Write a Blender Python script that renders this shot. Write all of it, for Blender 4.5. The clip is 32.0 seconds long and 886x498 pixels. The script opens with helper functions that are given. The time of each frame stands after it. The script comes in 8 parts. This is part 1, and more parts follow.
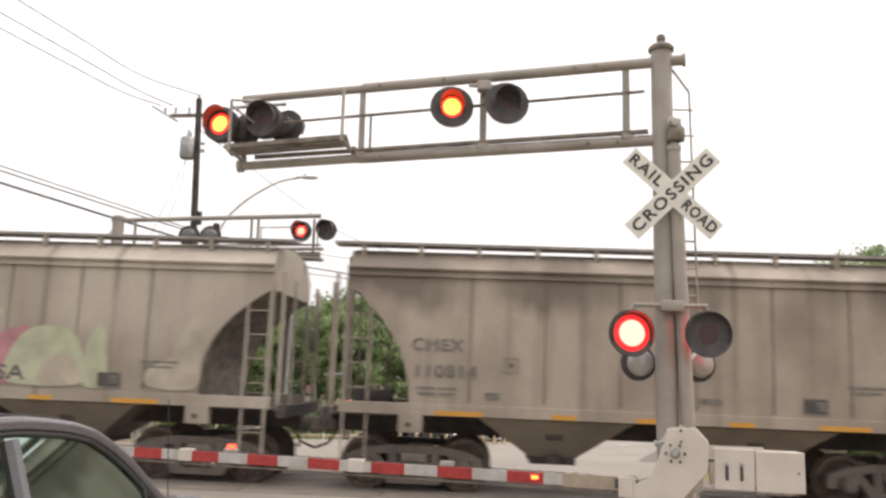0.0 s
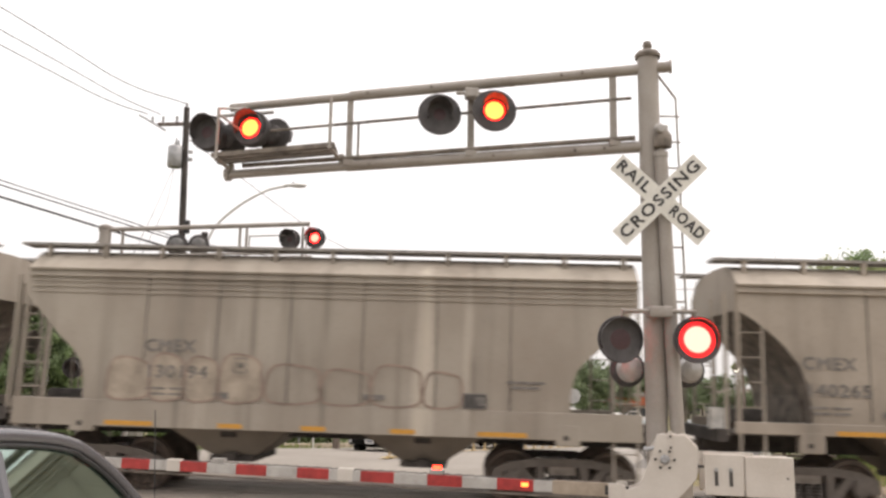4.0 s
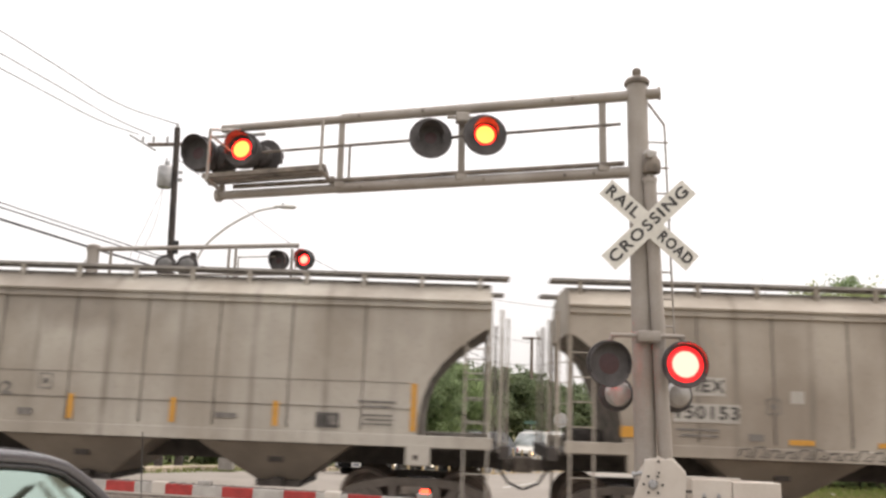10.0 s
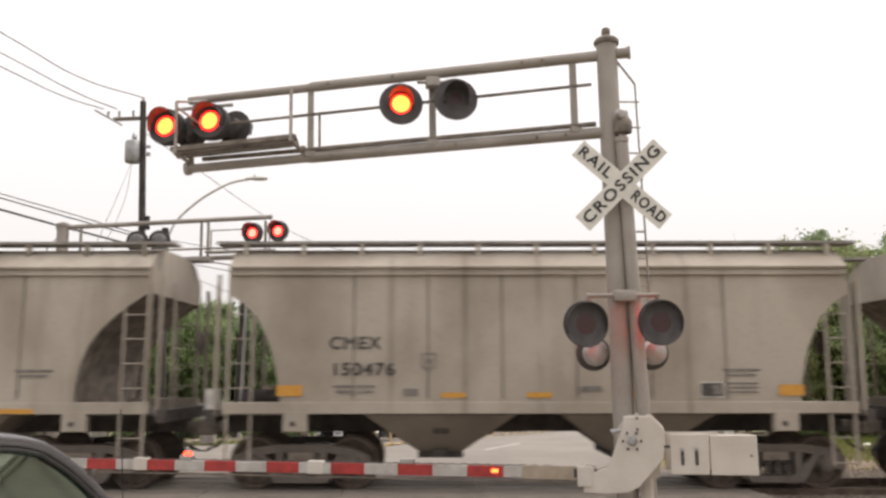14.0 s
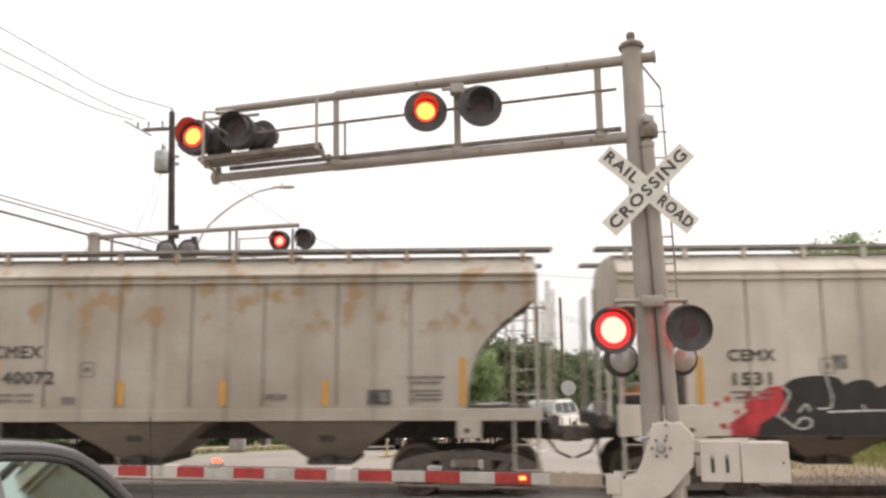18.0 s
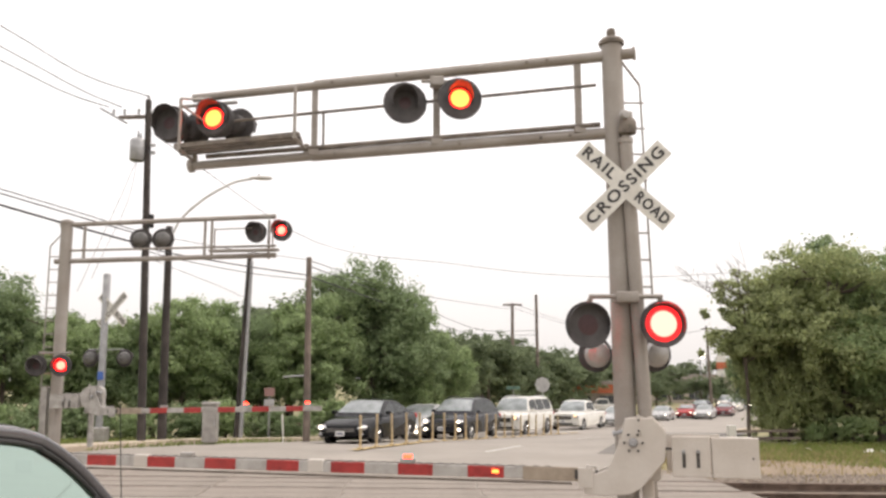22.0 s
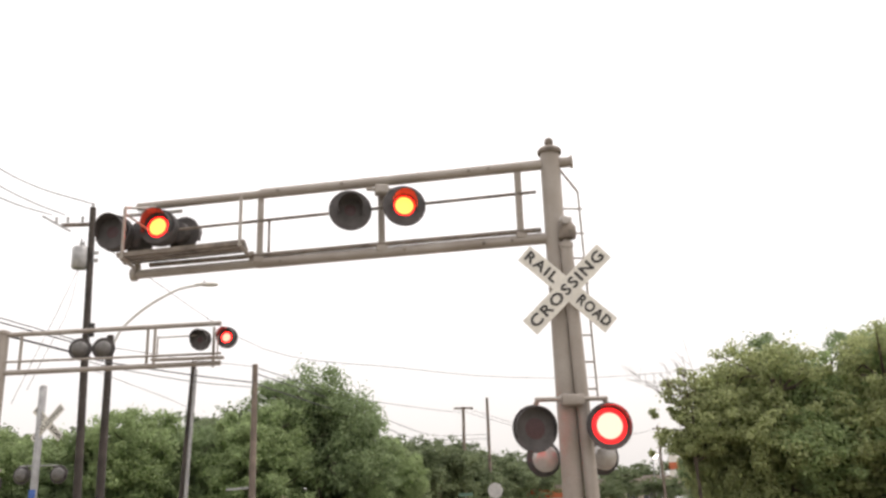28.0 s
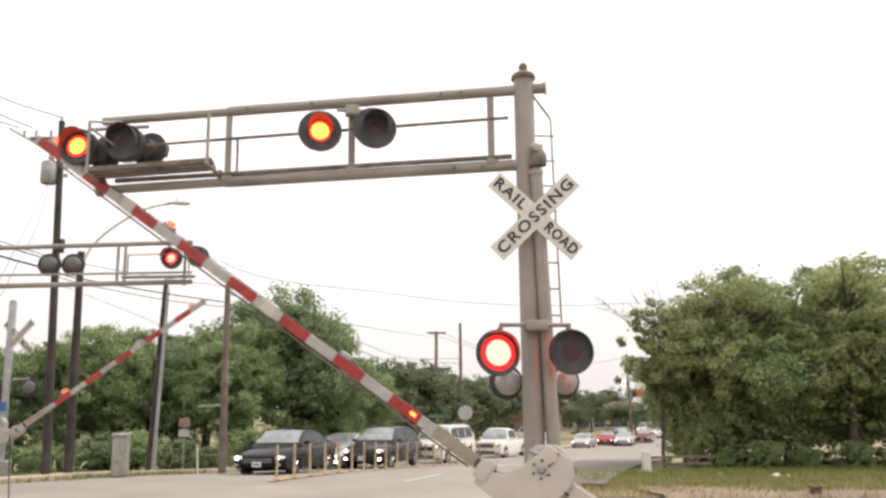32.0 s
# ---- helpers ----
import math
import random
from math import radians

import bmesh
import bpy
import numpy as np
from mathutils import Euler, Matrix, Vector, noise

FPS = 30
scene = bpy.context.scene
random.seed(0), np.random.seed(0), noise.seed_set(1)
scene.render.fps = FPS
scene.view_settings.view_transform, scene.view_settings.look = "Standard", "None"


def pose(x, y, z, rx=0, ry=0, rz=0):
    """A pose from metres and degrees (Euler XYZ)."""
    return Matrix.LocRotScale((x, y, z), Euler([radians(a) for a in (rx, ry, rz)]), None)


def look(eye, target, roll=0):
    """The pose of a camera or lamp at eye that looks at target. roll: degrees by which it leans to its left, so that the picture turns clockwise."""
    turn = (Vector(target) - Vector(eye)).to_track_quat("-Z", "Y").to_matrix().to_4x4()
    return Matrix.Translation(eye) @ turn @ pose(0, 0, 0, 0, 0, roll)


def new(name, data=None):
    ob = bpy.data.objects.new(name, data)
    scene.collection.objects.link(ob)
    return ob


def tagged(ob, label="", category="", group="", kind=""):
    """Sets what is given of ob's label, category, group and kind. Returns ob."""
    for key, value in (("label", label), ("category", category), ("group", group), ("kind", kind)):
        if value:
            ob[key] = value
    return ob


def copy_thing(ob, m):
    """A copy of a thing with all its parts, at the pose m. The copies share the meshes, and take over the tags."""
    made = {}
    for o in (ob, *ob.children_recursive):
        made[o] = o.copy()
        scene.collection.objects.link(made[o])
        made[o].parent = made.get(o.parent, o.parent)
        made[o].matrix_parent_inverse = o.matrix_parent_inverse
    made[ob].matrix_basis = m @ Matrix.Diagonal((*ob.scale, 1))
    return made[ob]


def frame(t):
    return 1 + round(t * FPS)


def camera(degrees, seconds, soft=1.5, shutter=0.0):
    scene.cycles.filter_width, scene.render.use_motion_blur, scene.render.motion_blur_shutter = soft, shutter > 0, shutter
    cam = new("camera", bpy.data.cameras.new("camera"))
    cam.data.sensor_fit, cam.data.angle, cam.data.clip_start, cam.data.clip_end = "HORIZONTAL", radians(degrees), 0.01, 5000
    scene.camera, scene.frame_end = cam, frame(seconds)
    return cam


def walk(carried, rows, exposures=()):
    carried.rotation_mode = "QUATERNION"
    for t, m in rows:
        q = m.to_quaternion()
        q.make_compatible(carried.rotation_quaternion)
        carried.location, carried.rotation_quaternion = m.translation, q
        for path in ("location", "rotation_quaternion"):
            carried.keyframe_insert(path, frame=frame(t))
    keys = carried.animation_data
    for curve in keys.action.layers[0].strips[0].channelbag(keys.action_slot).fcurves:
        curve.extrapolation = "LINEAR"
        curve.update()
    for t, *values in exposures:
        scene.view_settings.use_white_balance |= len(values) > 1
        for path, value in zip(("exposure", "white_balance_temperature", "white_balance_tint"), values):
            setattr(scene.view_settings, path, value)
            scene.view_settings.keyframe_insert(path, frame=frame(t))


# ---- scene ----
cam = camera(55.48, 32.0, soft=2.7, shutter=0.35)
PATH = [
    (0.0, pose(-0.029, 0.016, 1.961, 98.74, -1.29, -1.11)),
    (0.5, pose(-0.021, 0.012, 1.969, 99.42, -1.22, -0.99)),
    (1.0, pose(-0.021, 0.023, 1.967, 99.58, -0.99, -1.28)),
    (1.5, pose(-0.017, 0.034, 1.963, 99.41, -0.76, -1.51)),
    (2.0, pose(-0.016, 0.040, 1.956, 99.21, -0.83, -1.64)),
    (2.5, pose(-0.021, 0.040, 1.969, 99.01, -0.86, -1.69)),
    (3.0, pose(-0.016, 0.038, 1.967, 98.95, -0.78, -1.62)),
    (3.5, pose(-0.020, 0.040, 1.960, 99.06, -0.77, -1.70)),
    (4.0, pose(-0.014, 0.027, 1.962, 99.26, -0.83, -1.75)),
    (4.5, pose(-0.020, 0.017, 1.973, 99.34, -0.82, -1.90)),
    (6.5, pose(-0.034, 0.013, 1.967, 99.43, -1.54, -1.51)),
    (7.0, pose(-0.033, 0.016, 1.966, 100.09, -1.55, -1.38)),
    (7.5, pose(-0.038, 0.017, 1.964, 100.25, -1.32, -0.97)),
    (8.0, pose(-0.035, 0.027, 1.966, 99.58, -1.06, -0.57)),
    (8.5, pose(-0.031, 0.009, 1.967, 98.88, -1.10, -1.07)),
    (9.0, pose(-0.032, -0.001, 1.965, 99.54, -1.17, -1.90)),
    (9.5, pose(-0.033, -0.002, 1.962, 100.39, -1.23, -2.45)),
    (10.0, pose(-0.030, 0.000, 1.959, 100.82, -1.22, -2.60)),
    (10.5, pose(-0.028, 0.005, 1.966, 100.64, -0.85, -2.74)),
    (11.0, pose(-0.028, 0.014, 1.960, 100.31, -0.57, -2.85)),
    (11.5, pose(-0.028, 0.032, 1.968, 99.71, -0.41, -2.91)),
    (12.0, pose(-0.035, 0.037, 1.975, 98.85, 0.12, -3.13)),
    (12.5, pose(-0.019, 0.014, 1.953, 98.95, 1.43, -3.51)),
    (13.0, pose(-0.008, 0.015, 1.956, 99.34, 2.18, -4.14)),
    (13.5, pose(-0.008, 0.032, 1.958, 99.07, 1.63, -4.39)),
    (14.0, pose(-0.025, 0.024, 1.959, 98.55, 0.93, -3.95)),
    (14.5, pose(-0.030, 0.022, 1.958, 98.94, 0.29, -3.35)),
    (16.5, pose(-0.014, 0.022, 1.957, 98.73, 0.35, -2.91)),
    (17.0, pose(-0.013, 0.021, 1.946, 98.70, 0.32, -2.60)),
    (17.5, pose(-0.005, 0.026, 1.954, 98.79, 0.57, -2.20)),
    (18.0, pose(-0.010, 0.022, 1.965, 99.01, 1.11, -2.07)),
    (18.5, pose(-0.006, 0.023, 1.952, 98.99, 1.22, -2.09)),
    (19.0, pose(-0.008, 0.018, 1.955, 98.68, 1.40, -2.00)),
    (19.5, pose(0.001, 0.016, 1.951, 98.77, 1.30, -1.85)),
    (20.0, pose(-0.001, 0.007, 1.946, 99.23, 1.02, -2.04)),
    (20.5, pose(-0.006, 0.004, 1.947, 99.51, 0.63, -2.56)),
    (21.0, pose(-0.005, 0.012, 1.947, 99.45, 0.77, -2.83)),
    (21.5, pose(0.000, 0.032, 1.940, 99.08, 0.81, -3.22)),
    (22.0, pose(-0.005, 0.050, 1.925, 98.72, 0.32, -3.76)),
    (22.5, pose(-0.004, 0.043, 1.926, 99.61, 0.51, -3.28)),
    (23.0, pose(-0.001, 0.060, 1.925, 101.24, 2.19, -2.39)),
    (23.5, pose(0.010, 0.056, 1.923, 101.50, 3.75, -2.41)),
    (24.0, pose(0.016, 0.062, 1.933, 102.12, 3.91, -3.41)),
    (24.5, pose(0.016, 0.061, 1.933, 103.07, 3.53, -4.21)),
    (25.0, pose(0.013, 0.032, 1.930, 103.81, 3.21, -4.55)),
    (25.5, pose(0.011, 0.015, 1.936, 104.48, 2.40, -5.15)),
    (27.5, pose(0.036, -0.038, 1.938, 106.04, 2.13, -6.34)),
    (28.0, pose(0.038, -0.039, 1.938, 105.63, 1.85, -6.94)),
    (28.5, pose(0.036, -0.045, 1.934, 105.18, 1.67, -7.06)),
    (29.0, pose(0.045, -0.054, 1.927, 104.65, 1.77, -7.22)),
    (29.5, pose(0.058, -0.055, 1.929, 103.97, 2.26, -7.16)),
    (30.0, pose(0.064, -0.060, 1.927, 103.52, 2.84, -7.22)),
    (30.5, pose(0.071, -0.060, 1.931, 103.28, 2.89, -7.48)),
    (31.0, pose(0.076, -0.053, 1.929, 102.64, 2.56, -7.71)),
    (31.5, pose(0.102, -0.037, 1.920, 101.30, 1.82, -7.97)),
    (32.0, pose(0.152, -0.037, 1.918, 100.57, 0.68, -8.76)),
]
walk(cam, PATH, [(0.0, 0.45, 6750, 14)] + [(c + d, e, 6750, 14) for c in (10.99, 14.0, 17.0) for d, e in ((-0.06, 0.45), (-0.03, 0.22), (0.02, 0.22), (0.05, 0.45))] + [(32.0, 0.45, 6750, 14)])
# ---- world and sun ----
world = bpy.data.worlds.new("world")
scene.world = world
world.use_nodes = True
_n = world.node_tree.nodes
_l = world.node_tree.links
_sky = _n.new("ShaderNodeTexSky")
_sky.sky_type = "NISHITA"
_sky.sun_disc = False
_sky.sun_elevation = radians(53)
_sky.sun_rotation = radians(86)
_sky.dust_density = 4.0
_sky.ozone_density = 1.5
_grade = _n.new("ShaderNodeHueSaturation")
_grade.inputs["Saturation"].default_value = 0.55
_grade.inputs["Value"].default_value = 0.10
_cloud = _n.new("ShaderNodeMix")
_cloud.data_type = "RGBA"
_cloud.inputs["Factor"].default_value = 0.72
_cloud.inputs["B"].default_value = (1.0, 0.985, 0.965, 1)
_l.new(_sky.outputs["Color"], _grade.inputs["Color"])
_l.new(_grade.outputs["Color"], _cloud.inputs["A"])
_l.new(_cloud.outputs["Result"], _n["Background"].inputs["Color"])
# an overcast sky is three times as bright overhead as at the horizon
_tc = _n.new("ShaderNodeTexCoord")
_sep = _n.new("ShaderNodeSeparateXYZ")
_up = _n.new("ShaderNodeMapRange")
_up.inputs["To Min"].default_value = 0.86
_up.inputs["To Max"].default_value = 1.9
_l.new(_tc.outputs["Generated"], _sep.inputs[0])
_l.new(_sep.outputs["Z"], _up.inputs["Value"])
_l.new(_up.outputs["Result"], _n["Background"].inputs["Strength"])

sun_data = bpy.data.lights.new("sun", "SUN")
sun_data.energy = 1.0
sun_data.angle = radians(20)
sun_data.color = (1.0, 0.95, 0.88)
sun = new("sun", sun_data)
sun.matrix_world = look((30, 14, 40), (0, 12, 0))

# ---- material helpers ----


def mat(name, color, rough=0.7, metal=0.0, var=0.12, scale=3.0, bump=0.0, bump_scale=40.0, color2=None, fine=60.0, island=False, spec=0.5):
    m = bpy.data.materials.new(name)
    m.use_nodes = True
    nt = m.node_tree
    b = nt.nodes["Principled BSDF"]
    b.inputs["Roughness"].default_value = rough
    b.inputs["Metallic"].default_value = metal
    b.inputs["Specular IOR Level"].default_value = spec
    tc = nt.nodes.new("ShaderNodeTexCoord")
    n1 = nt.nodes.new("ShaderNodeTexNoise")
    n1.inputs["Scale"].default_value = scale
    n1.inputs["Detail"].default_value = 5
    n2 = nt.nodes.new("ShaderNodeTexNoise")
    n2.inputs["Scale"].default_value = fine
    n2.inputs["Detail"].default_value = 3
    nt.links.new(tc.outputs["Object"], n1.inputs["Vector"])
    nt.links.new(tc.outputs["Object"], n2.inputs["Vector"])
    add = nt.nodes.new("ShaderNodeMath")
    add.operation = "MULTIPLY_ADD"
    add.inputs[1].default_value = 0.4
    nt.links.new(n2.outputs["Fac"], add.inputs[0])
    nt.links.new(n1.outputs["Fac"], add.inputs[2])
    ramp = nt.nodes.new("ShaderNodeMapRange")
    ramp.inputs["From Min"].default_value = 0.45
    ramp.inputs["From Max"].default_value = 0.95
    nt.links.new(add.outputs[0], ramp.inputs["Value"])
    mix = nt.nodes.new("ShaderNodeMix")
    mix.data_type = "RGBA"
    c2 = color2 or tuple(c * (1 - var * 2) for c in color)
    c1 = color if color2 else tuple(min(1, c * (1 + var)) for c in color)
    mix.inputs["A"].default_value = (*c1, 1)
    mix.inputs["B"].default_value = (*c2, 1)
    nt.links.new(ramp.outputs["Result"], mix.inputs["Factor"])
    out = mix.outputs["Result"]
    if island:
        g = nt.nodes.new("ShaderNodeNewGeometry")
        hs = nt.nodes.new("ShaderNodeHueSaturation")
        mr = nt.nodes.new("ShaderNodeMapRange")
        mr.inputs["To Min"].default_value = 0.7
        mr.inputs["To Max"].default_value = 1.3
        nt.links.new(g.outputs["Random Per Island"], mr.inputs["Value"])
        nt.links.new(mr.outputs["Result"], hs.inputs["Value"])
        nt.links.new(out, hs.inputs["Color"])
        out = hs.outputs["Color"]
    nt.links.new(out, b.inputs["Base Color"])
    mr2 = nt.nodes.new("ShaderNodeMapRange")
    mr2.inputs["To Min"].default_value = max(0.02, rough - 0.1)
    mr2.inputs["To Max"].default_value = min(1, rough + 0.1)
    nt.links.new(n2.outputs["Fac"], mr2.inputs["Value"])
    nt.links.new(mr2.outputs["Result"], b.inputs["Roughness"])
    if bump:
        n3 = nt.nodes.new("ShaderNodeTexNoise")
        n3.inputs["Scale"].default_value = bump_scale
        n3.inputs["Detail"].default_value = 4
        nt.links.new(tc.outputs["Object"], n3.inputs["Vector"])
        bp = nt.nodes.new("ShaderNodeBump")
        bp.inputs["Strength"].default_value = bump
        bp.inputs["Distance"].default_value = 0.02
        nt.links.new(n3.outputs["Fac"], bp.inputs["Height"])
        nt.links.new(bp.outputs["Normal"], b.inputs["Normal"])
    return m


def glow(name, color, strength):
    m = bpy.data.materials.new(name)
    m.use_nodes = True
    b = m.node_tree.nodes["Principled BSDF"]
    b.inputs["Base Color"].default_value = (0.2, 0.01, 0.01, 1)
    b.inputs["Emission Color"].default_value = (*color, 1)
    b.inputs["Emission Strength"].default_value = strength
    return m


def glow_lens(name, core, rim, strength, radius, inner=0.72):
    """A lit lens: brightest in the middle, coloured towards its edge."""
    m = bpy.data.materials.new(name)
    m.use_nodes = True
    nt = m.node_tree
    b = nt.nodes["Principled BSDF"]
    tc = nt.nodes.new("ShaderNodeTexCoord")
    ln = nt.nodes.new("ShaderNodeVectorMath")
    ln.operation = "MULTIPLY"
    ln.inputs[1].default_value = (1, 0, 1)
    le = nt.nodes.new("ShaderNodeVectorMath")
    le.operation = "LENGTH"
    mr = nt.nodes.new("ShaderNodeMapRange")
    mr.interpolation_type = "SMOOTHSTEP"
    mr.inputs["From Min"].default_value = radius * inner
    mr.inputs["From Max"].default_value = radius
    mix = nt.nodes.new("ShaderNodeMix")
    mix.data_type = "RGBA"
    mix.inputs["A"].default_value = (*core, 1)
    mix.inputs["B"].default_value = (*rim, 1)
    nt.links.new(tc.outputs["Object"], ln.inputs[0])
    nt.links.new(ln.outputs["Vector"], le.inputs[0])
    nt.links.new(le.outputs["Value"], mr.inputs["Value"])
    nt.links.new(mr.outputs["Result"], mix.inputs["Factor"])
    nt.links.new(mix.outputs["Result"], b.inputs["Emission Color"])
    b.inputs["Base Color"].default_value = (0.3, 0.01, 0.01, 1)
    b.inputs["Emission Strength"].default_value = strength
    return m


def glass(name, tint, rough=0.03, base=0.10):
    m = bpy.data.materials.new(name)
    m.use_nodes = True
    nt = m.node_tree
    b = nt.nodes["Principled BSDF"]
    tr = nt.nodes.new("ShaderNodeBsdfTransparent")
    tr.inputs["Color"].default_value = (*tint, 1)
    mx = nt.nodes.new("ShaderNodeMixShader")
    fr = nt.nodes.new("ShaderNodeLayerWeight")
    fr.inputs["Blend"].default_value = 0.5
    pw = nt.nodes.new("ShaderNodeMath")
    pw.operation = "POWER"
    pw.inputs[1].default_value = 4.0
    ad = nt.nodes.new("ShaderNodeMath")
    ad.operation = "MULTIPLY_ADD"
    ad.inputs[1].default_value = 0.75
    ad.inputs[2].default_value = base
    nt.links.new(fr.outputs["Facing"], pw.inputs[0])
    nt.links.new(pw.outputs[0], ad.inputs[0])
    nt.links.new(ad.outputs[0], mx.inputs[0])
    nt.links.new(tr.outputs[0], mx.inputs[1])
    gl = nt.nodes.new("ShaderNodeBsdfGlossy")
    gl.inputs["Color"].default_value = (0.80, 1.0, 0.90, 1)
    gl.inputs["Roughness"].default_value = rough
    nt.links.new(gl.outputs[0], mx.inputs[2])
    nt.nodes.remove(b)
    nt.links.new(mx.outputs[0], nt.nodes["Material Output"].inputs["Surface"])
    return m


# ---- mesh helpers ----


def mesh_of(name, bm, material, smooth=False):
    me = bpy.data.meshes.new(name)
    bm.normal_update()
    bm.to_mesh(me)
    bm.free()
    if material:
        me.materials.append(material)
    if smooth:
        me.polygons.foreach_set("use_smooth", [True] * len(me.polygons))
        me.set_sharp_from_angle(angle=radians(38))
    return me


def part(name, bm, material, parent=None, label="", at=None, smooth=False):
    me = bm if isinstance(bm, bpy.types.Mesh) else mesh_of(name, bm, material, smooth)
    ob = new(name, me)
    if parent:
        ob.parent = parent
    if at is not None:
        ob.matrix_basis = at
    if label:
        ob["label"] = label
    return ob


def thing(name, m, label, category, group="", kind=""):
    ob = new(name)
    ob.empty_display_size = 0.2
    ob.matrix_basis = m
    return tagged(ob, label, category, group, kind)


def box(bm, x0, x1, y0, y1, z0, z1, bevel=0.0):
    r = bmesh.ops.create_cube(bm, size=1, matrix=Matrix.LocRotScale(((x0 + x1) / 2, (y0 + y1) / 2, (z0 + z1) / 2), None, (abs(x1 - x0), abs(y1 - y0), abs(z1 - z0))))
    if bevel:
        es = list({e for v in r["verts"] for e in v.link_edges})
        bmesh.ops.bevel(bm, geom=es, offset=bevel, segments=2, affect="EDGES", profile=0.5)
    return bm


def rod(bm, a, b, r, r2=None, seg=10, caps=True):
    a, b = Vector(a), Vector(b)
    d = b - a
    m = Matrix.Translation((a + b) / 2) @ d.to_track_quat("Z", "Y").to_matrix().to_4x4()
    bmesh.ops.create_cone(bm, cap_ends=caps, segments=seg, radius1=r, radius2=r if r2 is None else r2, depth=d.length, matrix=m)
    return bm


def tube_along(bm, pts, r, seg=8):
    """One unbroken tube through the points."""
    pts = [Vector(q) for q in pts]
    rings, up = [], None
    for i, q in enumerate(pts):
        d = (pts[min(i + 1, len(pts) - 1)] - pts[max(i - 1, 0)]).normalized()
        if up is None:
            up = d.orthogonal().normalized()
        up = (up - d * up.dot(d)).normalized()
        w = d.cross(up)
        rr = r[i] if isinstance(r, (list, tuple)) else r
        rings.append([bm.verts.new(q + (up * math.cos(2 * math.pi * k / seg) + w * math.sin(2 * math.pi * k / seg)) * rr) for k in range(seg)])
    for p, q in zip(rings, rings[1:]):
        for k in range(seg):
            j = (k + 1) % seg
            bm.faces.new((p[k], p[j], q[j], q[k]))
    bm.faces.new(rings[0][::-1])
    bm.faces.new(rings[-1])
    return bm


def spline(pts, n=6):
    """A smooth line through points of two or three numbers."""
    q = [np.array(p, float) for p in pts]
    q = [2 * q[0] - q[1]] + q + [2 * q[-1] - q[-2]]
    out = []
    for i in range(1, len(q) - 2):
        for k in range(n):
            t = k / n
            out.append(tuple(float(v) for v in 0.5 * (2 * q[i] + (q[i + 1] - q[i - 1]) * t + (2 * q[i - 1] - 5 * q[i] + 4 * q[i + 1] - q[i + 2]) * t * t + (3 * q[i] - 3 * q[i + 1] + q[i + 2] - q[i - 1]) * t ** 3)))
    return out + [tuple(float(v) for v in q[-2])]


def lathe(bm, prof, seg=24, axis="Z"):
    """Turns a profile of (radius, height) round an axis."""
    rings = []
    for r, h in prof:
        ring = []
        for i in range(seg):
            a = 2 * math.pi * i / seg
            c, s = r * math.cos(a), r * math.sin(a)
            ring.append(bm.verts.new((c, s, h) if axis == "Z" else (c, h, s)))
        rings.append(ring)
    for p, q in zip(rings, rings[1:]):
        for i in range(seg):
            j = (i + 1) % seg
            bm.faces.new((p[i], p[j], q[j], q[i]))
    for ring, flip in ((rings[0], False), (rings[-1], True)):
        if (ring[0].co - ring[seg // 2].co).length > 1e-4:
            bm.faces.new(ring if flip else ring[::-1])
    bmesh.ops.recalc_face_normals(bm, faces=bm.faces[:])
    return bm


def prism(bm, pts, y0, y1):
    """A polygon of (x, z) points drawn out from y0 to y1."""
    a = [bm.verts.new((x, y0, z)) for x, z in pts]
    b = [bm.verts.new((x, y1, z)) for x, z in pts]
    fs = [bm.faces.new(a), bm.faces.new(b[::-1])]
    n = len(pts)
    for i in range(n):
        fs.append(bm.faces.new((a[i], b[i], b[(i + 1) % n], a[(i + 1) % n])))
    bmesh.ops.recalc_face_normals(bm, faces=fs)
    return bm


def B():
    return bmesh.new()


def lettering(name, text, size, material, parent, at, width=None, bold=0.0, label="", spacing=1.0):
    """Flat letters from the built-in font as a mesh, in the plane that faces -y."""
    cu = bpy.data.curves.new(name, "FONT")
    cu.body, cu.size, cu.align_x, cu.align_y, cu.extrude = text, size, "CENTER", "CENTER", 0.002
    cu.resolution_u = 3
    cu.space_character = spacing
    tmp = bpy.data.objects.new(name, cu)
    me = bpy.data.meshes.new_from_object(tmp)
    bpy.data.objects.remove(tmp)
    if width:
        xs = [v.co.x for v in me.vertices]
        k = width / (max(xs) - min(xs))
        for v in me.vertices:
            v.co.x *= k
    if bold:
        # thicker strokes: the same letters laid again beside themselves
        bm = bmesh.new()
        for k, (dx, dz) in enumerate(((0, 0), (bold, 0), (-bold, 0), (0, bold), (0, -bold))):
            c = me.copy()
            c.transform(Matrix.Translation((dx, dz, 0.0002 * k)))
            bm.from_mesh(c)
            bpy.data.meshes.remove(c)
        bm.to_mesh(me)
        bm.free()
    me.transform(Matrix.Rotation(radians(90), 4, "X"))
    me.materials.clear()
    me.materials.append(material)
    return part(name, me, None, parent, label, at)


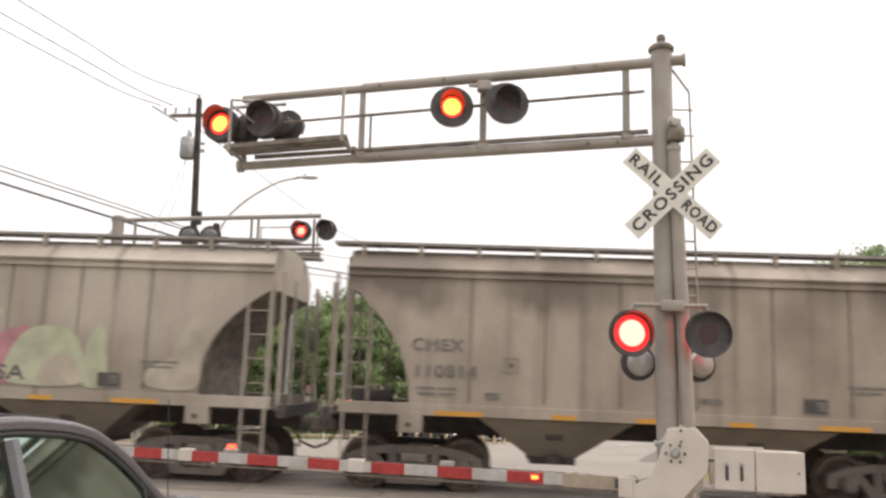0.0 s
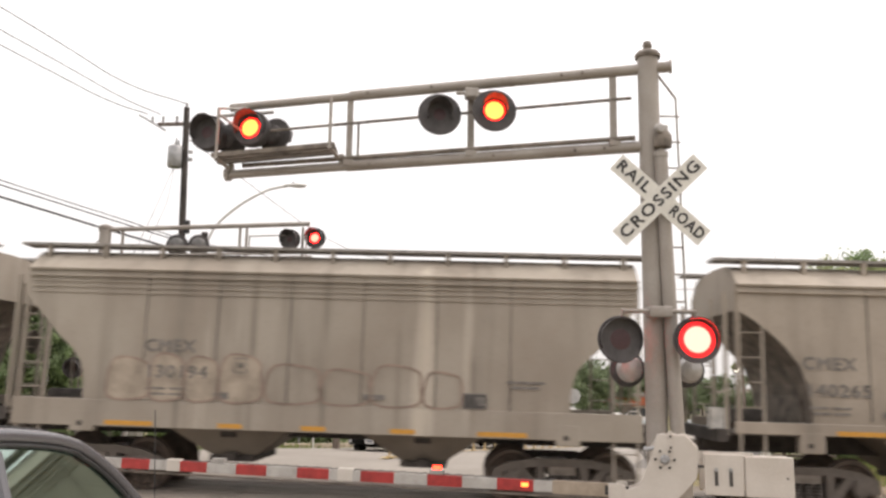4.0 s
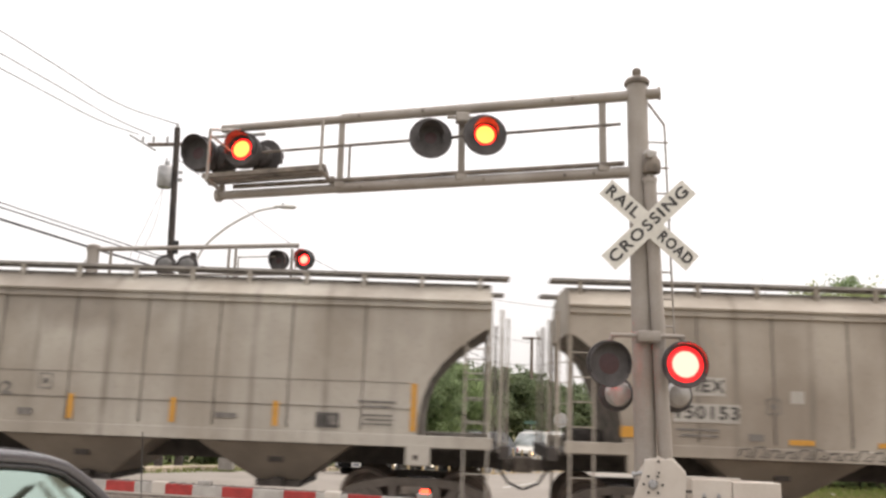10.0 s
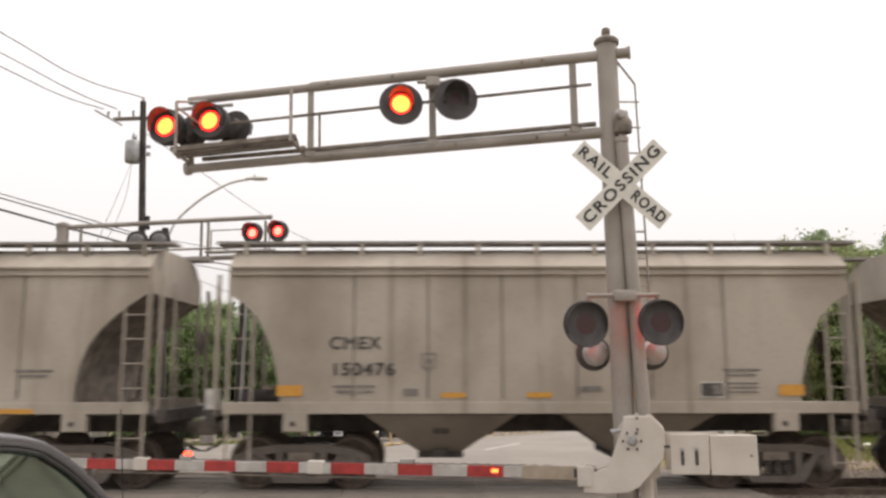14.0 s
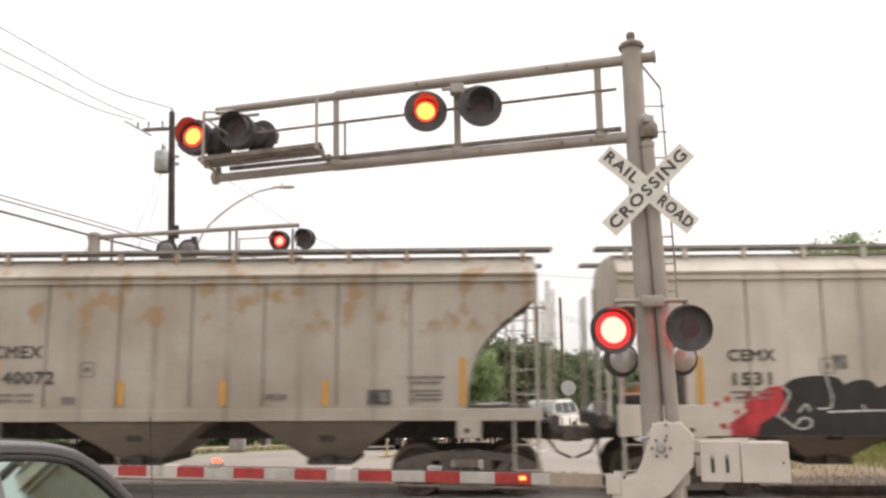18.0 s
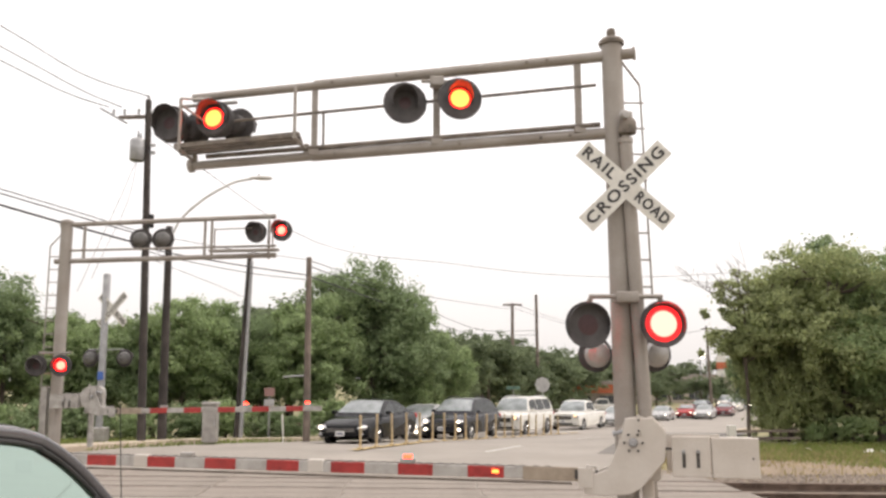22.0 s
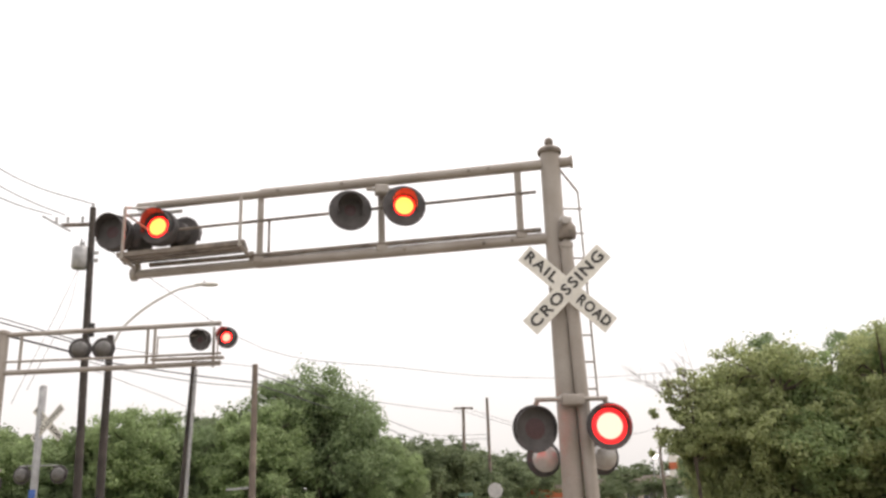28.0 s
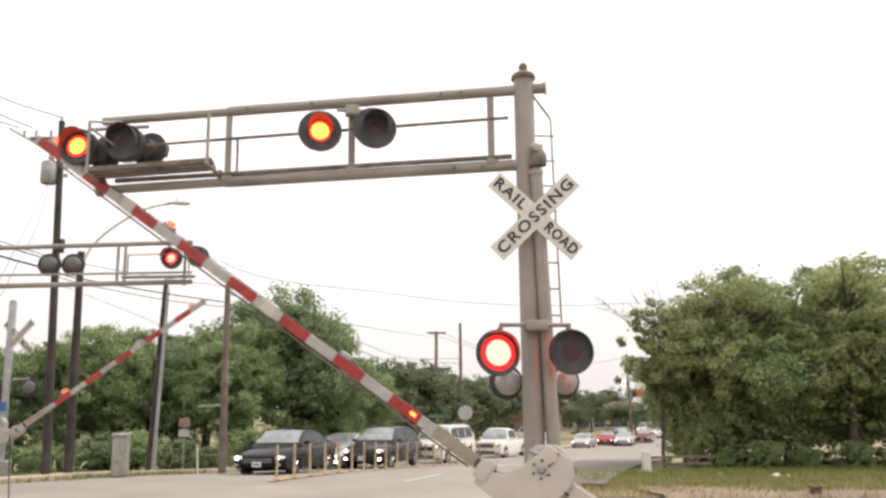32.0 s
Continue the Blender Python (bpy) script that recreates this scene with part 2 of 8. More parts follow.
# ---- materials ----
steel_paint = mat("weathered_silver_paint", (0.325, 0.298, 0.268), 0.55, 0.1, 0.18, 2.0, 0.15, 30, color2=(0.22, 0.19, 0.163))
alu_paint = mat("dull_aluminium", (0.36, 0.34, 0.315), 0.45, 0.4, 0.15, 5.0)
black_paint = mat("black_lamp_paint", (0.062, 0.055, 0.054), 0.7, 0, 0.25, 6.0)
dark_lens = mat("dark_red_lens", (0.045, 0.014, 0.015), 0.5, 0, 0.2, 30.0)
clear_lens = mat("frosted_silver_back", (0.34, 0.325, 0.31), 0.35, 0.3, 0.1, 10.0)
# the red rim round the white core stands in for the lamp's glare
lit_lens_low = glow_lens("lit_red_lens", (1.0, 0.026, 0.019), (0.05, 0.0005, 0.0006), 30.0, 0.157, 0.90)
lit_lens_high = glow_lens("lit_amber_red_lens", (1.0, 0.062, 0.011), (0.22, 0.0010, 0.0012), 14.0, 0.124, 0.88)
lit_far = glow_lens("lit_far_red_lens", (1.0, 0.045, 0.03), (0.5, 0.001, 0.0015), 14.0, 0.118, 0.8)
lit_red = glow("lit_small_red", (1.0, 0.03, 0.01), 9.0)
# glow for a reflected glint on the near boom, which has no lamp there
amber_glint = glow("amber_glint", (1.0, 0.16, 0.03), 4.5)
sign_white = mat("white_sheeting", (0.60, 0.58, 0.53), 0.45, 0, 0.06, 8.0)
letter_black = mat("black_letters", (0.035, 0.033, 0.033), 0.6, 0, 0.2, 8.0)
gate_white = mat("white_gate_paint", (0.52, 0.48, 0.43), 0.55, 0, 0.12, 3.0, 0.12, 25, color2=(0.43, 0.385, 0.335))
gate_sheet_white = mat("white_gate_sheeting", (0.43, 0.41, 0.38), 0.5, 0, 0.12, 9.0, color2=(0.30, 0.28, 0.255))
gate_red = mat("red_gate_sheeting", (0.34, 0.030, 0.026), 0.45, 0, 0.2, 9.0)
wood_pole = mat("creosoted_pole", (0.048, 0.039, 0.034), 0.85, 0, 0.35, 2.0, 0.5, 18)
wood_grey = mat("weathered_pole", (0.17, 0.135, 0.11), 0.85, 0, 0.3, 2.0, 0.5, 18)
galv = mat("galvanised_steel", (0.33, 0.33, 0.33), 0.45, 0.5, 0.15, 6.0)
rubber = mat("tyre_rubber", (0.02, 0.02, 0.02), 0.8, 0, 0.3, 12.0)
wheel_steel = mat("rusty_wheel_steel", (0.115, 0.085, 0.066), 0.6, 0.4, 0.3, 8.0)
# grimy castings; also the painted shade of walkway planks and slope sheets
truck_steel = mat("grimy_and_shaded_steel", (0.19, 0.160, 0.132), 0.75, 0.05, 0.35, 4.0, 0.3, 30)
frame_steel = mat("dusty_cast_steel", (0.145, 0.122, 0.102), 0.8, 0.0, 0.3, 5.0, 0.3, 30, color2=(0.085, 0.070, 0.06))
underframe = mat("dark_underframe", (0.065, 0.055, 0.048), 0.85, 0, 0.3, 4.0)
reflector_yellow = mat("yellow_reflector", (0.52, 0.255, 0.035), 0.4, 0, 0.08, 12.0)
rail_steel = mat("rail_steel", (0.16, 0.115, 0.09), 0.5, 0.6, 0.3, 5.0)

# ---- the ground, the road and the track ----
PROFILE = ((-400, 0.0), (10.0, 0.0), (14.0, -0.06), (19.0, -0.06), (23.0, -0.02), (28.0, -0.14), (36.0, -0.58), (44.0, -0.96), (55.0, -1.4), (85.0, -2.42), (120.0, -2.6), (4000, -2.6))
AXIS = ((-14.0, -90.0), (-7.0, -20.0), (-5.6, 0.0), (-4.2, 10.0), (-2.6, 18.0), (-0.7, 24.0), (2.7, 31.0), (6.6, 38.5), (15.4, 54.0), (32.5, 84.0), (53.0, 120.0), (190.0, 360.0))
TRACK_Y = 16.44
RAIL_Z = -0.03


TILT_X = 0.0148
TRACK_TURN = 4.0


def lean(x):
    """The cross fall of the land along the track."""
    return -TILT_X * max(-60.0, min(60.0, x))


def drop(y, x=0.0):
    ys = [p[0] for p in PROFILE]
    return float(np.interp(y, ys, [p[1] for p in PROFILE])) + lean(x) * float(np.interp(y, (-30, 0, 23, 34), (0, 1, 1, 0)))


def on_track(x, dy=0.0, dz=0.0):
    """The pose of a thing that stands on the rails at x."""
    return pose(x, TRACK_Y - x * math.tan(radians(TRACK_TURN)) + dy, RAIL_Z + lean(x) + dz, 0, math.degrees(TILT_X) if abs(x) < 60 else 0, -TRACK_TURN)


def axis_at(y):
    return float(np.interp(y, [p[1] for p in AXIS], [p[0] for p in AXIS]))


def axis_dir(y):
    d = Vector((axis_at(y + 1.5) - axis_at(y - 1.5), 3.0))
    return d.normalized()


def side(y, off):
    """The point off metres to the right of the road's middle at y."""
    d = axis_dir(y)
    px, py = axis_at(y) + d.y * off, y - d.x * off
    return px, py


def sheet(name, xs, ys, zfun, material, label, category):
    bm = B()
    grid = [[bm.verts.new((x, y, zfun(x, y))) for x in xs] for y in ys]
    for a, b in zip(grid, grid[1:]):
        for i in range(len(xs) - 1):
            bm.faces.new((a[i], a[i + 1], b[i + 1], b[i]))
    return tagged(part(name, bm, material, smooth=True), label, category, kind="structure")


grass_mat = mat("dry_grass_ground", (0.15, 0.165, 0.06), 0.95, 0, 0.3, 0.35, 0.6, 12, color2=(0.27, 0.21, 0.125), fine=8)
asphalt = mat("pale_worn_asphalt", (0.285, 0.255, 0.22), 0.85, 0, 0.12, 0.4, 0.2, 90, color2=(0.205, 0.182, 0.158), fine=25)
concrete = mat("pale_concrete", (0.43, 0.36, 0.275), 0.85, 0, 0.12, 1.2, 0.2, 40, color2=(0.34, 0.28, 0.215))
ballast_mat = mat("grey_ballast", (0.27, 0.222, 0.178), 0.95, 0, 0.25, 5.0, 1.0, 25, color2=(0.15, 0.12, 0.094), island=True)

gx = sorted(set([-2500, -900, -400, -200, -120] + list(range(-80, 121, 4)) + [150, 200, 300, 500, 1000, 2500]))
gy = sorted(set([-2500, -800, -300, -150, -80, -40] + list(range(-24, 150, 3)) + [170, 200, 260, 400, 800, 2500]))
sheet("ground", gx, gy, lambda x, y: drop(y, x) - 0.06 - 0.13 * float(np.interp(y, (10, 13, 19, 21.5), (0, 1, 1, 0))) + (0.05 * noise.noise((x * 0.2, y * 0.2, 0)) if 19 < y < 140 else 0), grass_mat, "dry grass and bare earth along the railway", "ground")


def strip(name, ys, lo, hi, lift, material, label, category, kind="structure", parent=None):
    bm = B()
    n = 8
    prev = None
    for y in ys:
        row = []
        for i in range(n + 1):
            x, yy = side(y, lo + (hi - lo) * i / n) if not callable(lo) else side(y, lo(y) + (hi - lo(y)) * i / n)
            row.append(bm.verts.new((x, yy, drop(yy, x) + lift)))
        if prev:
            for i in range(n):
                bm.faces.new((prev[i], prev[i + 1], row[i + 1], row[i]))
        prev = row
    ob = part(name, bm, material, parent, smooth=True)
    return tagged(ob, label, category, kind=kind) if not parent else ob


ROAD_Y = [-85, -60, -40, -25] + [-16 + 2 * i for i in range(70)] + [130, 150, 180, 230, 300]
LEFT_EDGE = ((-90, -8.0), (10, -7.6), (21.8, -6.6), (25.9, -6.3), (29, -5.3), (34, -6.6), (60, -6.2), (400, -6.5))


def left_edge(y):
    return float(np.interp(y, [p[0] for p in LEFT_EDGE], [p[1] for p in LEFT_EDGE]))


strip("road", ROAD_Y, left_edge, 7.2, 0.02, asphalt, "pale worn asphalt road over the level crossing", "road")


def kerb(name, y0, y1, off, w=0.32, h=0.16):
    """A real kerb step that follows the road."""
    bm = B()
    prev = None
    steps = int((y1 - y0) / 1.5)
    for i in range(steps + 1):
        y = y0 + (y1 - y0) * i / steps
        row = []
        for o, z in ((0, -0.1), (0, h - 0.03), (0.03 if w > 0 else -0.03, h), (w, h), (w, -0.1)):
            x, yy = side(y, (off(y) if callable(off) else off) + o)
            row.append(bm.verts.new((x, yy, drop(yy, x) + z)))
        if prev:
            for j in range(4):
                bm.faces.new((prev[j], prev[j + 1], row[j + 1], row[j]))
        else:
            bm.faces.new(row)
        prev = row
    bm.faces.new(prev[::-1])
    bmesh.ops.recalc_face_normals(bm, faces=bm.faces[:])
    return tagged(part(name, bm, concrete), "pale concrete kerb along the road edge", "kerb", kind="structure")


kerb("kerb", 19.8, 120.0, left_edge, -0.65, 0.17)
kerb("kerb", 46.0, 120.0, 7.2, 0.32, 0.12)

# the track: ballast, sleepers, rails, crossing panels
bm = B()
prev = None
for x in range(-120, 181, 4):
    row = [bm.verts.new((x, TRACK_Y - x * math.tan(radians(TRACK_TURN)) + o, RAIL_Z + lean(x) + z + 0.02 * noise.noise((x, o, 3)))) for o, z in ((-3.0, -0.16), (-2.0, -0.13), (-1.3, -0.15), (0, -0.16), (1.3, -0.15), (2.2, -0.12), (4.2, -0.13))]
    if prev:
        for i in range(6):
            bm.faces.new((prev[i], row[i], row[i + 1], prev[i + 1]))
    prev = row
tagged(part("ballast", bm, ballast_mat, smooth=True), "grey crushed stone ballast under the track", "ballast", kind="structure")

rail_bm = B()
prism_pts = [(-0.07, 0.0), (0.07, 0.0), (0.07, 0.012), (0.012, 0.03), (0.012, 0.10), (0.037, 0.11), (0.037, 0.145), (0.03, 0.15), (-0.03, 0.15), (-0.037, 0.145), (-0.037, 0.11), (-0.012, 0.10), (-0.012, 0.03), (-0.07, 0.012)]
rail_bm.free()
for x0, x1 in ((-200, -60), (-60, 60), (60, 320)):
    rail_bm = B()
    prism(rail_bm, prism_pts, 0, (x1 - x0) / math.cos(radians(TRACK_TURN)))
    rail_bm.transform(Matrix.Rotation(radians(-90), 4, "Z"))
    rail_me = mesh_of("rail", rail_bm, rail_steel)
    m = on_track(x0)
    flat = pose(0, 0, 0, 0, math.degrees(TILT_X) if x0 == -60 else 0, -TRACK_TURN)
    for s in (-1, 1):
        at = Matrix.Translation(m.translation + Vector((0, s * 0.755, -0.15))) @ flat
        tagged(part("rail", rail_me, None, at=at), "rust-brown steel rail with a worn head", "rail", "rails of the track", kind="structure")
# worn planks of the crossing between and beside the rails
plank_mat = mat("worn_crossing_plank", (0.235, 0.202, 0.17), 0.85, 0, 0.2, 1.5, 0.4, 30, color2=(0.17, 0.145, 0.12), fine=18)
crossing = tagged(new("level_crossing"), "worn grey-brown planks of the crossing surface flush with the rails", "crossing", kind="structure")
bm = B()
box(bm, -1.19, 1.19, -0.285, 0.285, -0.12, 0.0, 0.012)
plank_me = mesh_of("plank", bm, plank_mat)
for dy in (-1.75, -1.155, -0.33, 0.33, 1.155, 1.75):
    for k in range(7):
        part("plank", plank_me, None, crossing, at=on_track(-9.15 + 2.4 * k + (0.06 if dy > 0 else 0), dy, 0.006))
# bare earth and gravel round the mast and along the track
earth_mat = mat("bare_tan_earth", (0.27, 0.205, 0.14), 0.95, 0, 0.25, 0.8, 0.8, 14, color2=(0.15, 0.115, 0.085), fine=20)
ex = [2.6 + 0.9 * k for k in range(40)]
ey = [5.0 + 0.8 * k for k in range(11)]
sheet("earth_verge", ex, ey, lambda x, y: drop(y, x) - 0.025 - (0.12 if y > 12.9 else 0) + 0.03 * noise.noise((x * 0.9, y * 0.9, 5)), earth_mat, "bare tan earth and gravel beside the road", "ground")
ey = [19.0 + 0.5 * k for k in range(7)]
sheet("earth_verge", [8.4 + 1.2 * k for k in range(24)], ey, lambda x, y: drop(y, x) - 0.02 + 0.03 * noise.noise((x * 0.9, y * 0.9, 5)) - (0.10 if y < 19.3 else (0.06 if y > 21.9 else 0)), earth_mat, "bare tan earth between ballast and grass", "ground")

# ---- crossing signals ----
MOVES = []
BLINK, BLINK_0 = 0.595, 0.29


def blink_rows(left, late_on=0.0, late_off=0.0):
    """Poses of a lit lens: in front of the dark one while its turn lasts, drawn back into the housing else."""
    rows, n = [], 0
    on, off = pose(0, -0.012, 0), pose(0, 0.045, 0)
    state = on if left else off
    rows.append((0.0, state))
    t = BLINK_0
    while t < 32.0:
        nxt = off if state is on else on
        tt = t + (late_on if nxt is on else late_off)
        if 0.04 < tt < 31.96:
            rows.append((tt - 0.034, state))
            rows.append((tt, nxt))
        state = nxt
        t += BLINK
    rows.append((32.0, state))
    return rows


def flasher(parent, at, left, lit=True, radius=0.27, high=True, hood=0.30, back=False, glow_mat=None, lens_r=0.146, hood_r=1.0, deep=0.0, lag=(0.0, 0.0)):
    """One round warning lamp that faces -y: background, hood, lens, housing."""
    bm = B()
    k_ = lens_r / 0.146
    lathe(bm, [(0.152 * k_, 0.0), (radius - 0.01, -0.012), (radius, -0.004), (radius, 0.010 + deep * 0.5), (0.14 + deep * 0.3, 0.035 + deep), (0.13, 0.15 + deep), (0.06, 0.20 + deep), (0.0001, 0.205 + deep)], 32, "Y")
    disc = part("lamp_background", bm, black_paint, parent, "round black lamp background", at, smooth=True)
    bm = B()
    lathe(bm, [(0.0001, -0.004), (0.08 * k_, -0.001), (0.15 * k_, 0.012), (0.152 * k_, 0.02)], 28, "Y")
    part("lens", bm, clear_lens if back else dark_lens, disc, "", smooth=True)
    # the hood is a visor round the upper part of the lens
    bm = B()
    rings = []
    for k, (rr, y) in enumerate(((0.165 * k_ * hood_r, -0.005), (0.170 * k_ * hood_r, -hood), (0.170 * k_ * hood_r + 0.008, -hood), (0.165 * k_ * hood_r + 0.008, -0.005))):
        ring = []
        for i in range(21):
            a = radians(-25 + 230 * i / 20)
            cut = 0.55 + 0.45 * max(0.0, math.sin(a))
            ring.append(bm.verts.new((rr * math.cos(a), y * (cut if abs(y) > 0.1 else 1), rr * math.sin(a))))
        rings.append(ring)
    for p, q in zip(rings, rings[1:] + rings[:1]):
        for i in range(20):
            bm.faces.new((p[i], p[i + 1], q[i + 1], q[i]))
    bmesh.ops.recalc_face_normals(bm, faces=bm.faces[:])
    part("hood", bm, black_paint, disc, smooth=True)
    if lit:
        bm = B()
        lathe(bm, [(0.0001, 0.0), (lens_r * 0.6, 0.002), (lens_r, 0.010), (lens_r, 0.014), (0.0001, 0.014)], 28, "Y")
        g = part("lit_lens", bm, glow_mat or (lit_lens_high if high else lit_lens_low), disc, "glowing red lens", smooth=True)
        MOVES.append((g, blink_rows(left, *lag)))
    return disc


TILT = math.tan(radians(14))


def crossbuck(name, m, label, lettered=True):
    cb = thing(name, m, label, "railroad sign")
    bm = B()
    box(bm, -0.685, 0.685, -0.004, 0.004, -0.12, 0.12)
    blade_me = mesh_of("blade", bm, sign_white)
    b1 = part("blade", blade_me, None, cb, at=pose(0, 0.012, 0, 0, 42, 0))
    b2 = part("blade", blade_me, None, cb, at=pose(0, 0, 0, 0, -44, 0))
    if lettered:
        lettering("letters", "RAIL", 0.19, letter_black, b1, pose(-0.415, -0.006, 0), 0.46, 0.006, spacing=1.2)
        lettering("letters", "ROAD", 0.19, letter_black, b1, pose(0.415, -0.006, 0), 0.47, 0.006, spacing=1.15)
        lettering("letters", "CROSSING", 0.19, letter_black, b2, pose(0, -0.006, 0), 1.26, 0.006, spacing=1.2)
    for bx, parent in ((0.0, b2), (-0.1, b2), (0.1, b2)):
        bm = B()
        rod(bm, (bx, -0.012, 0), (bx, 0.0, 0), 0.010, seg=6)
        part("bolt", bm, galv, parent)
    bm = B()
    box(bm, -0.05, 0.05, 0.018, 0.12, -0.03, 0.03)
    part("bracket", bm, galv, cb)
    return cb


PIPE_0 = 0.26


def near_gantry():
    g = thing("cantilever_signal", pose(2.8, 10.0, 0), "weathered silver steel cantilever signal mast with flashing lamps over the road", "railroad signal")

    def P(x, z, dy=0.0):
        """A place on the truss, x and z in the world."""
        return (x - 2.8, (2.8 - x) * TILT + dy, z)

    bm = B()
    lathe(bm, [(0.128, 0.0), (0.128, 6.08)], 24)
    part("mast", bm, steel_paint, g, smooth=True)
    bm = B()
    lathe(bm, [(0.155, 6.06), (0.16, 6.10), (0.13, 6.14), (0.06, 6.16), (0.045, 6.19), (0.06, 6.22), (0.05, 6.27), (0.0001, 6.30)], 20)
    part("cap", bm, truck_steel, g, "dark finial cap", smooth=True)
    bm = B()
    lathe(bm, [(0.24, 0.0), (0.24, 0.04), (0.135, 0.05)], 16)
    part("base_plate", bm, steel_paint, g)
    # two chords
    bm = B()
    rod(bm, P(3.06, 5.935), P(-0.98, 5.805), 0.068, seg=18)
    rod(bm, P(-0.9, 5.80), P(-2.67, 5.74), 0.056, seg=18)
    rod(bm, P(3.05, 5.935), P(3.08, 5.936), 0.085, seg=18)
    part("upper_chord", bm, steel_paint, g, smooth=True)
    bm = B()
    rod(bm, P(2.85, 4.925), P(-1.0, 4.835), 0.072, seg=18)
    rod(bm, P(-0.95, 4.835), P(-2.65, 4.785), 0.060, seg=18)
    rod(bm, P(-2.63, 4.786), P(-2.69, 4.784), 0.088, seg=18)
    part("lower_chord", bm, steel_paint, g, smooth=True)
    bm = B()
    rod(bm, P(2.62, 5.02, -0.06), P(-2.45, 4.90, -0.02), 0.033, seg=8)
    part("conduit", bm, truck_steel, g, smooth=True)
    # bolts that show along both chords
    for x, z in ((2.0, 5.90), (1.75, 5.89), (0.1, 5.84), (-0.75, 5.81), (2.25, 4.90), (1.9, 4.89), (-0.7, 4.83), (0.9, 4.87)):
        bm = B()
        rod(bm, P(x, z, -0.085), P(x, z, -0.05), 0.020, seg=6)
        part("chord_bolt", bm, truck_steel, g)
    # uprights between the chords
    for x, zt, zb, w in ((2.38, 5.90, 4.98, 0.042), (0.62, 5.85, 4.93, 0.044), (-0.98, 5.80, 4.88, 0.040)):
        bm = B()
        a, b = P(x, zb - 0.03), P(x, zt)
        box(bm, a[0] - w, a[0] + w, a[1] - 0.012, a[1] + 0.03, a[2], b[2])
        part("upright", bm, steel_paint, g)
        bm = B()
        box(bm, a[0] - w - 0.03, a[0] + w + 0.03, a[1] - 0.085, a[1] + 0.02, a[2] - 0.02, a[2] + 0.06, 0.01)
        part("clamp", bm, steel_paint, g)
    bm = B()
    rod(bm, P(2.60, 5.555), P(-1.2, 5.415), 0.022, seg=8)
    rod(bm, P(-1.2, 5.415), P(-2.4, 5.37), 0.020, seg=8)
    part("cable_conduit", bm, truck_steel, g)
    for x, z0, z1 in ((-0.86, 4.90, 5.42),):
        bm = B()
        rod(bm, P(x, z0), P(x, z1), 0.018, seg=6)
        part("conduit", bm, truck_steel, g)
    # the small walkway hung before the outer end; dark planks carry its shade in their colour
    for k in range(3):
        bm = B()
        dy = -0.06 - 0.165 * k
        a, b = P(-1.14, 5.02, dy), P(-2.80, 4.955, dy)
        d = Vector(b) - Vector(a)
        box(bm, 0, d.length, -0.040, 0.040, -0.030, 0.030)
        bm.transform(Matrix.Translation(a) @ d.to_track_quat("X", "Z").to_matrix().to_4x4())
        part("walkway_plank", bm, truck_steel, g)
    for x, z in ((-1.20, 5.02), (-2.74, 4.955)):
        bm = B()
        rod(bm, P(x, z - 0.045, -0.48), P(x + 0.10, z - 0.09, 0.03), 0.028, seg=6)
        part("walkway_bracket", bm, steel_paint, g)
        bm = B()
        box(bm, P(x + 0.12, z)[0] - 0.035, P(x + 0.12, z)[0] + 0.035, P(x + 0.12, z)[1] - 0.03, P(x + 0.12, z)[1] + 0.05, z - 0.20, z - 0.02, 0.008)
        part("walkway_hanger", bm, steel_paint, g)
        bm = B()
        rod(bm, P(x, z - 0.03, -0.42), P(x, z + 0.64, -0.42), 0.022, seg=8)
        part("handrail_post", bm, steel_paint, g)
    bm = B()
    rod(bm, P(-2.74, 5.60, -0.42), P(-2.45, 5.70, -0.02), 0.018, seg=8)
    part("handrail", bm, steel_paint, g)
    bm = B()
    rod(bm, P(-2.74, 5.52, -0.42), P(-2.40, 5.32, -0.02), 0.016, seg=8)
    part("handrail", bm, steel_paint, g)
    # second pipe with the bell on top
    bm = B()
    rod(bm, (PIPE_0, -0.08, 0.0), (0.085, -0.17, 4.76), 0.085, 0.078, seg=18)
    rod(bm, (0.085, -0.17, 4.74), (0.084, -0.17, 4.80), 0.088, seg=18)
    part("conduit_mast", bm, steel_paint, g, smooth=True)
    bm = B()
    lathe(bm, [(0.06, 0.0), (0.105, 0.02), (0.11, 0.08), (0.10, 0.17), (0.06, 0.22), (0.0001, 0.225)], 20)
    bell = part("bell", bm, truck_steel, g, "dark round crossing bell", pose(0.105, -0.18, 4.84, 4, 3, 0), smooth=True)
    bm = B()
    lathe(bm, [(0.0001, -0.05), (0.05, -0.045), (0.065, -0.01), (0.05, 0.03), (0.0001, 0.05)], 14, "Y")
    part("bell_gong", bm, alu_paint, g, "pale bell gong", pose(0.045, -0.26, 5.07, 0, 0, 20), smooth=True)
    bm = B()
    box(bm, -0.03, 0.06, -0.03, 0.05, 0.0, 0.09, 0.015)
    part("bell_box", bm, alu_paint, g, at=pose(0.115, -0.18, 5.05))
    bm = B()
    rod(bm, (0.085, -0.17, 4.78), (0.095, -0.17, 4.86), 0.05, seg=10)
    part("bell_post", bm, steel_paint, g)
    # ladder
    for dx in (0.30, 0.0):
        bm = B()
        rod(bm, (dx + 0.11 + (0.03 if dx else 0), 0.16, 2.9), (dx + 0.09, 0.16, 5.60), 0.013, seg=6)
        part("ladder_rail", bm, steel_paint, g)
    bm = B()
    rod(bm, (0.39, 0.16, 5.60), (0.10, 0.03, 5.90), 0.016, seg=6)
    part("ladder_brace", bm, steel_paint, g)
    rung = B()
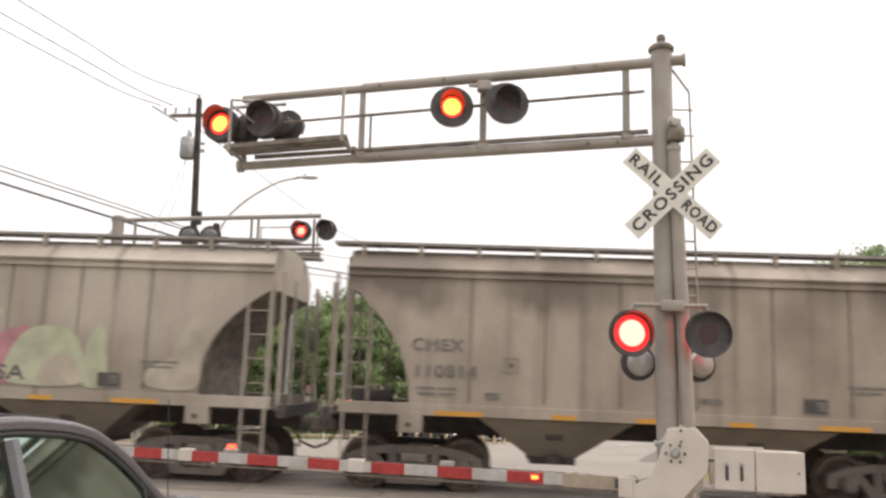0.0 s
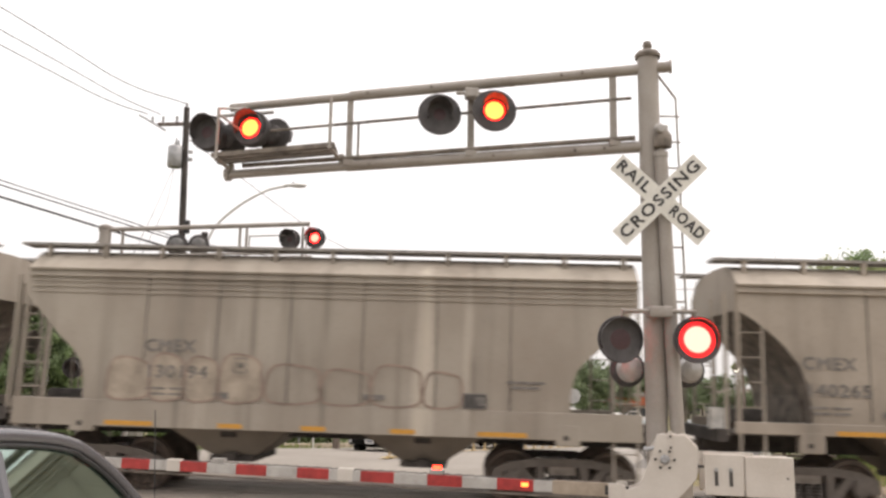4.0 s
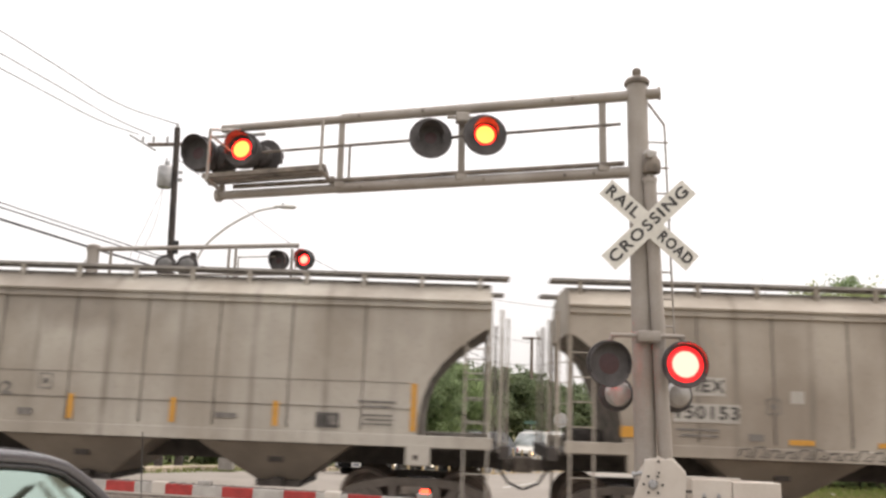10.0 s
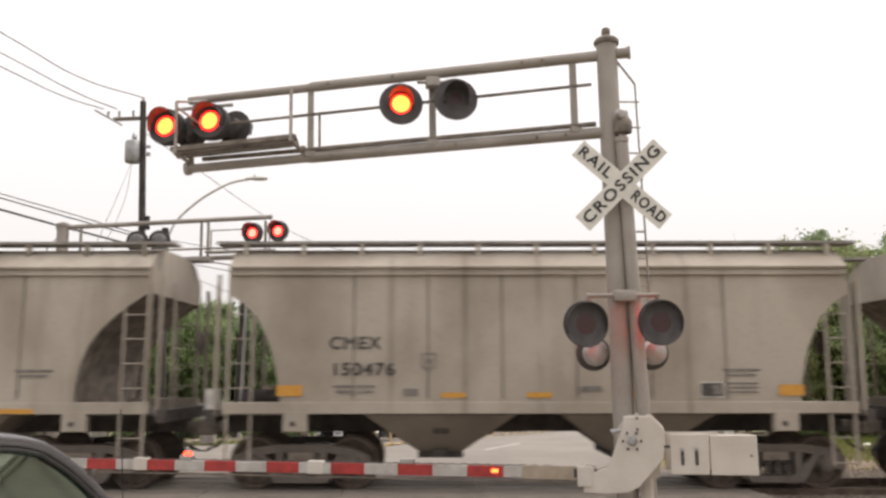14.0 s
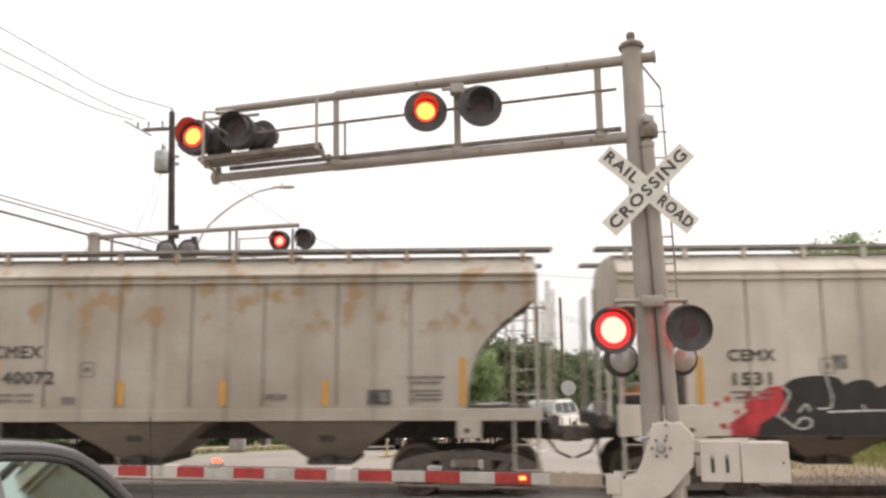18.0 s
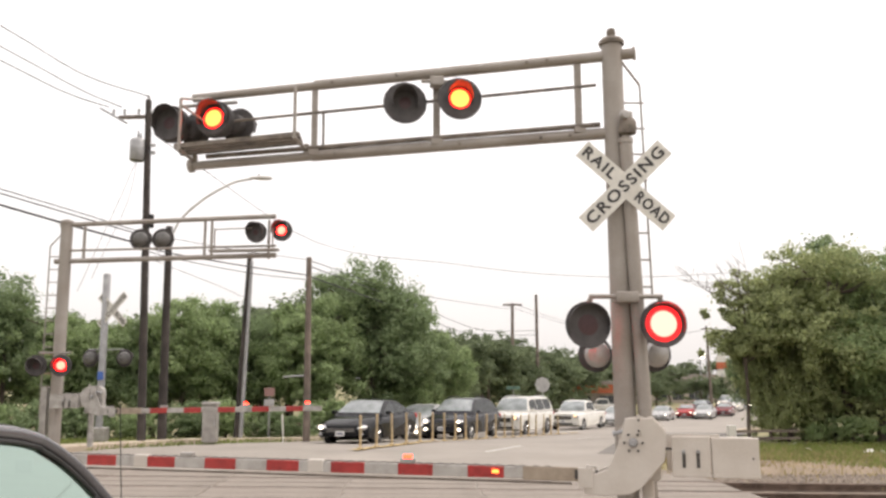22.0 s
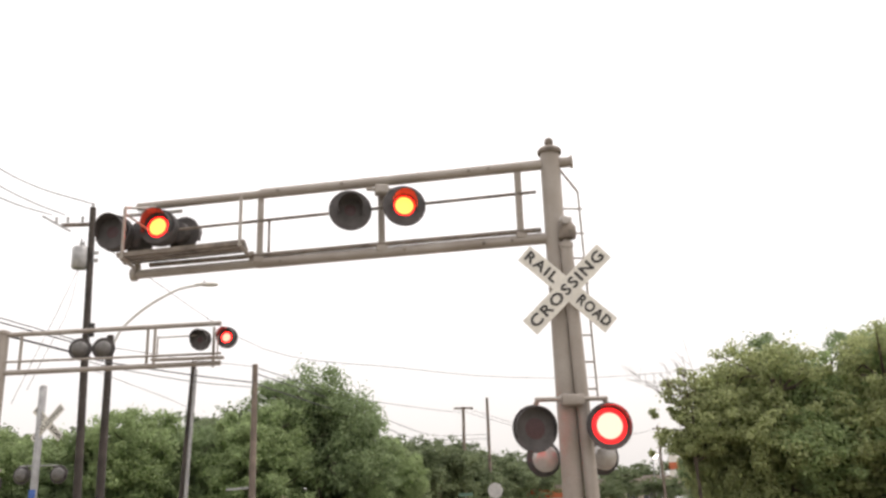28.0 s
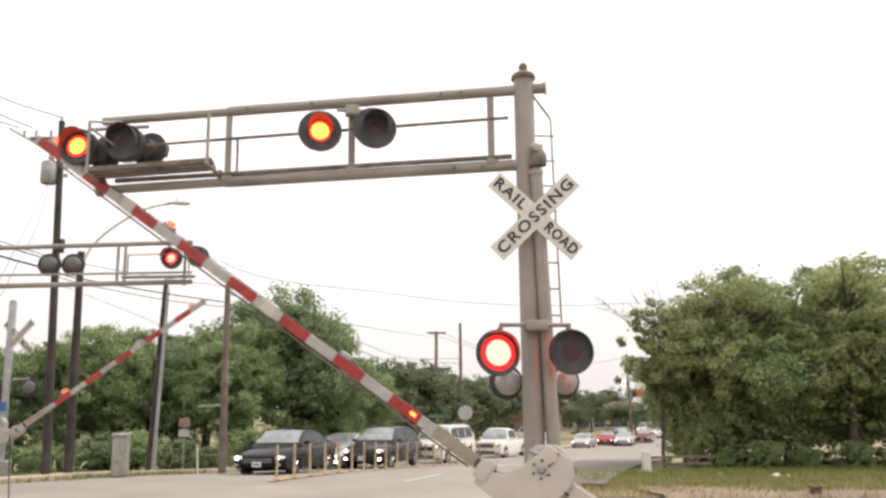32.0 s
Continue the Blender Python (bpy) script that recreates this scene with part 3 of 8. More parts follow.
    rod(rung, (0.09, 0.16, 0), (0.435, 0.16, 0), 0.012, seg=6)
    rung_me = mesh_of("rung", rung, steel_paint)
    for k in range(8):
        part("rung", rung_me, None, g, at=pose(0, 0, 3.02 + 0.335 * k))
    # lamps on the mast
    bm = B()
    rod(bm, (-0.45, -0.26, 2.86), (0.42, -0.26, 2.86), 0.026, seg=10)
    box(bm, -0.14, 0.14, -0.31, -0.12, 2.79, 2.92, 0.02)
    part("lamp_arm", bm, steel_paint, g, "crossarm clamped to the mast", smooth=True)
    for sx in (-1, 1):
        bm = B()
        rod(bm, (-0.02 + 0.40 * sx, -0.26, 2.86), (-0.02 + 0.44 * sx, -0.24, 2.78), 0.03, seg=8)
        part("lamp_elbow", bm, steel_paint, g, smooth=True)
    # lenses drawn oversize, so that their rim imitates glare over the background
    flasher(g, pose(-0.51, -0.42, 2.52, -2, 0, 6), True, high=False, lens_r=0.205, hood=0.12, lag=(0.07, 0.0))
    flasher(g, pose(0.37, -0.42, 2.53, -2, 0, -4), False, high=False, lens_r=0.205, hood=0.12, lag=(0.07, 0.0))
    for dx in (-0.26, 0.47):
        flasher(g, pose(dx, 0.30, 2.20, 0, 0, 180), False, lit=False, radius=0.215, back=True, hood=0.2)
        bm = B()
        lathe(bm, [(0.16, 0.0), (0.13, -0.10), (0.06, -0.13), (0.0001, -0.135)], 24, "Y")
        part("lamp_back", bm, clear_lens, g, "pale grey lamp bowl", pose(dx, 0.20, 2.20), smooth=True)
    # lamp pairs on the truss
    for x, z, left in ((0.21, 5.41, True), (0.90, 5.42, False)):
        a = P(x, z, -0.22)
        flasher(g, pose(*a, -4, 0, 2), left, radius=0.28, hood=0.22, lens_r=0.136, lag=(0.0, 0.0))
    a = P(0.62, 5.66, -0.12)
    bm = B()
    rod(bm, (a[0] - 0.2, a[1], a[2] + 0.04), (a[0] + 0.2, a[1], a[2] + 0.04), 0.025, seg=8)
    box(bm, a[0] - 0.09, a[0] + 0.09, a[1] - 0.07, a[1] + 0.09, a[2] - 0.03, a[2] + 0.10, 0.02)
    part("lamp_bracket", bm, steel_paint, g)
    for x, z, left in ((-2.97, 5.37, True), (-2.35, 5.40, False)):
        a = P(x, z, -0.12)
        flasher(g, pose(*a, -4, 0, -17), left, radius=0.25, hood=0.19, hood_r=1.2, deep=0.20, lag=(0.0, 0.10))
    for x, z in ((-2.06, 5.37), (-2.66, 5.35)):
        a = P(x, z, 0.20)
        flasher(g, pose(*a, 0, 0, 158), False, lit=False, radius=0.25, back=True)
    a = P(-2.5, 5.60, 0.0)
    bm = B()
    rod(bm, (a[0] - 0.3, a[1] - 0.02, a[2]), (a[0] + 0.45, a[1] - 0.12, a[2] + 0.04), 0.026, seg=8)
    box(bm, a[0] - 0.1, a[0] + 0.1, a[1] - 0.1, a[1] + 0.08, a[2] - 0.06, a[2] + 0.12, 0.02)
    part("lamp_bracket", bm, alu_paint, g)
    return g


near_gantry()
crossbuck("crossbuck_sign", pose(2.83, 9.72, 4.19, 0, 0, -2), "white crossed railroad crossing boards with black letters on the mast")


RED_0 = 1.47
trim_dark = mat("dark_cable", (0.06, 0.055, 0.05), 0.7)
boom_wood = mat("weathered_boom_root", (0.34, 0.28, 0.215), 0.8, 0, 0.25, 8.0, color2=(0.22, 0.175, 0.13))
gate_grimy = mat("grimy_gate_steel", (0.44, 0.42, 0.39), 0.6, 0.1, 0.25, 5.0, color2=(0.20, 0.185, 0.165))


def gate(name, m, mirror, tip, label, near=True):
    """A gate with its swinging arm. The arm points to -x (mirrored: to +x) in the gate's space, from the pivot at its origin."""
    gt = thing(name, m, label, "crossing gate")
    s = -1 if mirror else 1
    coat = gate_white if near else gate_grimy
    # fixed: post and drive housing
    bm = B()
    lathe(bm, [(0.07, -1.25), (0.07, 0.10)], 14)
    part("post", bm, coat, gt, at=pose(0.14 * s, 0.28, 0), smooth=True)
    bm = B()
    prism(bm, [(-0.20, -0.42), (0.26, -0.42), (0.26, 0.16), (0.16, 0.26), (-0.10, 0.26), (-0.20, 0.12)], 0.02, 0.24)
    bmesh.ops.bevel(bm, geom=bm.edges[:], offset=0.02, segments=2, affect="EDGES")
    part("housing", bm, coat, gt, at=pose(0.03 * s, 0, 0), smooth=True)
    # moving: bracket, weights and boom in one
    arm = new("gate_arm")
    arm.parent = gt
    arm["label"] = "swinging boom with its bracket and counterweights"

    def pp(nm, bm_, mt, label="", smooth=False):
        if not near and nm in ("bracket", "pivot_bolt", "bolt", "weight_bar", "counterweight"):
            bm_.transform(Matrix.Diagonal((0.8, 0.8, 0.8, 1)))
        if mirror:
            bm_.transform(Matrix.Diagonal((-1, 1, 1, 1)))
            bmesh.ops.reverse_faces(bm_, faces=bm_.faces[:])
        return part(nm, bm_, mt, arm, label, smooth=smooth)

    bm = B()
    outline = [(-0.085, 0.27), (0.22, 0.275), (0.355, 0.13), (0.365, -0.02), (0.33, -0.20), (0.06, -0.50), (-0.06, -0.56), (-0.28, -0.58), (-0.56, -0.57), (-0.56, -0.29), (-0.44, -0.30), (-0.43, -0.345), (-0.30, -0.30), (-0.24, -0.20), (-0.115, 0.12)]
    prism(bm, outline, -0.10, -0.04)
    bmesh.ops.bevel(bm, geom=[e for e in bm.edges], offset=0.007, segments=1, affect="EDGES")
    pp("bracket", bm, coat)
    bm = B()
    box(bm, 0.045, 0.085, -0.112, -0.098, 0.10, 0.31)
    pp("strap", bm, coat, "flat steel strap with a bolt on the bracket")
    for zz in (0.13, 0.25):
        bm = B()
        rod(bm, (0.065, -0.125, zz), (0.065, -0.11, zz), 0.014, seg=6)
        pp("bolt", bm, trim_dark)
    bm = B()
    rod(bm, (-0.20, -0.06, 0.10), (-0.08, -0.06, 0.13), 0.022, seg=8)
    rod(bm, (-0.225, -0.06, 0.095), (-0.20, -0.06, 0.10), 0.034, seg=8)
    pp("stop_bolt", bm, galv, smooth=True)
    bm = B()
    box(bm, -0.62, -0.46, -0.125, -0.09, -0.50, -0.28, 0.006)
    pp("boom_plate", bm, coat, "white plate that holds the boom root")
    bm = B()
    box(bm, 0.345, 0.50, -0.104, -0.095, -0.075, -0.045)
    pp("notch", bm, trim_dark)
    bm = B()
    prism(bm, outline, 0.27, 0.32)
    pp("bracket", bm, coat)
    bm = B()
    lathe(bm, [(0.0001, -0.155), (0.03, -0.155), (0.042, -0.14), (0.055, -0.10)], 12, "Y")
    pp("pivot_bolt", bm, galv)
    for k in range(6):
        a = 2 * math.pi * k / 6
        bm = B()
        rod(bm, (0.10 * math.cos(a), -0.115, 0.10 * math.sin(a)), (0.10 * math.cos(a), -0.09, 0.10 * math.sin(a)), 0.016, seg=6)
        pp("bolt", bm, trim_dark)
    bm = B()
    box(bm, 0.36, 0.92, -0.09, -0.05, 0.06, 0.10)
    pp("weight_bar", bm, coat)
    bm = B()
    box(bm, 0.41, 0.815, -0.14, -0.02, -0.355, 0.08, 0.008)
    w = pp("counterweight", bm, coat)
    for sx in (0.535, 0.685):
        bm = B()
        box(bm, (sx - 0.018) * s, (sx + 0.018) * s, -0.146, -0.139, -0.255, -0.075)
        part("slot", bm, trim_dark, w)
        bm = B()
        rod(bm, (sx * s, -0.17, -0.085), (sx * s, -0.14, -0.085), 0.022, seg=6)
        part("bolt", bm, galv, w)
    bm = B()
    box(bm, 0.83, 1.32, -0.13, -0.03, -0.36, 0.065, 0.008)
    w2 = pp("counterweight", bm, coat)
    bm = B()
    rod(bm, (1.255 * s, -0.135, -0.15), (1.255 * s, -0.128, -0.15), 0.013, seg=8)
    part("hole", bm, trim_dark, w2)
    bm = B()
    box(bm, 0.36, 1.30, 0.27, 0.33, -0.34, 0.05, 0.01)
    pp("counterweight", bm, coat)
    # boom
    tilt = Matrix.Rotation(radians(0.5), 4, "Y")
    z0 = -0.365

    def boom(x0, x1, h, y, mt, nm, label=""):
        bm = B()
        box(bm, -x1, -x0, y - 0.03, y + 0.02, z0 - h / 2, z0 + h / 2, 0.004)
        bm.transform(tilt)
        return pp(nm, bm, mt, label)

    boom(0.62, 1.25, 0.15, -0.04, boom_wood, "boom_root", "weathered tan boom root")
    boom(0.40, 0.66, 0.10, -0.05, trim_dark, "boom_clamp", "dark steel clamp")
    boom(1.2, tip, 0.125, -0.03, gate_sheet_white if near else coat, "boom")
    if near:
        bm = B()
        rod(bm, (-tip + 0.3, -0.02, z0 - 0.105), (-0.7, -0.02, z0 - 0.105), 0.013, seg=6)
        bm.transform(tilt)
        pp("boom_rod", bm, truck_steel, "thin dark rod under the boom")
        bm = B()
        tube_along(bm, [(-0.9 - 0.07 * k, -0.02, z0 + 0.066 + 0.012 * (k % 2)) for k in range(int((tip - 1.3) / 0.07))], 0.007, 5)
        bm.transform(tilt)
        pp("lamp_cable", bm, trim_dark, "thin dark cable along the boom")
    x = RED_0
    while x < tip - 0.2:
        boom(x, min(x + 0.43, tip), 0.128, -0.034, gate_red, "red_stripe", "red reflective stripe")
        x += 0.848
    # small lamps on the boom: two take turns, the tip one stays lit
    for lx, left in ((1.57, None), (2.64, False), (5.56, True), (tip - 0.25, None)) if near else ((1.8, True), (3.86, False), (tip - 0.35, None)):
        # no lamp here: a glowing block stands in for an orange reflection
        if near and lx == 1.57:
            bm = B()
            box(bm, -lx - 0.04, -lx + 0.04, -0.075, -0.06, z0 - 0.012, z0 + 0.03, 0.008)
            bm.transform(tilt)
            pp("boom_glow", bm, amber_glint, "small amber glint on the boom, made as a glowing block")
            continue
        bm = B()
        box(bm, -lx - 0.085, -lx + 0.085, -0.06, 0.03, z0 + 0.066, z0 + 0.125, 0.008)
        bm.transform(tilt)
        pp("lamp_base", bm, alu_paint)
        bm = B()
        box(bm, -0.052, 0.052, -0.035, 0.015, 0.0, 0.045, 0.012)
        sm = part("boom_glow", bm, lit_red, arm, "small red gate lamp")
        spot = tilt @ Vector((-lx, 0, z0 + 0.122))
        up = pose(spot.x * s, 0, spot.z)
        if left is None:
            sm.matrix_basis = up
        else:
            on, off = up, pose(spot.x * s, 0, spot.z - 0.052)
            rows = [(t, on if m_.translation.y < 0 else off) for t, m_ in blink_rows(left)]
            MOVES.append((sm, rows))
    for lx in (3.80, 6.2):
        if lx < tip:
            bm = B()
            box(bm, -lx - 0.10, -lx + 0.10, -0.068, 0.03, z0 - 0.07, z0 + 0.085, 0.01)
            bm.transform(tilt)
            pp("boom_splice", bm, coat)
    ang = [(0.0, 0), (30.2, 0), (30.4, 2.6), (30.6, 6.7), (30.8, 11.2), (31.0, 15.8), (31.4, 23.7), (31.7, 30.3), (32.0, 35.3)]
    MOVES.append((arm, [(t, pose(0, 0, 0, 0, a * s, 0)) for t, a in ang]))
    return gt


gate("crossing_gate", pose(2.77, 9.6, 1.2, 0, 0, -17.5), False, 7.9, "white crossing gate with a red and white striped boom")

lamp_bowl = mat("dull_lamp_bowl", (0.13, 0.125, 0.12), 0.5, 0.2, 0.15, 8.0)


def far_gantry():
    g = thing("cantilever_signal", pose(-8.43, 22.5, 0.0), "weathered silver cantilever signal beyond the track", "railroad signal")
    sl = -0.09

    def P(x, z, dy=0.0):
        return (x + 8.43, (x + 8.43) * sl + dy, z)

    bm = B()
    lathe(bm, [(0.15, 0.0), (0.15, 5.98), (0.17, 6.0), (0.17, 6.07), (0.05, 6.12), (0.0001, 6.13)], 20)
    part("mast", bm, steel_paint, g, smooth=True)
    for nm, a, b, r in (("upper_chord", P(-8.6, 5.97), P(-2.93, 6.15), 0.062), ("lower_chord", P(-8.7, 5.0), P(-2.9, 5.12), 0.066), ("middle_rail", P(-8.3, 5.28, -0.05), P(-2.9, 5.36, -0.05), 0.03)):
        bm = B()
        rod(bm, a, b, r, seg=14)
        part(nm, bm, steel_paint, g, smooth=True)
    for x in (-7.95, -4.78, -4.6, -3.1):
        bm = B()
        rod(bm, P(x, 5.02), P(x, 6.05), 0.04, seg=6)
        part("upright", bm, steel_paint, g)
    for k in range(2):
        bm = B()
        rod(bm, P(-4.6, 5.20, -0.15 - 0.2 * k), P(-2.8, 5.22, -0.15 - 0.2 * k), 0.03, seg=6)
        part("walkway_plank", bm, steel_paint, g)
    for x in (-4.45, -2.95):
        bm = B()
        rod(bm, P(x, 5.18, -0.35), P(x, 5.78, -0.35), 0.02, seg=6)
        part("handrail_post", bm, steel_paint, g)
    bm = B()
    rod(bm, P(-4.45, 5.75, -0.35), P(-3.5, 5.78, -0.35), 0.018, seg=6)
    part("handrail", bm, steel_paint, g)
    # lamps towards the track, with hoods; two more face away
    for x, z, left in ((-3.40, 5.68, True), (-2.74, 5.72, False)):
        flasher(g, pose(*P(x, z, -0.30), -2, 0, -16), left, radius=0.27, hood=0.24, hood_r=1.5, deep=0.14, glow_mat=lit_far, lens_r=0.13, lag=(0.0, 0.10))
    for x in (-6.52, -5.93):
        d = flasher(g, pose(*P(x, 5.6, 0.2), 0, 0, 180), False, lit=False, radius=0.29)
        bm = B()
        lathe(bm, [(0.20, 0.0), (0.18, -0.10), (0.10, -0.17), (0.0001, -0.18)], 20, "Y")
        part("lamp_back", bm, lamp_bowl, g, "dull grey lamp bowl", pose(*P(x, 5.6, 0.17)), smooth=True)
    for dx, left in ((-0.44, True), (0.17, False)):
        flasher(g, pose(dx, -0.30, 2.30, 0, 0, 4), left, radius=0.27, glow_mat=lit_far, lens_r=0.15)
    bm = B()
    rod(bm, (-0.46, -0.12, 2.62), (0.34, -0.12, 2.62), 0.03, seg=8)
    part("lamp_arm", bm, steel_paint, g)
    bm = B()
    box(bm, -0.36, -0.20, -0.1, 0.1, 0.55, 1.75, 0.01)
    part("relay_box", bm, alu_paint, g, "narrow pale metal cable box")
    for dx in (-0.34, -0.02):
        bm = B()
        rod(bm, (dx - 0.05, -0.02, 1.0), (dx - 0.05, -0.02, 5.4), 0.018, seg=6)
        part("ladder_rail", bm, steel_paint, g)
    bm = B()
    rod(bm, (-0.39, -0.02, 5.4), (-0.12, 0, 5.72), 0.018, seg=6)
    part("ladder_brace", bm, steel_paint, g)
    rb = B()
    rod(rb, (-0.39, -0.02, 0), (-0.07, -0.02, 0), 0.014, seg=6)
    rm = mesh_of("rung", rb, steel_paint)
    for k in range(13):
        part("rung", rm, None, g, at=pose(0, 0, 1.1 + 0.335 * k))
    return g


far_gantry()
gate("crossing_gate", pose(-7.35, 22.0, 1.52, 0, 0, -5), True, 5.75, "grimy white crossing gate beyond the track with a striped boom", False)


def post_signal():
    """A plain mast with a crossbuck and lamps that face away."""
    g = thing("post_signal", pose(-8.80, 27.0, drop(27.0)), "grey crossing signal post seen from behind", "railroad signal")
    bm = B()
    lathe(bm, [(0.11, 0.0), (0.11, 5.3), (0.09, 5.34), (0.0001, 5.36)], 14)
    part("mast", bm, galv, g, smooth=True)
    bm = B()
    box(bm, -0.25, 0.25, -0.25, 0.25, 0.0, 0.62, 0.04)
    part("base_box", bm, alu_paint, g)
    bm = B()
    rod(bm, (-0.45, 0, 2.98), (0.62, 0, 2.98), 0.02, seg=8)
    part("lamp_arm", bm, galv, g)
    for dx in (-0.42, 0.62):
        d = flasher(g, pose(dx, 0.16, 2.72, 0, 0, 165), False, lit=False, radius=0.28)
        bm = B()
        lathe(bm, [(0.2, 0.0), (0.16, -0.1), (0.0001, -0.16)], 16, "Y")
        part("lamp_back", bm, lamp_bowl, g, "", pose(dx, 0.10, 2.72), smooth=True)
    bm = B()
    box(bm, -0.09, 0.09, -0.14, -0.11, 2.05, 2.30)
    part("notice", bm, mat("blue_notice", (0.05, 0.12, 0.38), 0.5), g, "small blue notice plate")


post_signal()
crossbuck("crossbuck_sign", pose(-8.52, 26.80, 4.08, 0, 0, -24), "white crossbuck sign on its grey post beyond the track")

# ---- the train ----
HALF = 6.14
BODY = 0.89
BODY_UP = 0.335
WHEEL_R = 0.46
TRAIN = ((0.0, -3.11), (1.0, 5.53), (2.0, 14.64), (3.0, 23.30), (4.0, 32.38), (7.0, 58.90), (8.0, 67.38), (9.0, 76.52), (10.0, 84.94), (11.0, 93.90), (12.0, 102.68), (13.0, 111.17), (14.0, 120.17), (16.5, 141.98), (17.0, 146.11), (18.0, 154.99), (19.0, 163.72), (20.0, 172.10), (32.0, 273.0))
OFFSETS = (-13.80, 0.0, 13.81, 28.0, 41.7, 55.61, 69.40, 83.23, 96.98, 110.92, 124.78, 138.57, 152.45)


def train_at(t):
    """How far the leading edge of the first graffiti car has come along the track."""
    return float(np.interp(t, [r[0] for r in TRAIN], [r[1] for r in TRAIN]))


def car_x(index, t):
    return BODY * (train_at(t) - HALF - OFFSETS[index + 1]) * math.cos(radians(TRACK_TURN))


def car_paint(name, base, dirt, streak, rust=0.0, pale=0.0, seed=0.0, soot=0.0):
    m = bpy.data.materials.new(name)
    m.use_nodes = True
    nt = m.node_tree
    N, L = nt.nodes.new, nt.links.new
    b = nt.nodes["Principled BSDF"]
    b.inputs["Roughness"].default_value = 0.62
    tc = N("ShaderNodeTexCoord")

    def noise_tex(scale, detail, stretch, shift):
        mp = N("ShaderNodeMapping")
        mp.inputs["Scale"].default_value = stretch
        mp.inputs["Location"].default_value = (seed * 13.7 + shift, seed * 3.1, seed * 7.7)
        L(tc.outputs["Object"], mp.inputs["Vector"])
        n = N("ShaderNodeTexNoise")
        n.inputs["Scale"].default_value = scale
        n.inputs["Detail"].default_value = detail
        L(mp.outputs["Vector"], n.inputs["Vector"])
        return n.outputs["Fac"]

    def band(fac, lo, hi, gain=1.0):
        r = N("ShaderNodeMapRange")
        r.inputs["From Min"].default_value = lo
        r.inputs["From Max"].default_value = hi
        r.inputs["To Max"].default_value = gain
        L(fac, r.inputs["Value"])
        return r.outputs["Result"]

    def blend(a, color, fac):
        x = N("ShaderNodeMix")
        x.data_type = "RGBA"
        if isinstance(a, tuple):
            x.inputs["A"].default_value = (*a, 1)
        else:
            L(a, x.inputs["A"])
        x.inputs["B"].default_value = (*color, 1)
        L(fac, x.inputs["Factor"])
        return x.outputs["Result"]

    col = blend(base, dirt, band(noise_tex(0.55, 6, (1, 1, 0.8), 0.0), 0.38, 0.66, 1.0))
    col = blend(col, tuple(c * 0.55 for c in dirt), band(noise_tex(2.4, 4, (1, 1, 0.10), 5.0), 0.50, 0.76, streak * 0.75))
    col = blend(col, tuple(min(1, c * (1.2 + 0.6 * pale)) for c in base), band(noise_tex(1.3, 3, (1, 1, 0.06), 9.0), 0.60, 0.74, pale))
    col = blend(col, tuple(c * 0.6 for c in dirt), band(noise_tex(14, 3, (1, 1, 1), 2.0), 0.55, 0.85, 0.35))
    # grime and the shade of bulging panels, both painted along the upright seams
    sx_ = N("ShaderNodeSeparateXYZ")
    L(tc.outputs["Object"], sx_.inputs[0])
    sh_ = N("ShaderNodeMath")
    sh_.operation = "ADD"
    sh_.inputs[1].default_value = 36.5
    L(sx_.outputs["X"], sh_.inputs[0])
    pp_ = N("ShaderNodeMath")
    pp_.operation = "PINGPONG"
    pp_.inputs[1].default_value = 0.73
    L(sh_.outputs[0], pp_.inputs[0])
    ab_ = N("ShaderNodeMath")
    ab_.operation = "ABSOLUTE"
    L(sx_.outputs["X"], ab_.inputs[0])
    m1_ = N("ShaderNodeMath")
    m1_.operation = "MULTIPLY"
    L(band(pp_.outputs[0], 0.11, 0.0, 0.85), m1_.inputs[0])
    L(band(noise_tex(0.9, 3, (1.4, 1, 0.5), 51.0), 0.36, 0.62), m1_.inputs[1])
    m2_ = N("ShaderNodeMath")
    m2_.operation = "MULTIPLY"
    L(m1_.outputs[0], m2_.inputs[0])
    L(band(ab_.outputs[0], 4.3, 4.0), m2_.inputs[1])
    col = blend(col, tuple(c * 0.62 for c in dirt), m2_.outputs[0])
    if rust:
        sp_ = N("ShaderNodeSeparateXYZ")
        L(tc.outputs["Object"], sp_.inputs[0])
        mu = N("ShaderNodeMath")
        mu.operation = "MULTIPLY"
        L(band(noise_tex(2.2, 7, (1.0, 1, 0.8), 21.0), 0.54, 0.63, rust), mu.inputs[0])
        L(band(sp_.outputs["Z"], 2.75, 3.05), mu.inputs[1])
        col = blend(col, (0.27, 0.155, 0.06), mu.outputs[0])
    if soot:
        sp_ = N("ShaderNodeSeparateXYZ")
        L(tc.outputs["Object"], sp_.inputs[0])
        mu = N("ShaderNodeMath")
        mu.operation = "MULTIPLY"
        ad = N("ShaderNodeMath")
        ad.operation = "MULTIPLY_ADD"
        ad.inputs[1].default_value = 1.6
        L(noise_tex(1.6, 4, (1, 1, 0.12), 31.0), ad.inputs[0])
        L(sp_.outputs["Z"], ad.inputs[2])
        L(band(ad.outputs[0], 3.95, 4.35, soot), mu.inputs[0])
        L(band(noise_tex(0.45, 3, (1, 1, 0.5), 41.0), 0.42, 0.58), mu.inputs[1])
        col = blend(col, (0.13, 0.105, 0.085), mu.outputs[0])
    L(col, b.inputs["Base Color"])
    bp = N("ShaderNodeBump")
    bp.inputs["Strength"].default_value = 0.25
    bp.inputs["Distance"].default_value = 0.03
    L(noise_tex(1.2, 3, (1, 1, 0.6), 3.0), bp.inputs["Height"])
    L(bp.outputs["Normal"], b.inputs["Normal"])
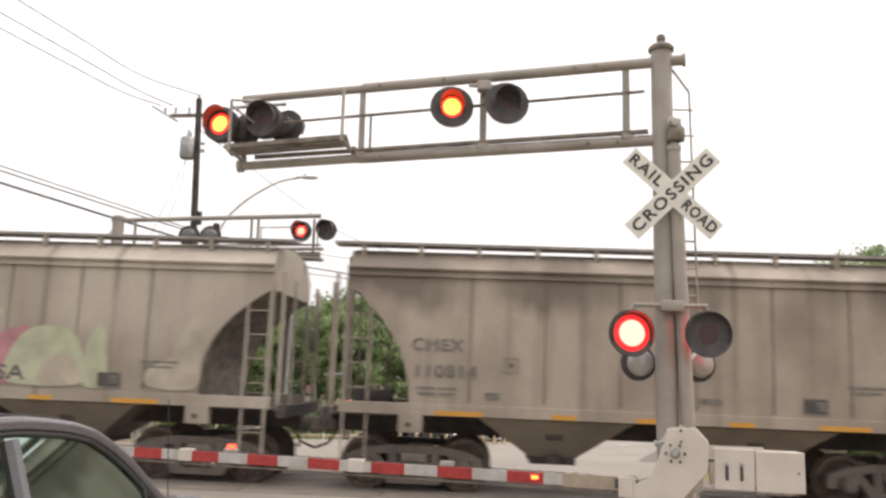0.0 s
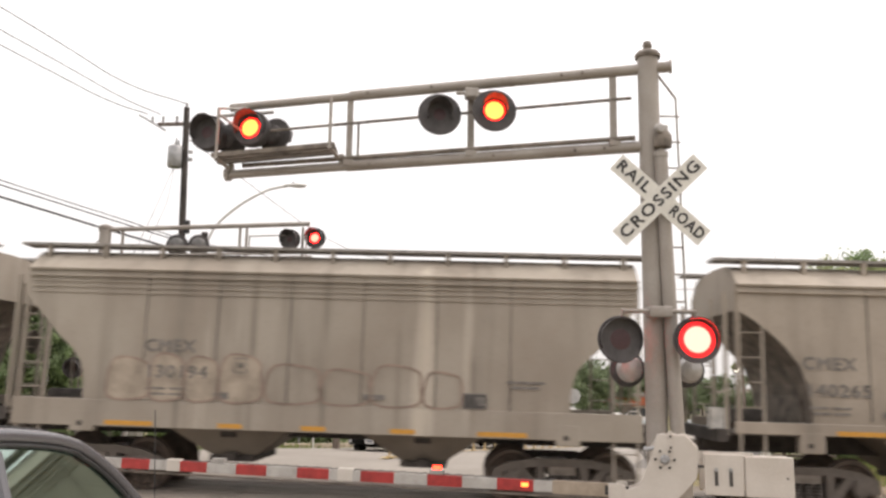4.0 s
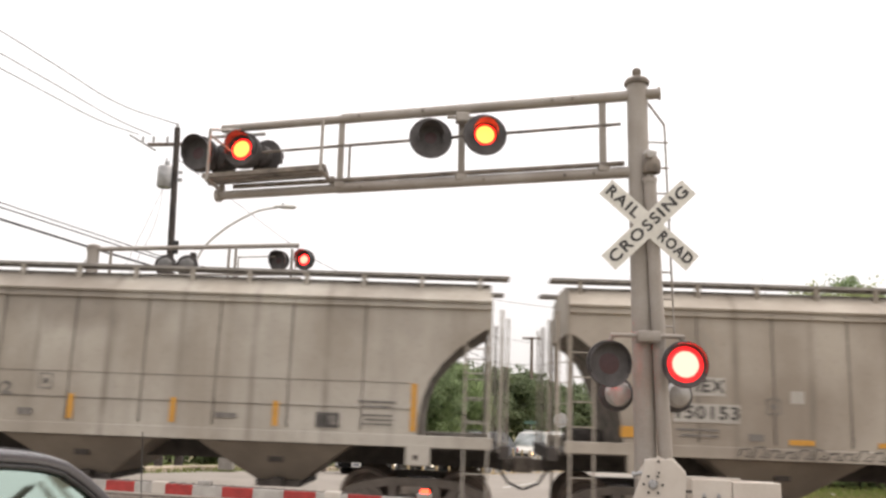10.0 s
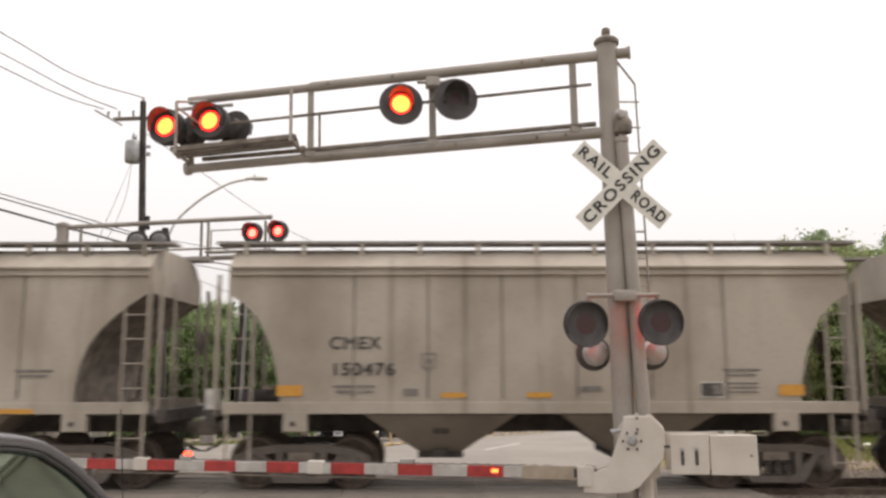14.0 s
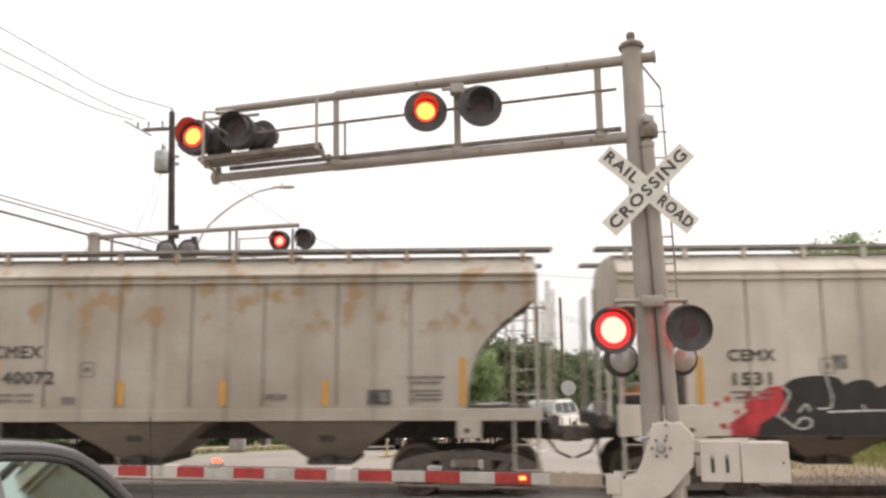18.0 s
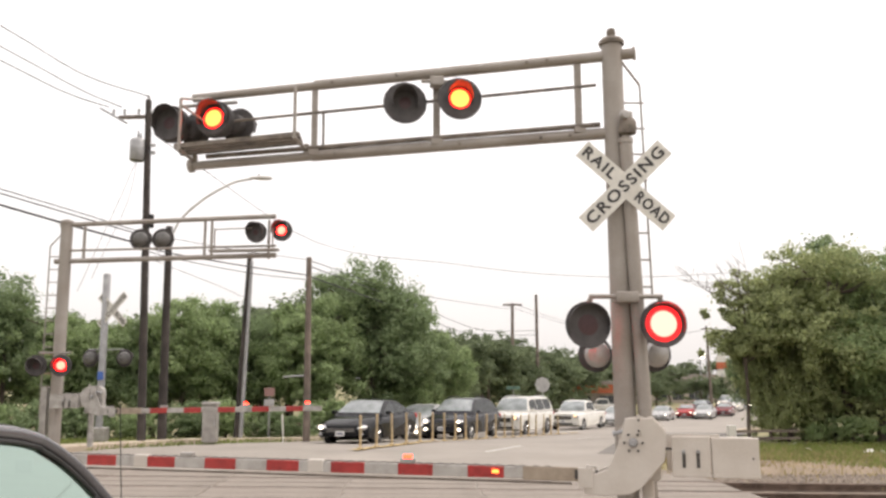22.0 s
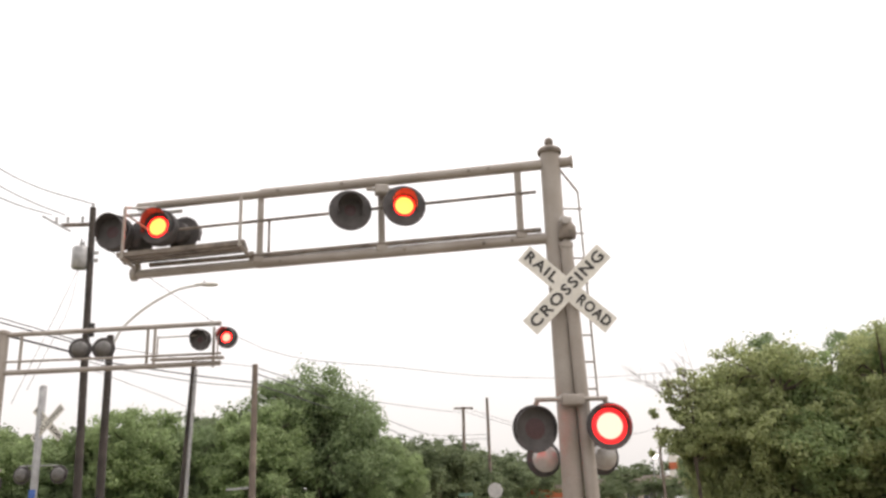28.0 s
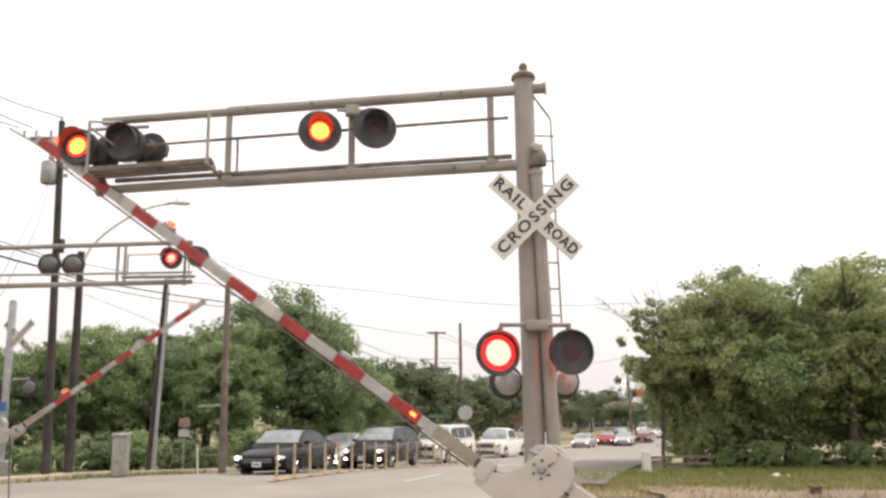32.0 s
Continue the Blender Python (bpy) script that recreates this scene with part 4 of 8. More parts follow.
    return m


CUT_SQUARE = ((0.0, 3.34), (0.30, 3.34), (0.72, 3.32), (0.95, 3.24), (1.20, 2.98), (1.25, 2.2), (1.26, 1.34))
CUT_NARROW = ((0.0, 3.48), (0.30, 3.28), (0.57, 3.03), (0.72, 2.74), (0.85, 2.44), (0.94, 2.1), (1.01, 1.75), (1.05, 1.34))
CUT_MID = ((0.0, 3.60), (0.24, 3.50), (0.62, 3.10), (0.86, 2.80), (1.05, 2.50), (1.20, 2.1), (1.29, 1.7), (1.32, 1.34))
CUT_ROUND = ((0.0, 3.52), (0.33, 3.31), (0.66, 3.05), (0.94, 2.77), (1.17, 2.45), (1.30, 2.1), (1.37, 1.7), (1.39, 1.34))


CUT_DIAG = ((0.0, 3.50), (0.30, 3.14), (0.73, 2.68), (1.05, 2.40), (1.20, 2.22), (1.28, 1.95), (1.31, 1.7), (1.32, 1.34))
CUTS = {"diagonal": CUT_DIAG, "square": CUT_SQUARE, "narrow": CUT_NARROW, "mid": CUT_MID, "round": CUT_ROUND}


def shell_mesh(material, cut):
    """The rounded body: sides with their lower corners cut away, eaves and arched roof."""
    us = [c[0] for c in cut]
    xs = [-HALF + u for u in us] + [-3.0, -1.5, 0, 1.5, 3.0] + [HALF - u for u in us[::-1]]
    bm = B()
    rings = []
    for x in xs:
        zb = float(np.interp(HALF - abs(x), us, [c[1] for c in cut])) if HALF - abs(x) < us[-1] + 1e-6 else 1.34
        pts = []
        for i in range(7):
            z = zb + (3.96 - zb) * i / 6
            pts.append((1.525 + 0.022 * math.sin(math.pi * min(1, max(0, (z - 1.4) / 2.6))), z))
        pts += [(1.52, 3.985), (1.565, 3.99), (1.575, 4.03), (1.54, 4.055), (1.42, 4.17), (1.28, 4.31), (1.12, 4.41), (0.9, 4.465), (0.45, 4.50), (0.0, 4.51)]
        ring = [bm.verts.new((x, -y, z)) for y, z in pts] + [bm.verts.new((x, y, z)) for y, z in pts[-2::-1]]
        rings.append(ring)
    for p, q in zip(rings, rings[1:]):
        for i in range(len(p) - 1):
            bm.faces.new((p[i], q[i], q[i + 1], p[i + 1]))
    bm.faces.new(rings[0])
    bm.faces.new(rings[-1][::-1])
    bmesh.ops.recalc_face_normals(bm, faces=bm.faces[:])
    return mesh_of("body", bm, material, smooth=True)


def wheel_mesh():
    bm = B()
    for s in (-1, 1):
        w = B()
        lathe(w, [(0.0001, 0.09), (0.07, 0.09), (0.09, 0.03), (0.20, -0.02), (0.36, 0.02), (0.39, 0.06), (WHEEL_R, 0.06), (WHEEL_R + 0.005, -0.045), (WHEEL_R + 0.03, -0.06), (WHEEL_R + 0.028, -0.08), (0.30, -0.06), (0.1, -0.09), (0.0001, -0.09)], 28, "Y")
        w.transform(Matrix.Translation((0, s * 0.745, 0)) @ Matrix.Rotation(0 if s > 0 else math.pi, 4, "Z"))
        me = bpy.data.meshes.new("tmp")
        w.to_mesh(me)
        w.free()
        bm.from_mesh(me)
        bpy.data.meshes.remove(me)
    rod(bm, (0, -0.8, 0), (0, 0.8, 0), 0.08, seg=10)
    return mesh_of("wheelset", bm, wheel_steel, smooth=True)


def frame_mesh():
    """A cast truck side frame: arched top member, sagging bottom member, columns and bearings."""
    bm = B()
    top = [(-1.24, 0.38), (-1.22, 0.60), (-0.92, 0.73), (-0.45, 0.80), (0.45, 0.80), (0.92, 0.73), (1.22, 0.60), (1.24, 0.38), (1.06, 0.36), (1.02, 0.56), (0.76, 0.61), (0.45, 0.66), (-0.45, 0.66), (-0.76, 0.61), (-1.02, 0.56), (-1.06, 0.36)]
    prism(bm, top, -0.08, 0.07)
    prism(bm, [(-0.80, 0.62), (-0.64, 0.62), (-0.36, 0.27), (0.36, 0.27), (0.64, 0.62), (0.80, 0.62), (0.46, 0.14), (-0.46, 0.14)], -0.09, 0.08)
    for x in (-0.875, 0.875):
        rod(bm, (x, -0.15, 0.46), (x, 0.07, 0.46), 0.145, seg=14)
        rod(bm, (x, -0.19, 0.46), (x, -0.15, 0.46), 0.10, seg=12)
    box(bm, -0.45, -0.31, -0.10, 0.10, 0.25, 0.70)
    box(bm, 0.31, 0.45, -0.10, 0.10, 0.25, 0.70)
    return mesh_of("side_frame", bm, frame_steel)


def spring_mesh():
    bm = B()
    lathe(bm, [(0.0001, 0.27)] + [(0.078 if k % 2 else 0.055, 0.27 + 0.0275 * k) for k in range(10)] + [(0.0001, 0.53)], 10)
    return mesh_of("spring", bm, underframe)


WHEELS, FRAME_ME, SPRING_ME = wheel_mesh(), frame_mesh(), spring_mesh()
_b = B()
box(_b, -0.012, 0.012, -0.014, 0.012, 1.43, 3.94)
RIB_ME = mesh_of("panel_seam", _b, None)
SEAM_ME = RIB_ME
# dark joint colour, which also stands for the shading of the bowed panels
RIB_ME.materials.append(mat("shaded_grimy_seam", (0.13, 0.112, 0.094), 0.8, 0, 0.3, 3.0))
_b = B()
rod(_b, (0, 0, 0), (0.46, 0, 0), 0.013, seg=6)
RUNG_ME = mesh_of("rung", _b, None)
_b = B()
box(_b, -0.045, 0.045, -0.05, 0.03, 4.22, 4.56)
STAND_ME = mesh_of("board_stand", _b, None)
_b = B()
lathe(_b, [(0.30, 0.0), (0.32, 0.03), (0.30, 0.07), (0.0001, 0.09)], 14)
HATCH_ME = mesh_of("roof_hatch", _b, None, True)


def tinted(me, material):
    c = me.copy()
    c.materials.clear()
    c.materials.append(material)
    return c


def hopper_car(spec, x0):
    """A two-bay covered hopper on two trucks. Its origin is at rail height in the middle."""
    paint = car_paint("hopper_paint", spec["base"], spec["dirt"], spec.get("streak", 0.5), spec.get("rust", 0), spec.get("pale", 0.0), spec["seed"], spec.get("soot", 0.0))
    car = thing("hopper_car", on_track(x0), spec["label"], "railroad car", "cars of the freight train")
    cut = CUTS[spec.get("cut", "round")]
    part("body", shell_mesh(paint, cut), None, car)
    rung, stand, hatch = (tinted(m, paint) for m in (RUNG_ME, STAND_ME, HATCH_ME))
    rib = SEAM_ME
    n = 6
    for i in range(n):
        x = -3.65 + 7.3 * i / (n - 1)
        for s in (-1, 1):
            part("panel_seam", rib, None, car, at=pose(x, s * 1.538, 0, 0, 0, 0 if s < 0 else 180))
    if spec.get("seams"):
        for z in (1.86, 2.36):
            bm = B()
            box(bm, -4.6, 4.6, -1.551, -1.535, z - 0.006, z + 0.006)
            part("sheet_joint", bm, SEAM_ME.materials[0], car)
    if spec.get("lines"):
        for z in (3.55, 3.66, 3.77, 3.88):
            bm = B()
            box(bm, -6.05, 6.05, -1.56, -1.50, z - 0.015, z + 0.015)
            part("side_rail", bm, paint, car)
    bm = B()
    for s in (-1, 1):
        box(bm, -6.12, 6.12, s * 1.585, s * 1.50, 3.86, 3.90)
    part("eave_rail", bm, paint, car)
    # slope sheets under the cut corners, at both ends; their dark colour holds shade and grime
    for e in (-1, 1):
        bm = B()
        line = [(e * (HALF - u - 0.004), z + 0.012) for u, z in cut]
        prism(bm, line + [(x - e * 0.03, z + 0.03) for x, z in line[::-1]], -1.475, 1.475)
        part("slope_sheet", bm, truck_steel, car, "dark slope sheet, grime and shade in its colour")
        # the brace is coloured dark too, for the shade inside the end
        bm = B()
        box(bm, e * 4.72, e * 4.80, -1.1, 1.1, 1.2, 2.6)
        part("end_brace", bm, truck_steel, car)
        bm = B()
        box(bm, e * 4.7, e * 6.55, -1.48, 1.48, 1.10, 1.16)
        box(bm, e * 6.35, e * 6.55, -1.50, 1.50, 0.98, 1.22)
        part("end_platform", bm, underframe, car)
        for s in (-1, 1):
            for xx, z0, z1 in ((6.14, 1.1, 4.05), (6.36, 1.1, 3.88)):
                bm = B()
                box(bm, e * xx - 0.03, e * xx + 0.03, s * 1.46 - 0.03, s * 1.46 + 0.03, z0, z1)
                part("corner_post", bm, paint, car)
            bm = B()
            box(bm, e * 5.66 - 0.022, e * 5.66 + 0.022, s * 1.50 - 0.02, s * 1.50 + 0.02, 0.14, 3.2)
            box(bm, e * 6.12 - 0.022, e * 6.12 + 0.022, s * 1.52 - 0.02, s * 1.52 + 0.02, 0.14, 3.9)
            lad = part("ladder", bm, paint, car)
            for k in range(7):
                part("rung", rung, None, lad, at=pose(e * 5.66 if e > 0 else e * 6.12, s * 1.52, 0.20 + 0.48 * k))
            bm = B()
            rod(bm, (e * 6.5, s * 1.1, 1.2), (e * 6.5, s * 1.1, 3.75), 0.028, seg=6)
            part("end_post", bm, paint, car)
        for k in range(4):
            bm = B()
            rod(bm, (e * 6.5, -1.1, 1.6 + 0.42 * k), (e * 6.5, -0.55, 1.6 + 0.42 * k), 0.014, seg=6)
            part("grab_iron", bm, paint, car)
        # coupler
        bm = B()
        box(bm, e * 6.3, e * 6.72, -0.10, 0.10, 0.68, 0.92, 0.02)
        box(bm, e * 6.70, e * 6.95, -0.17, 0.15, 0.64, 0.96, 0.04)
        part("coupler", bm, truck_steel, car)
        bm = B()
        tube_along(bm, [(e * 6.4, -0.30, 0.75), (e * 6.6, -0.34, 0.45), (e * 6.9, -0.30, 0.32)], 0.028, 6)
        part("air_hose", bm, rubber, car)
        # jacking pads
        for s in (-1, 1):
            bm = B()
            box(bm, e * 4.78 - 0.24, e * 4.78 + 0.24, s * 1.548, s * 1.36, 0.80, 1.20, 0.02)
            pad = part("jacking_pad", bm, paint, car)
            bm = B()
            rod(bm, (e * 4.78 - 0.04, s * 1.554, 0.95), (e * 4.78 - 0.04, s * 1.53, 0.95), 0.055, seg=10)
            part("pad_hole", bm, underframe, pad)
    bm = B()
    lathe(bm, [(0.26, -0.02), (0.28, 0.0), (0.26, 0.02), (0.23, 0.0), (0.26, -0.02)], 20, "Y")
    for k in range(3):
        a = math.pi * k / 3
        rod(bm, (-0.25 * math.cos(a), 0, -0.25 * math.sin(a)), (0.25 * math.cos(a), 0, 0.25 * math.sin(a)), 0.012, seg=5)
    part("brake_wheel", bm, truck_steel, car, at=pose(6.55, 0.5, 2.6, 0, 0, 90))
    bm = B()
    rod(bm, (-6.1, -0.4, 1.4), (-5.3, -0.4, 1.4), 0.2, seg=12)
    part("air_reservoir", bm, underframe, car, smooth=True)
    # side sills and centre sill
    for s in (-1, 1):
        bm = B()
        box(bm, -6.22, 6.22, s * 1.545, s * 1.42, spec.get("sill", 1.14), 1.43 if "sill" in spec else 1.37, 0.015)
        part("side_sill", bm, paint, car)
    bm = B()
    box(bm, -6.5, 6.5, -0.28, 0.28, 0.72, 1.12)
    part("centre_sill", bm, underframe, car)
    # hopper bays and outlets; the bays' colour is darkened for shade as well as grime
    for cx in (-1.95, 1.95):
        bm = B()
        t = [bm.verts.new(v) for v in ((cx - 1.5, -1.42, 1.12), (cx + 1.5, -1.42, 1.12), (cx + 1.5, 1.42, 1.12), (cx - 1.5, 1.42, 1.12))]
        q = [bm.verts.new(v) for v in ((cx - 0.42, -0.75, 0.34), (cx + 0.42, -0.75, 0.34), (cx + 0.42, 0.75, 0.34), (cx - 0.42, 0.75, 0.34))]
        for i in range(4):
            bm.faces.new((t[i], t[(i + 1) % 4], q[(i + 1) % 4], q[i]))
        bm.faces.new(q)
        bmesh.ops.recalc_face_normals(bm, faces=bm.faces[:])
        bay = part("hopper_bay", bm, bay_shaded_grime, car, "tan hopper bay, grime and shade in its colour")
        bm = B()
        box(bm, cx - 0.46, cx + 0.46, -0.85, 0.85, 0.24, 0.36, 0.01)
        box(bm, cx - 0.12, cx + 0.12, -1.0, -0.8, 0.26, 0.42)
        part("outlet_gate", bm, underframe, bay)
        bm = B()
        box(bm, cx - 0.15, cx + 0.15, -1.19, -1.10, 0.74, 0.94, 0.01)
        part("hatch_cover", bm, underframe, bay)
    # roof
    for s in (-1, 1):
        bm = B()
        box(bm, -6.5, 6.5, s * 1.10 - 0.22, s * 1.10 + 0.22, 4.53, 4.585)
        part("running_board", bm, board_steel, car, "grated walkway along the roof")
        for k in range(11):
            part("board_stand", stand, None, car, at=pose(-5.9 + 1.18 * k, s * 1.27, 0))
    for k in range(8):
        part("roof_hatch", hatch, None, car, at=pose(-5.2 + 10.4 * k / 7, 0, 4.47))
    # trucks
    for cx in (-4.2, 4.2):
        bm = B()
        box(bm, -0.24, 0.24, -1.1, 1.1, 0.48, 0.70, 0.02)
        tr = part("truck", bm, truck_steel, car, "cast steel truck with two axles", pose(cx, 0, 0))
        for s in (-1, 1):
            part("side_frame", FRAME_ME, None, tr, at=pose(0, s * 1.03, 0, 0, 0, 0 if s < 0 else 180))
            for dx in (-0.18, 0.0, 0.18):
                part("spring", SPRING_ME, None, tr, at=pose(dx, s * 1.115, 0))
        for ax in (-0.875, 0.875):
            ws = part("wheelset", WHEELS, None, tr, at=pose(ax, 0, WHEEL_R))
            ROLLING.append((ws, ax, spec["index"]))
    if spec.get("number") in ("140265", "150476"):
        bm = B()
        box(bm, -6.62, -6.34, -1.30, -1.10, 1.20, 1.62, 0.02)
        part("valve_box", bm, mark_white, car, "small white box on the end platform")
    decorate(car, spec)
    CARS.append((car, spec["index"]))
    return car


CARS, ROLLING = [], []
# tan steel with grime, darkened further for the shade below the body
bay_shaded_grime = mat("grimy_shaded_hopper_steel", (0.25, 0.213, 0.172), 0.8, 0, 0.25, 1.2, 0.2, 20, color2=(0.15, 0.125, 0.10))
board_steel = mat("galvanised_grating", (0.27, 0.25, 0.23), 0.6, 0.1, 0.2, 6.0)
mark_black = mat("stencil_black", (0.06, 0.055, 0.05), 0.7, 0, 0.3, 6.0)
mark_grey = mat("faded_stencil", (0.17, 0.155, 0.14), 0.7, 0, 0.3, 6.0)
mark_white = mat("chalky_white", (0.55, 0.53, 0.49), 0.7, 0, 0.2, 6.0)
YF = -1.551


def plate(car, name, x, z, w, h, material, label="", y=YF):
    bm = B()
    box(bm, x - w / 2, x + w / 2, y - 0.004, y, z - h / 2, z + h / 2)
    return part(name, bm, material, car, label)


def decorate(car, spec):
    ink = mark_grey if spec.get("faded") else mark_black
    tx = spec.get("tx", -3.75)
    if spec.get("mark"):
        lettering("reporting_mark", spec["mark"], 0.34 * spec.get("letter", 1.0), ink, car, pose(tx, YF - 0.004, 2.50 - spec.get("drop", 0)), spec.get("letter", 1.0), 0.010, spacing=1.12)
    if spec.get("number"):
        lettering("car_number", spec["number"], 0.34, ink, car, pose(tx + spec.get("inset", 0.16), YF - 0.004, 1.99 - spec.get("drop", 0) * 0.6), spec.get("nw", 1.18), 0.010, spacing=1.08)
    for k, (dx, w) in enumerate(((0.0, 0.85), (0.02, 0.75))):
        plate(car, "stencil_line", tx + dx - w * 0.27, 1.67 - 0.11 * k, w * 0.45, 0.04, mark_grey)
        plate(car, "stencil_line", tx + dx + w * 0.25, 1.67 - 0.11 * k, w * 0.42, 0.04, mark_grey)
    for k in range(2):
        plate(car, "stencil_line", spec.get("sx", 3.95), 1.98 - 0.10 * k, 0.75 - 0.2 * k, 0.045, mark_grey)
    if spec.get("refl") in ("panel", "vertical"):
        for k in range(3):
            plate(car, "small_stencil", spec.get("sx", 3.95) + 0.05 * (k % 2), 1.72 - 0.085 * k, 0.62 - 0.08 * (k % 2), 0.03, mark_grey)
    bx = spec.get("bx", 2.97)
    rimmed = plate(car, "data_plate", bx, 1.60, 0.46, 0.30, mark_white if spec.get("refl") == "panel" else mark_grey, "black stencilled data panel with a border")
    pl = plate(rimmed, "data_field", bx, 1.60, 0.42, 0.26, mark_black, y=YF - 0.002)
    plate(pl, "data_line", bx + 0.08, 1.60, 0.18, 0.18, mark_grey, y=YF - 0.007)
    # small square stencil and a dark tag
    sq = tx + 1.45
    for x0, z0, w, h in ((sq, 2.30, 0.26, 0.02), (sq, 2.02, 0.26, 0.02), (sq - 0.13, 2.16, 0.02, 0.28), (sq + 0.13, 2.16, 0.02, 0.28), (sq, 2.16, 0.10, 0.10)):
        plate(car, "square_stencil", x0, z0, w, h, mark_grey)
    plate(car, "routing_tag", tx + 1.1, 1.56, 0.28, 0.13, mark_grey)
    plate(car, "stencil_line", 1.0, 1.62, 0.42, 0.10, mark_grey)
    style = spec.get("refl", "sill")
    if style == "sill":
        for x in (-3.84, -1.81, -0.17, 1.58, 3.51):
            plate(car, "reflector", x, spec.get("sill", 1.12) + 0.08, 0.95 if abs(x) > 3 else 0.48, 0.09, reflector_yellow, "yellow reflective strip", y=-1.548)
    elif style == "panel":
        for x, z, w, h in ((-4.9, 1.59, 0.50, 0.21), (4.9, 1.59, 0.50, 0.21), (-1.70, 1.50, 0.48, 0.10), (-0.02, 1.50, 0.48, 0.10), (1.68, 1.50, 0.48, 0.10)):
            plate(car, "reflector", x, z, w, h, reflector_yellow, "yellow reflective panel")
    else:
        for x in (-4.62, -2.1, -0.06, 1.97, 4.67):
            plate(car, "reflector", x, 1.90 if abs(x) > 4 else 1.69, 0.115, 0.92 if abs(x) > 4 else 0.48, reflector_yellow, "upright yellow reflective strip")


def blob(pts, n=6):
    """Smooth closed outline through a few (x, z) points."""
    out = []
    k = len(pts)
    for i in range(k):
        p0, p1, p2, p3 = (Vector(pts[(i + j - 1) % k]) for j in range(4))
        for j in range(n):
            t = j / n
            out.append(tuple(0.5 * ((2 * p1) + (p2 - p0) * t + (2 * p0 - 5 * p1 + 4 * p2 - p3) * t * t + (3 * p1 - p0 - 3 * p2 + p3) * t ** 3)))
    return out


def spray(car, name, pts, material, label="", lift=0.0, smooth=True):
    bm = B()
    prism(bm, blob(pts) if smooth else pts, YF - 0.003 - lift, YF + 0.02)
    return part(name, bm, material, car, label)


GREY = (0.375, 0.334, 0.280)
TAN = (0.345, 0.297, 0.243)
PALE = (0.385, 0.355, 0.305)
DIRT = (0.245, 0.207, 0.166)
SPECS = [
    dict(base=TAN, dirt=(0.20, 0.162, 0.13), streak=0.7, soot=0.9, cut="mid", mark="CMEX", number="110814", faded=True, label="grey-brown covered hopper car with dark stains and yellow sill strips"),
    dict(base=GREY, dirt=DIRT, streak=0.45, mark="CMEX", number="140473", label="grey covered hopper car with purple and green graffiti"),
    dict(base=TAN, dirt=DIRT, streak=0.6, mark="CMEX", number="140265", faded=True, label="beige-grey covered hopper car with faint stains"),
    dict(base=(0.315, 0.277, 0.228), dirt=DIRT, streak=0.7, pale=0.85, lines=True, cut="diagonal", sill=0.90, mark="CMEX", number="130194", faded=True, label="grey-brown covered hopper car with pale streaks and faded graffiti"),
    dict(base=GREY, dirt=DIRT, streak=0.4, mark="CMEX", number="150470", refl="panel", cut="narrow", label="light grey covered hopper car with yellow panels"),
    dict(base=GREY, dirt=DIRT, streak=0.4, mark="CMEX", number="140483", refl="vertical", label="light grey covered hopper car with clear black marks"),
    dict(base=GREY, dirt=DIRT, streak=0.3, mark="CMEX", number="150153", refl="panel", cut="narrow", label="light grey covered hopper car with yellow panels"),
    dict(base=(0.415, 0.385, 0.335), dirt=(0.29, 0.255, 0.21), streak=0.5, refl="vertical", number="14  02", faded=True, pale=0.3, seams=True, soot=0.5, label="light grey covered hopper car with scraped paint and sheet joints"),
    dict(base=GREY, dirt=DIRT, streak=0.5, mark="CMEX", number="140251", faded=True, label="grey covered hopper car with faded marks"),
    dict(base=GREY, dirt=DIRT, streak=0.25, mark="CMEX", number="150476", refl="panel", cut="narrow", label="clean light grey covered hopper car"),
    dict(base=GREY, dirt=DIRT, streak=0.6, mark="CMEX", number="110807", faded=True, soot=0.5, label="grey covered hopper car with brown streaks"),
    dict(base=(0.53, 0.495, 0.43), dirt=(0.37, 0.33, 0.27), streak=0.35, cut="square", refl="vertical", mark="CEMX", number="1531", nw=0.72, sill=0.83, letter=0.90, drop=0.14, inset=0.0, label="off-white covered hopper car with black and red graffiti"),
    dict(base=PALE, dirt=(0.28, 0.24, 0.19), streak=0.3, rust=0.7, refl="vertical", mark="CMEX", number="140072", label="pale covered hopper car with rust patches, last of the train"),
]
MARK_X = (-4.3, -4.31, -4.42, -3.12, -3.73, -4.05, -3.66, -4.1, -4.32, -3.63, -4.15, -3.62, -4.24)
PLATE_X = (2.97, 2.94, 2.98, 2.97, 3.3, 2.98, 3.3, 3.0, 2.97, 3.35, 2.97, 2.59, 3.03)
for i, sp in enumerate(SPECS):
    sp["index"], sp["seed"] = i - 1, i + 1.0
    sp["tx"], sp["bx"] = MARK_X[i], PLATE_X[i]
    hopper_car(sp, car_x(i - 1, 0.0))

STEP = 0.07
for car, idx in CARS:
    MOVES.append((car, [(r[0], on_track(car_x(idx, r[0]))) for r in TRAIN]))
for ws, ax, idx in ROLLING:
    rows = []
    for k in range(int(32 / STEP) + 2):
        t = min(32.0, k * STEP)
        x = car_x(idx, t)
        if -24 < x < 24 or not rows or t == 32.0:
            rows.append((t, pose(ax, 0, WHEEL_R, 0, math.degrees(max(-24, min(24, x)) / WHEEL_R) % 360, 0)))
    MOVES.append((ws, rows))

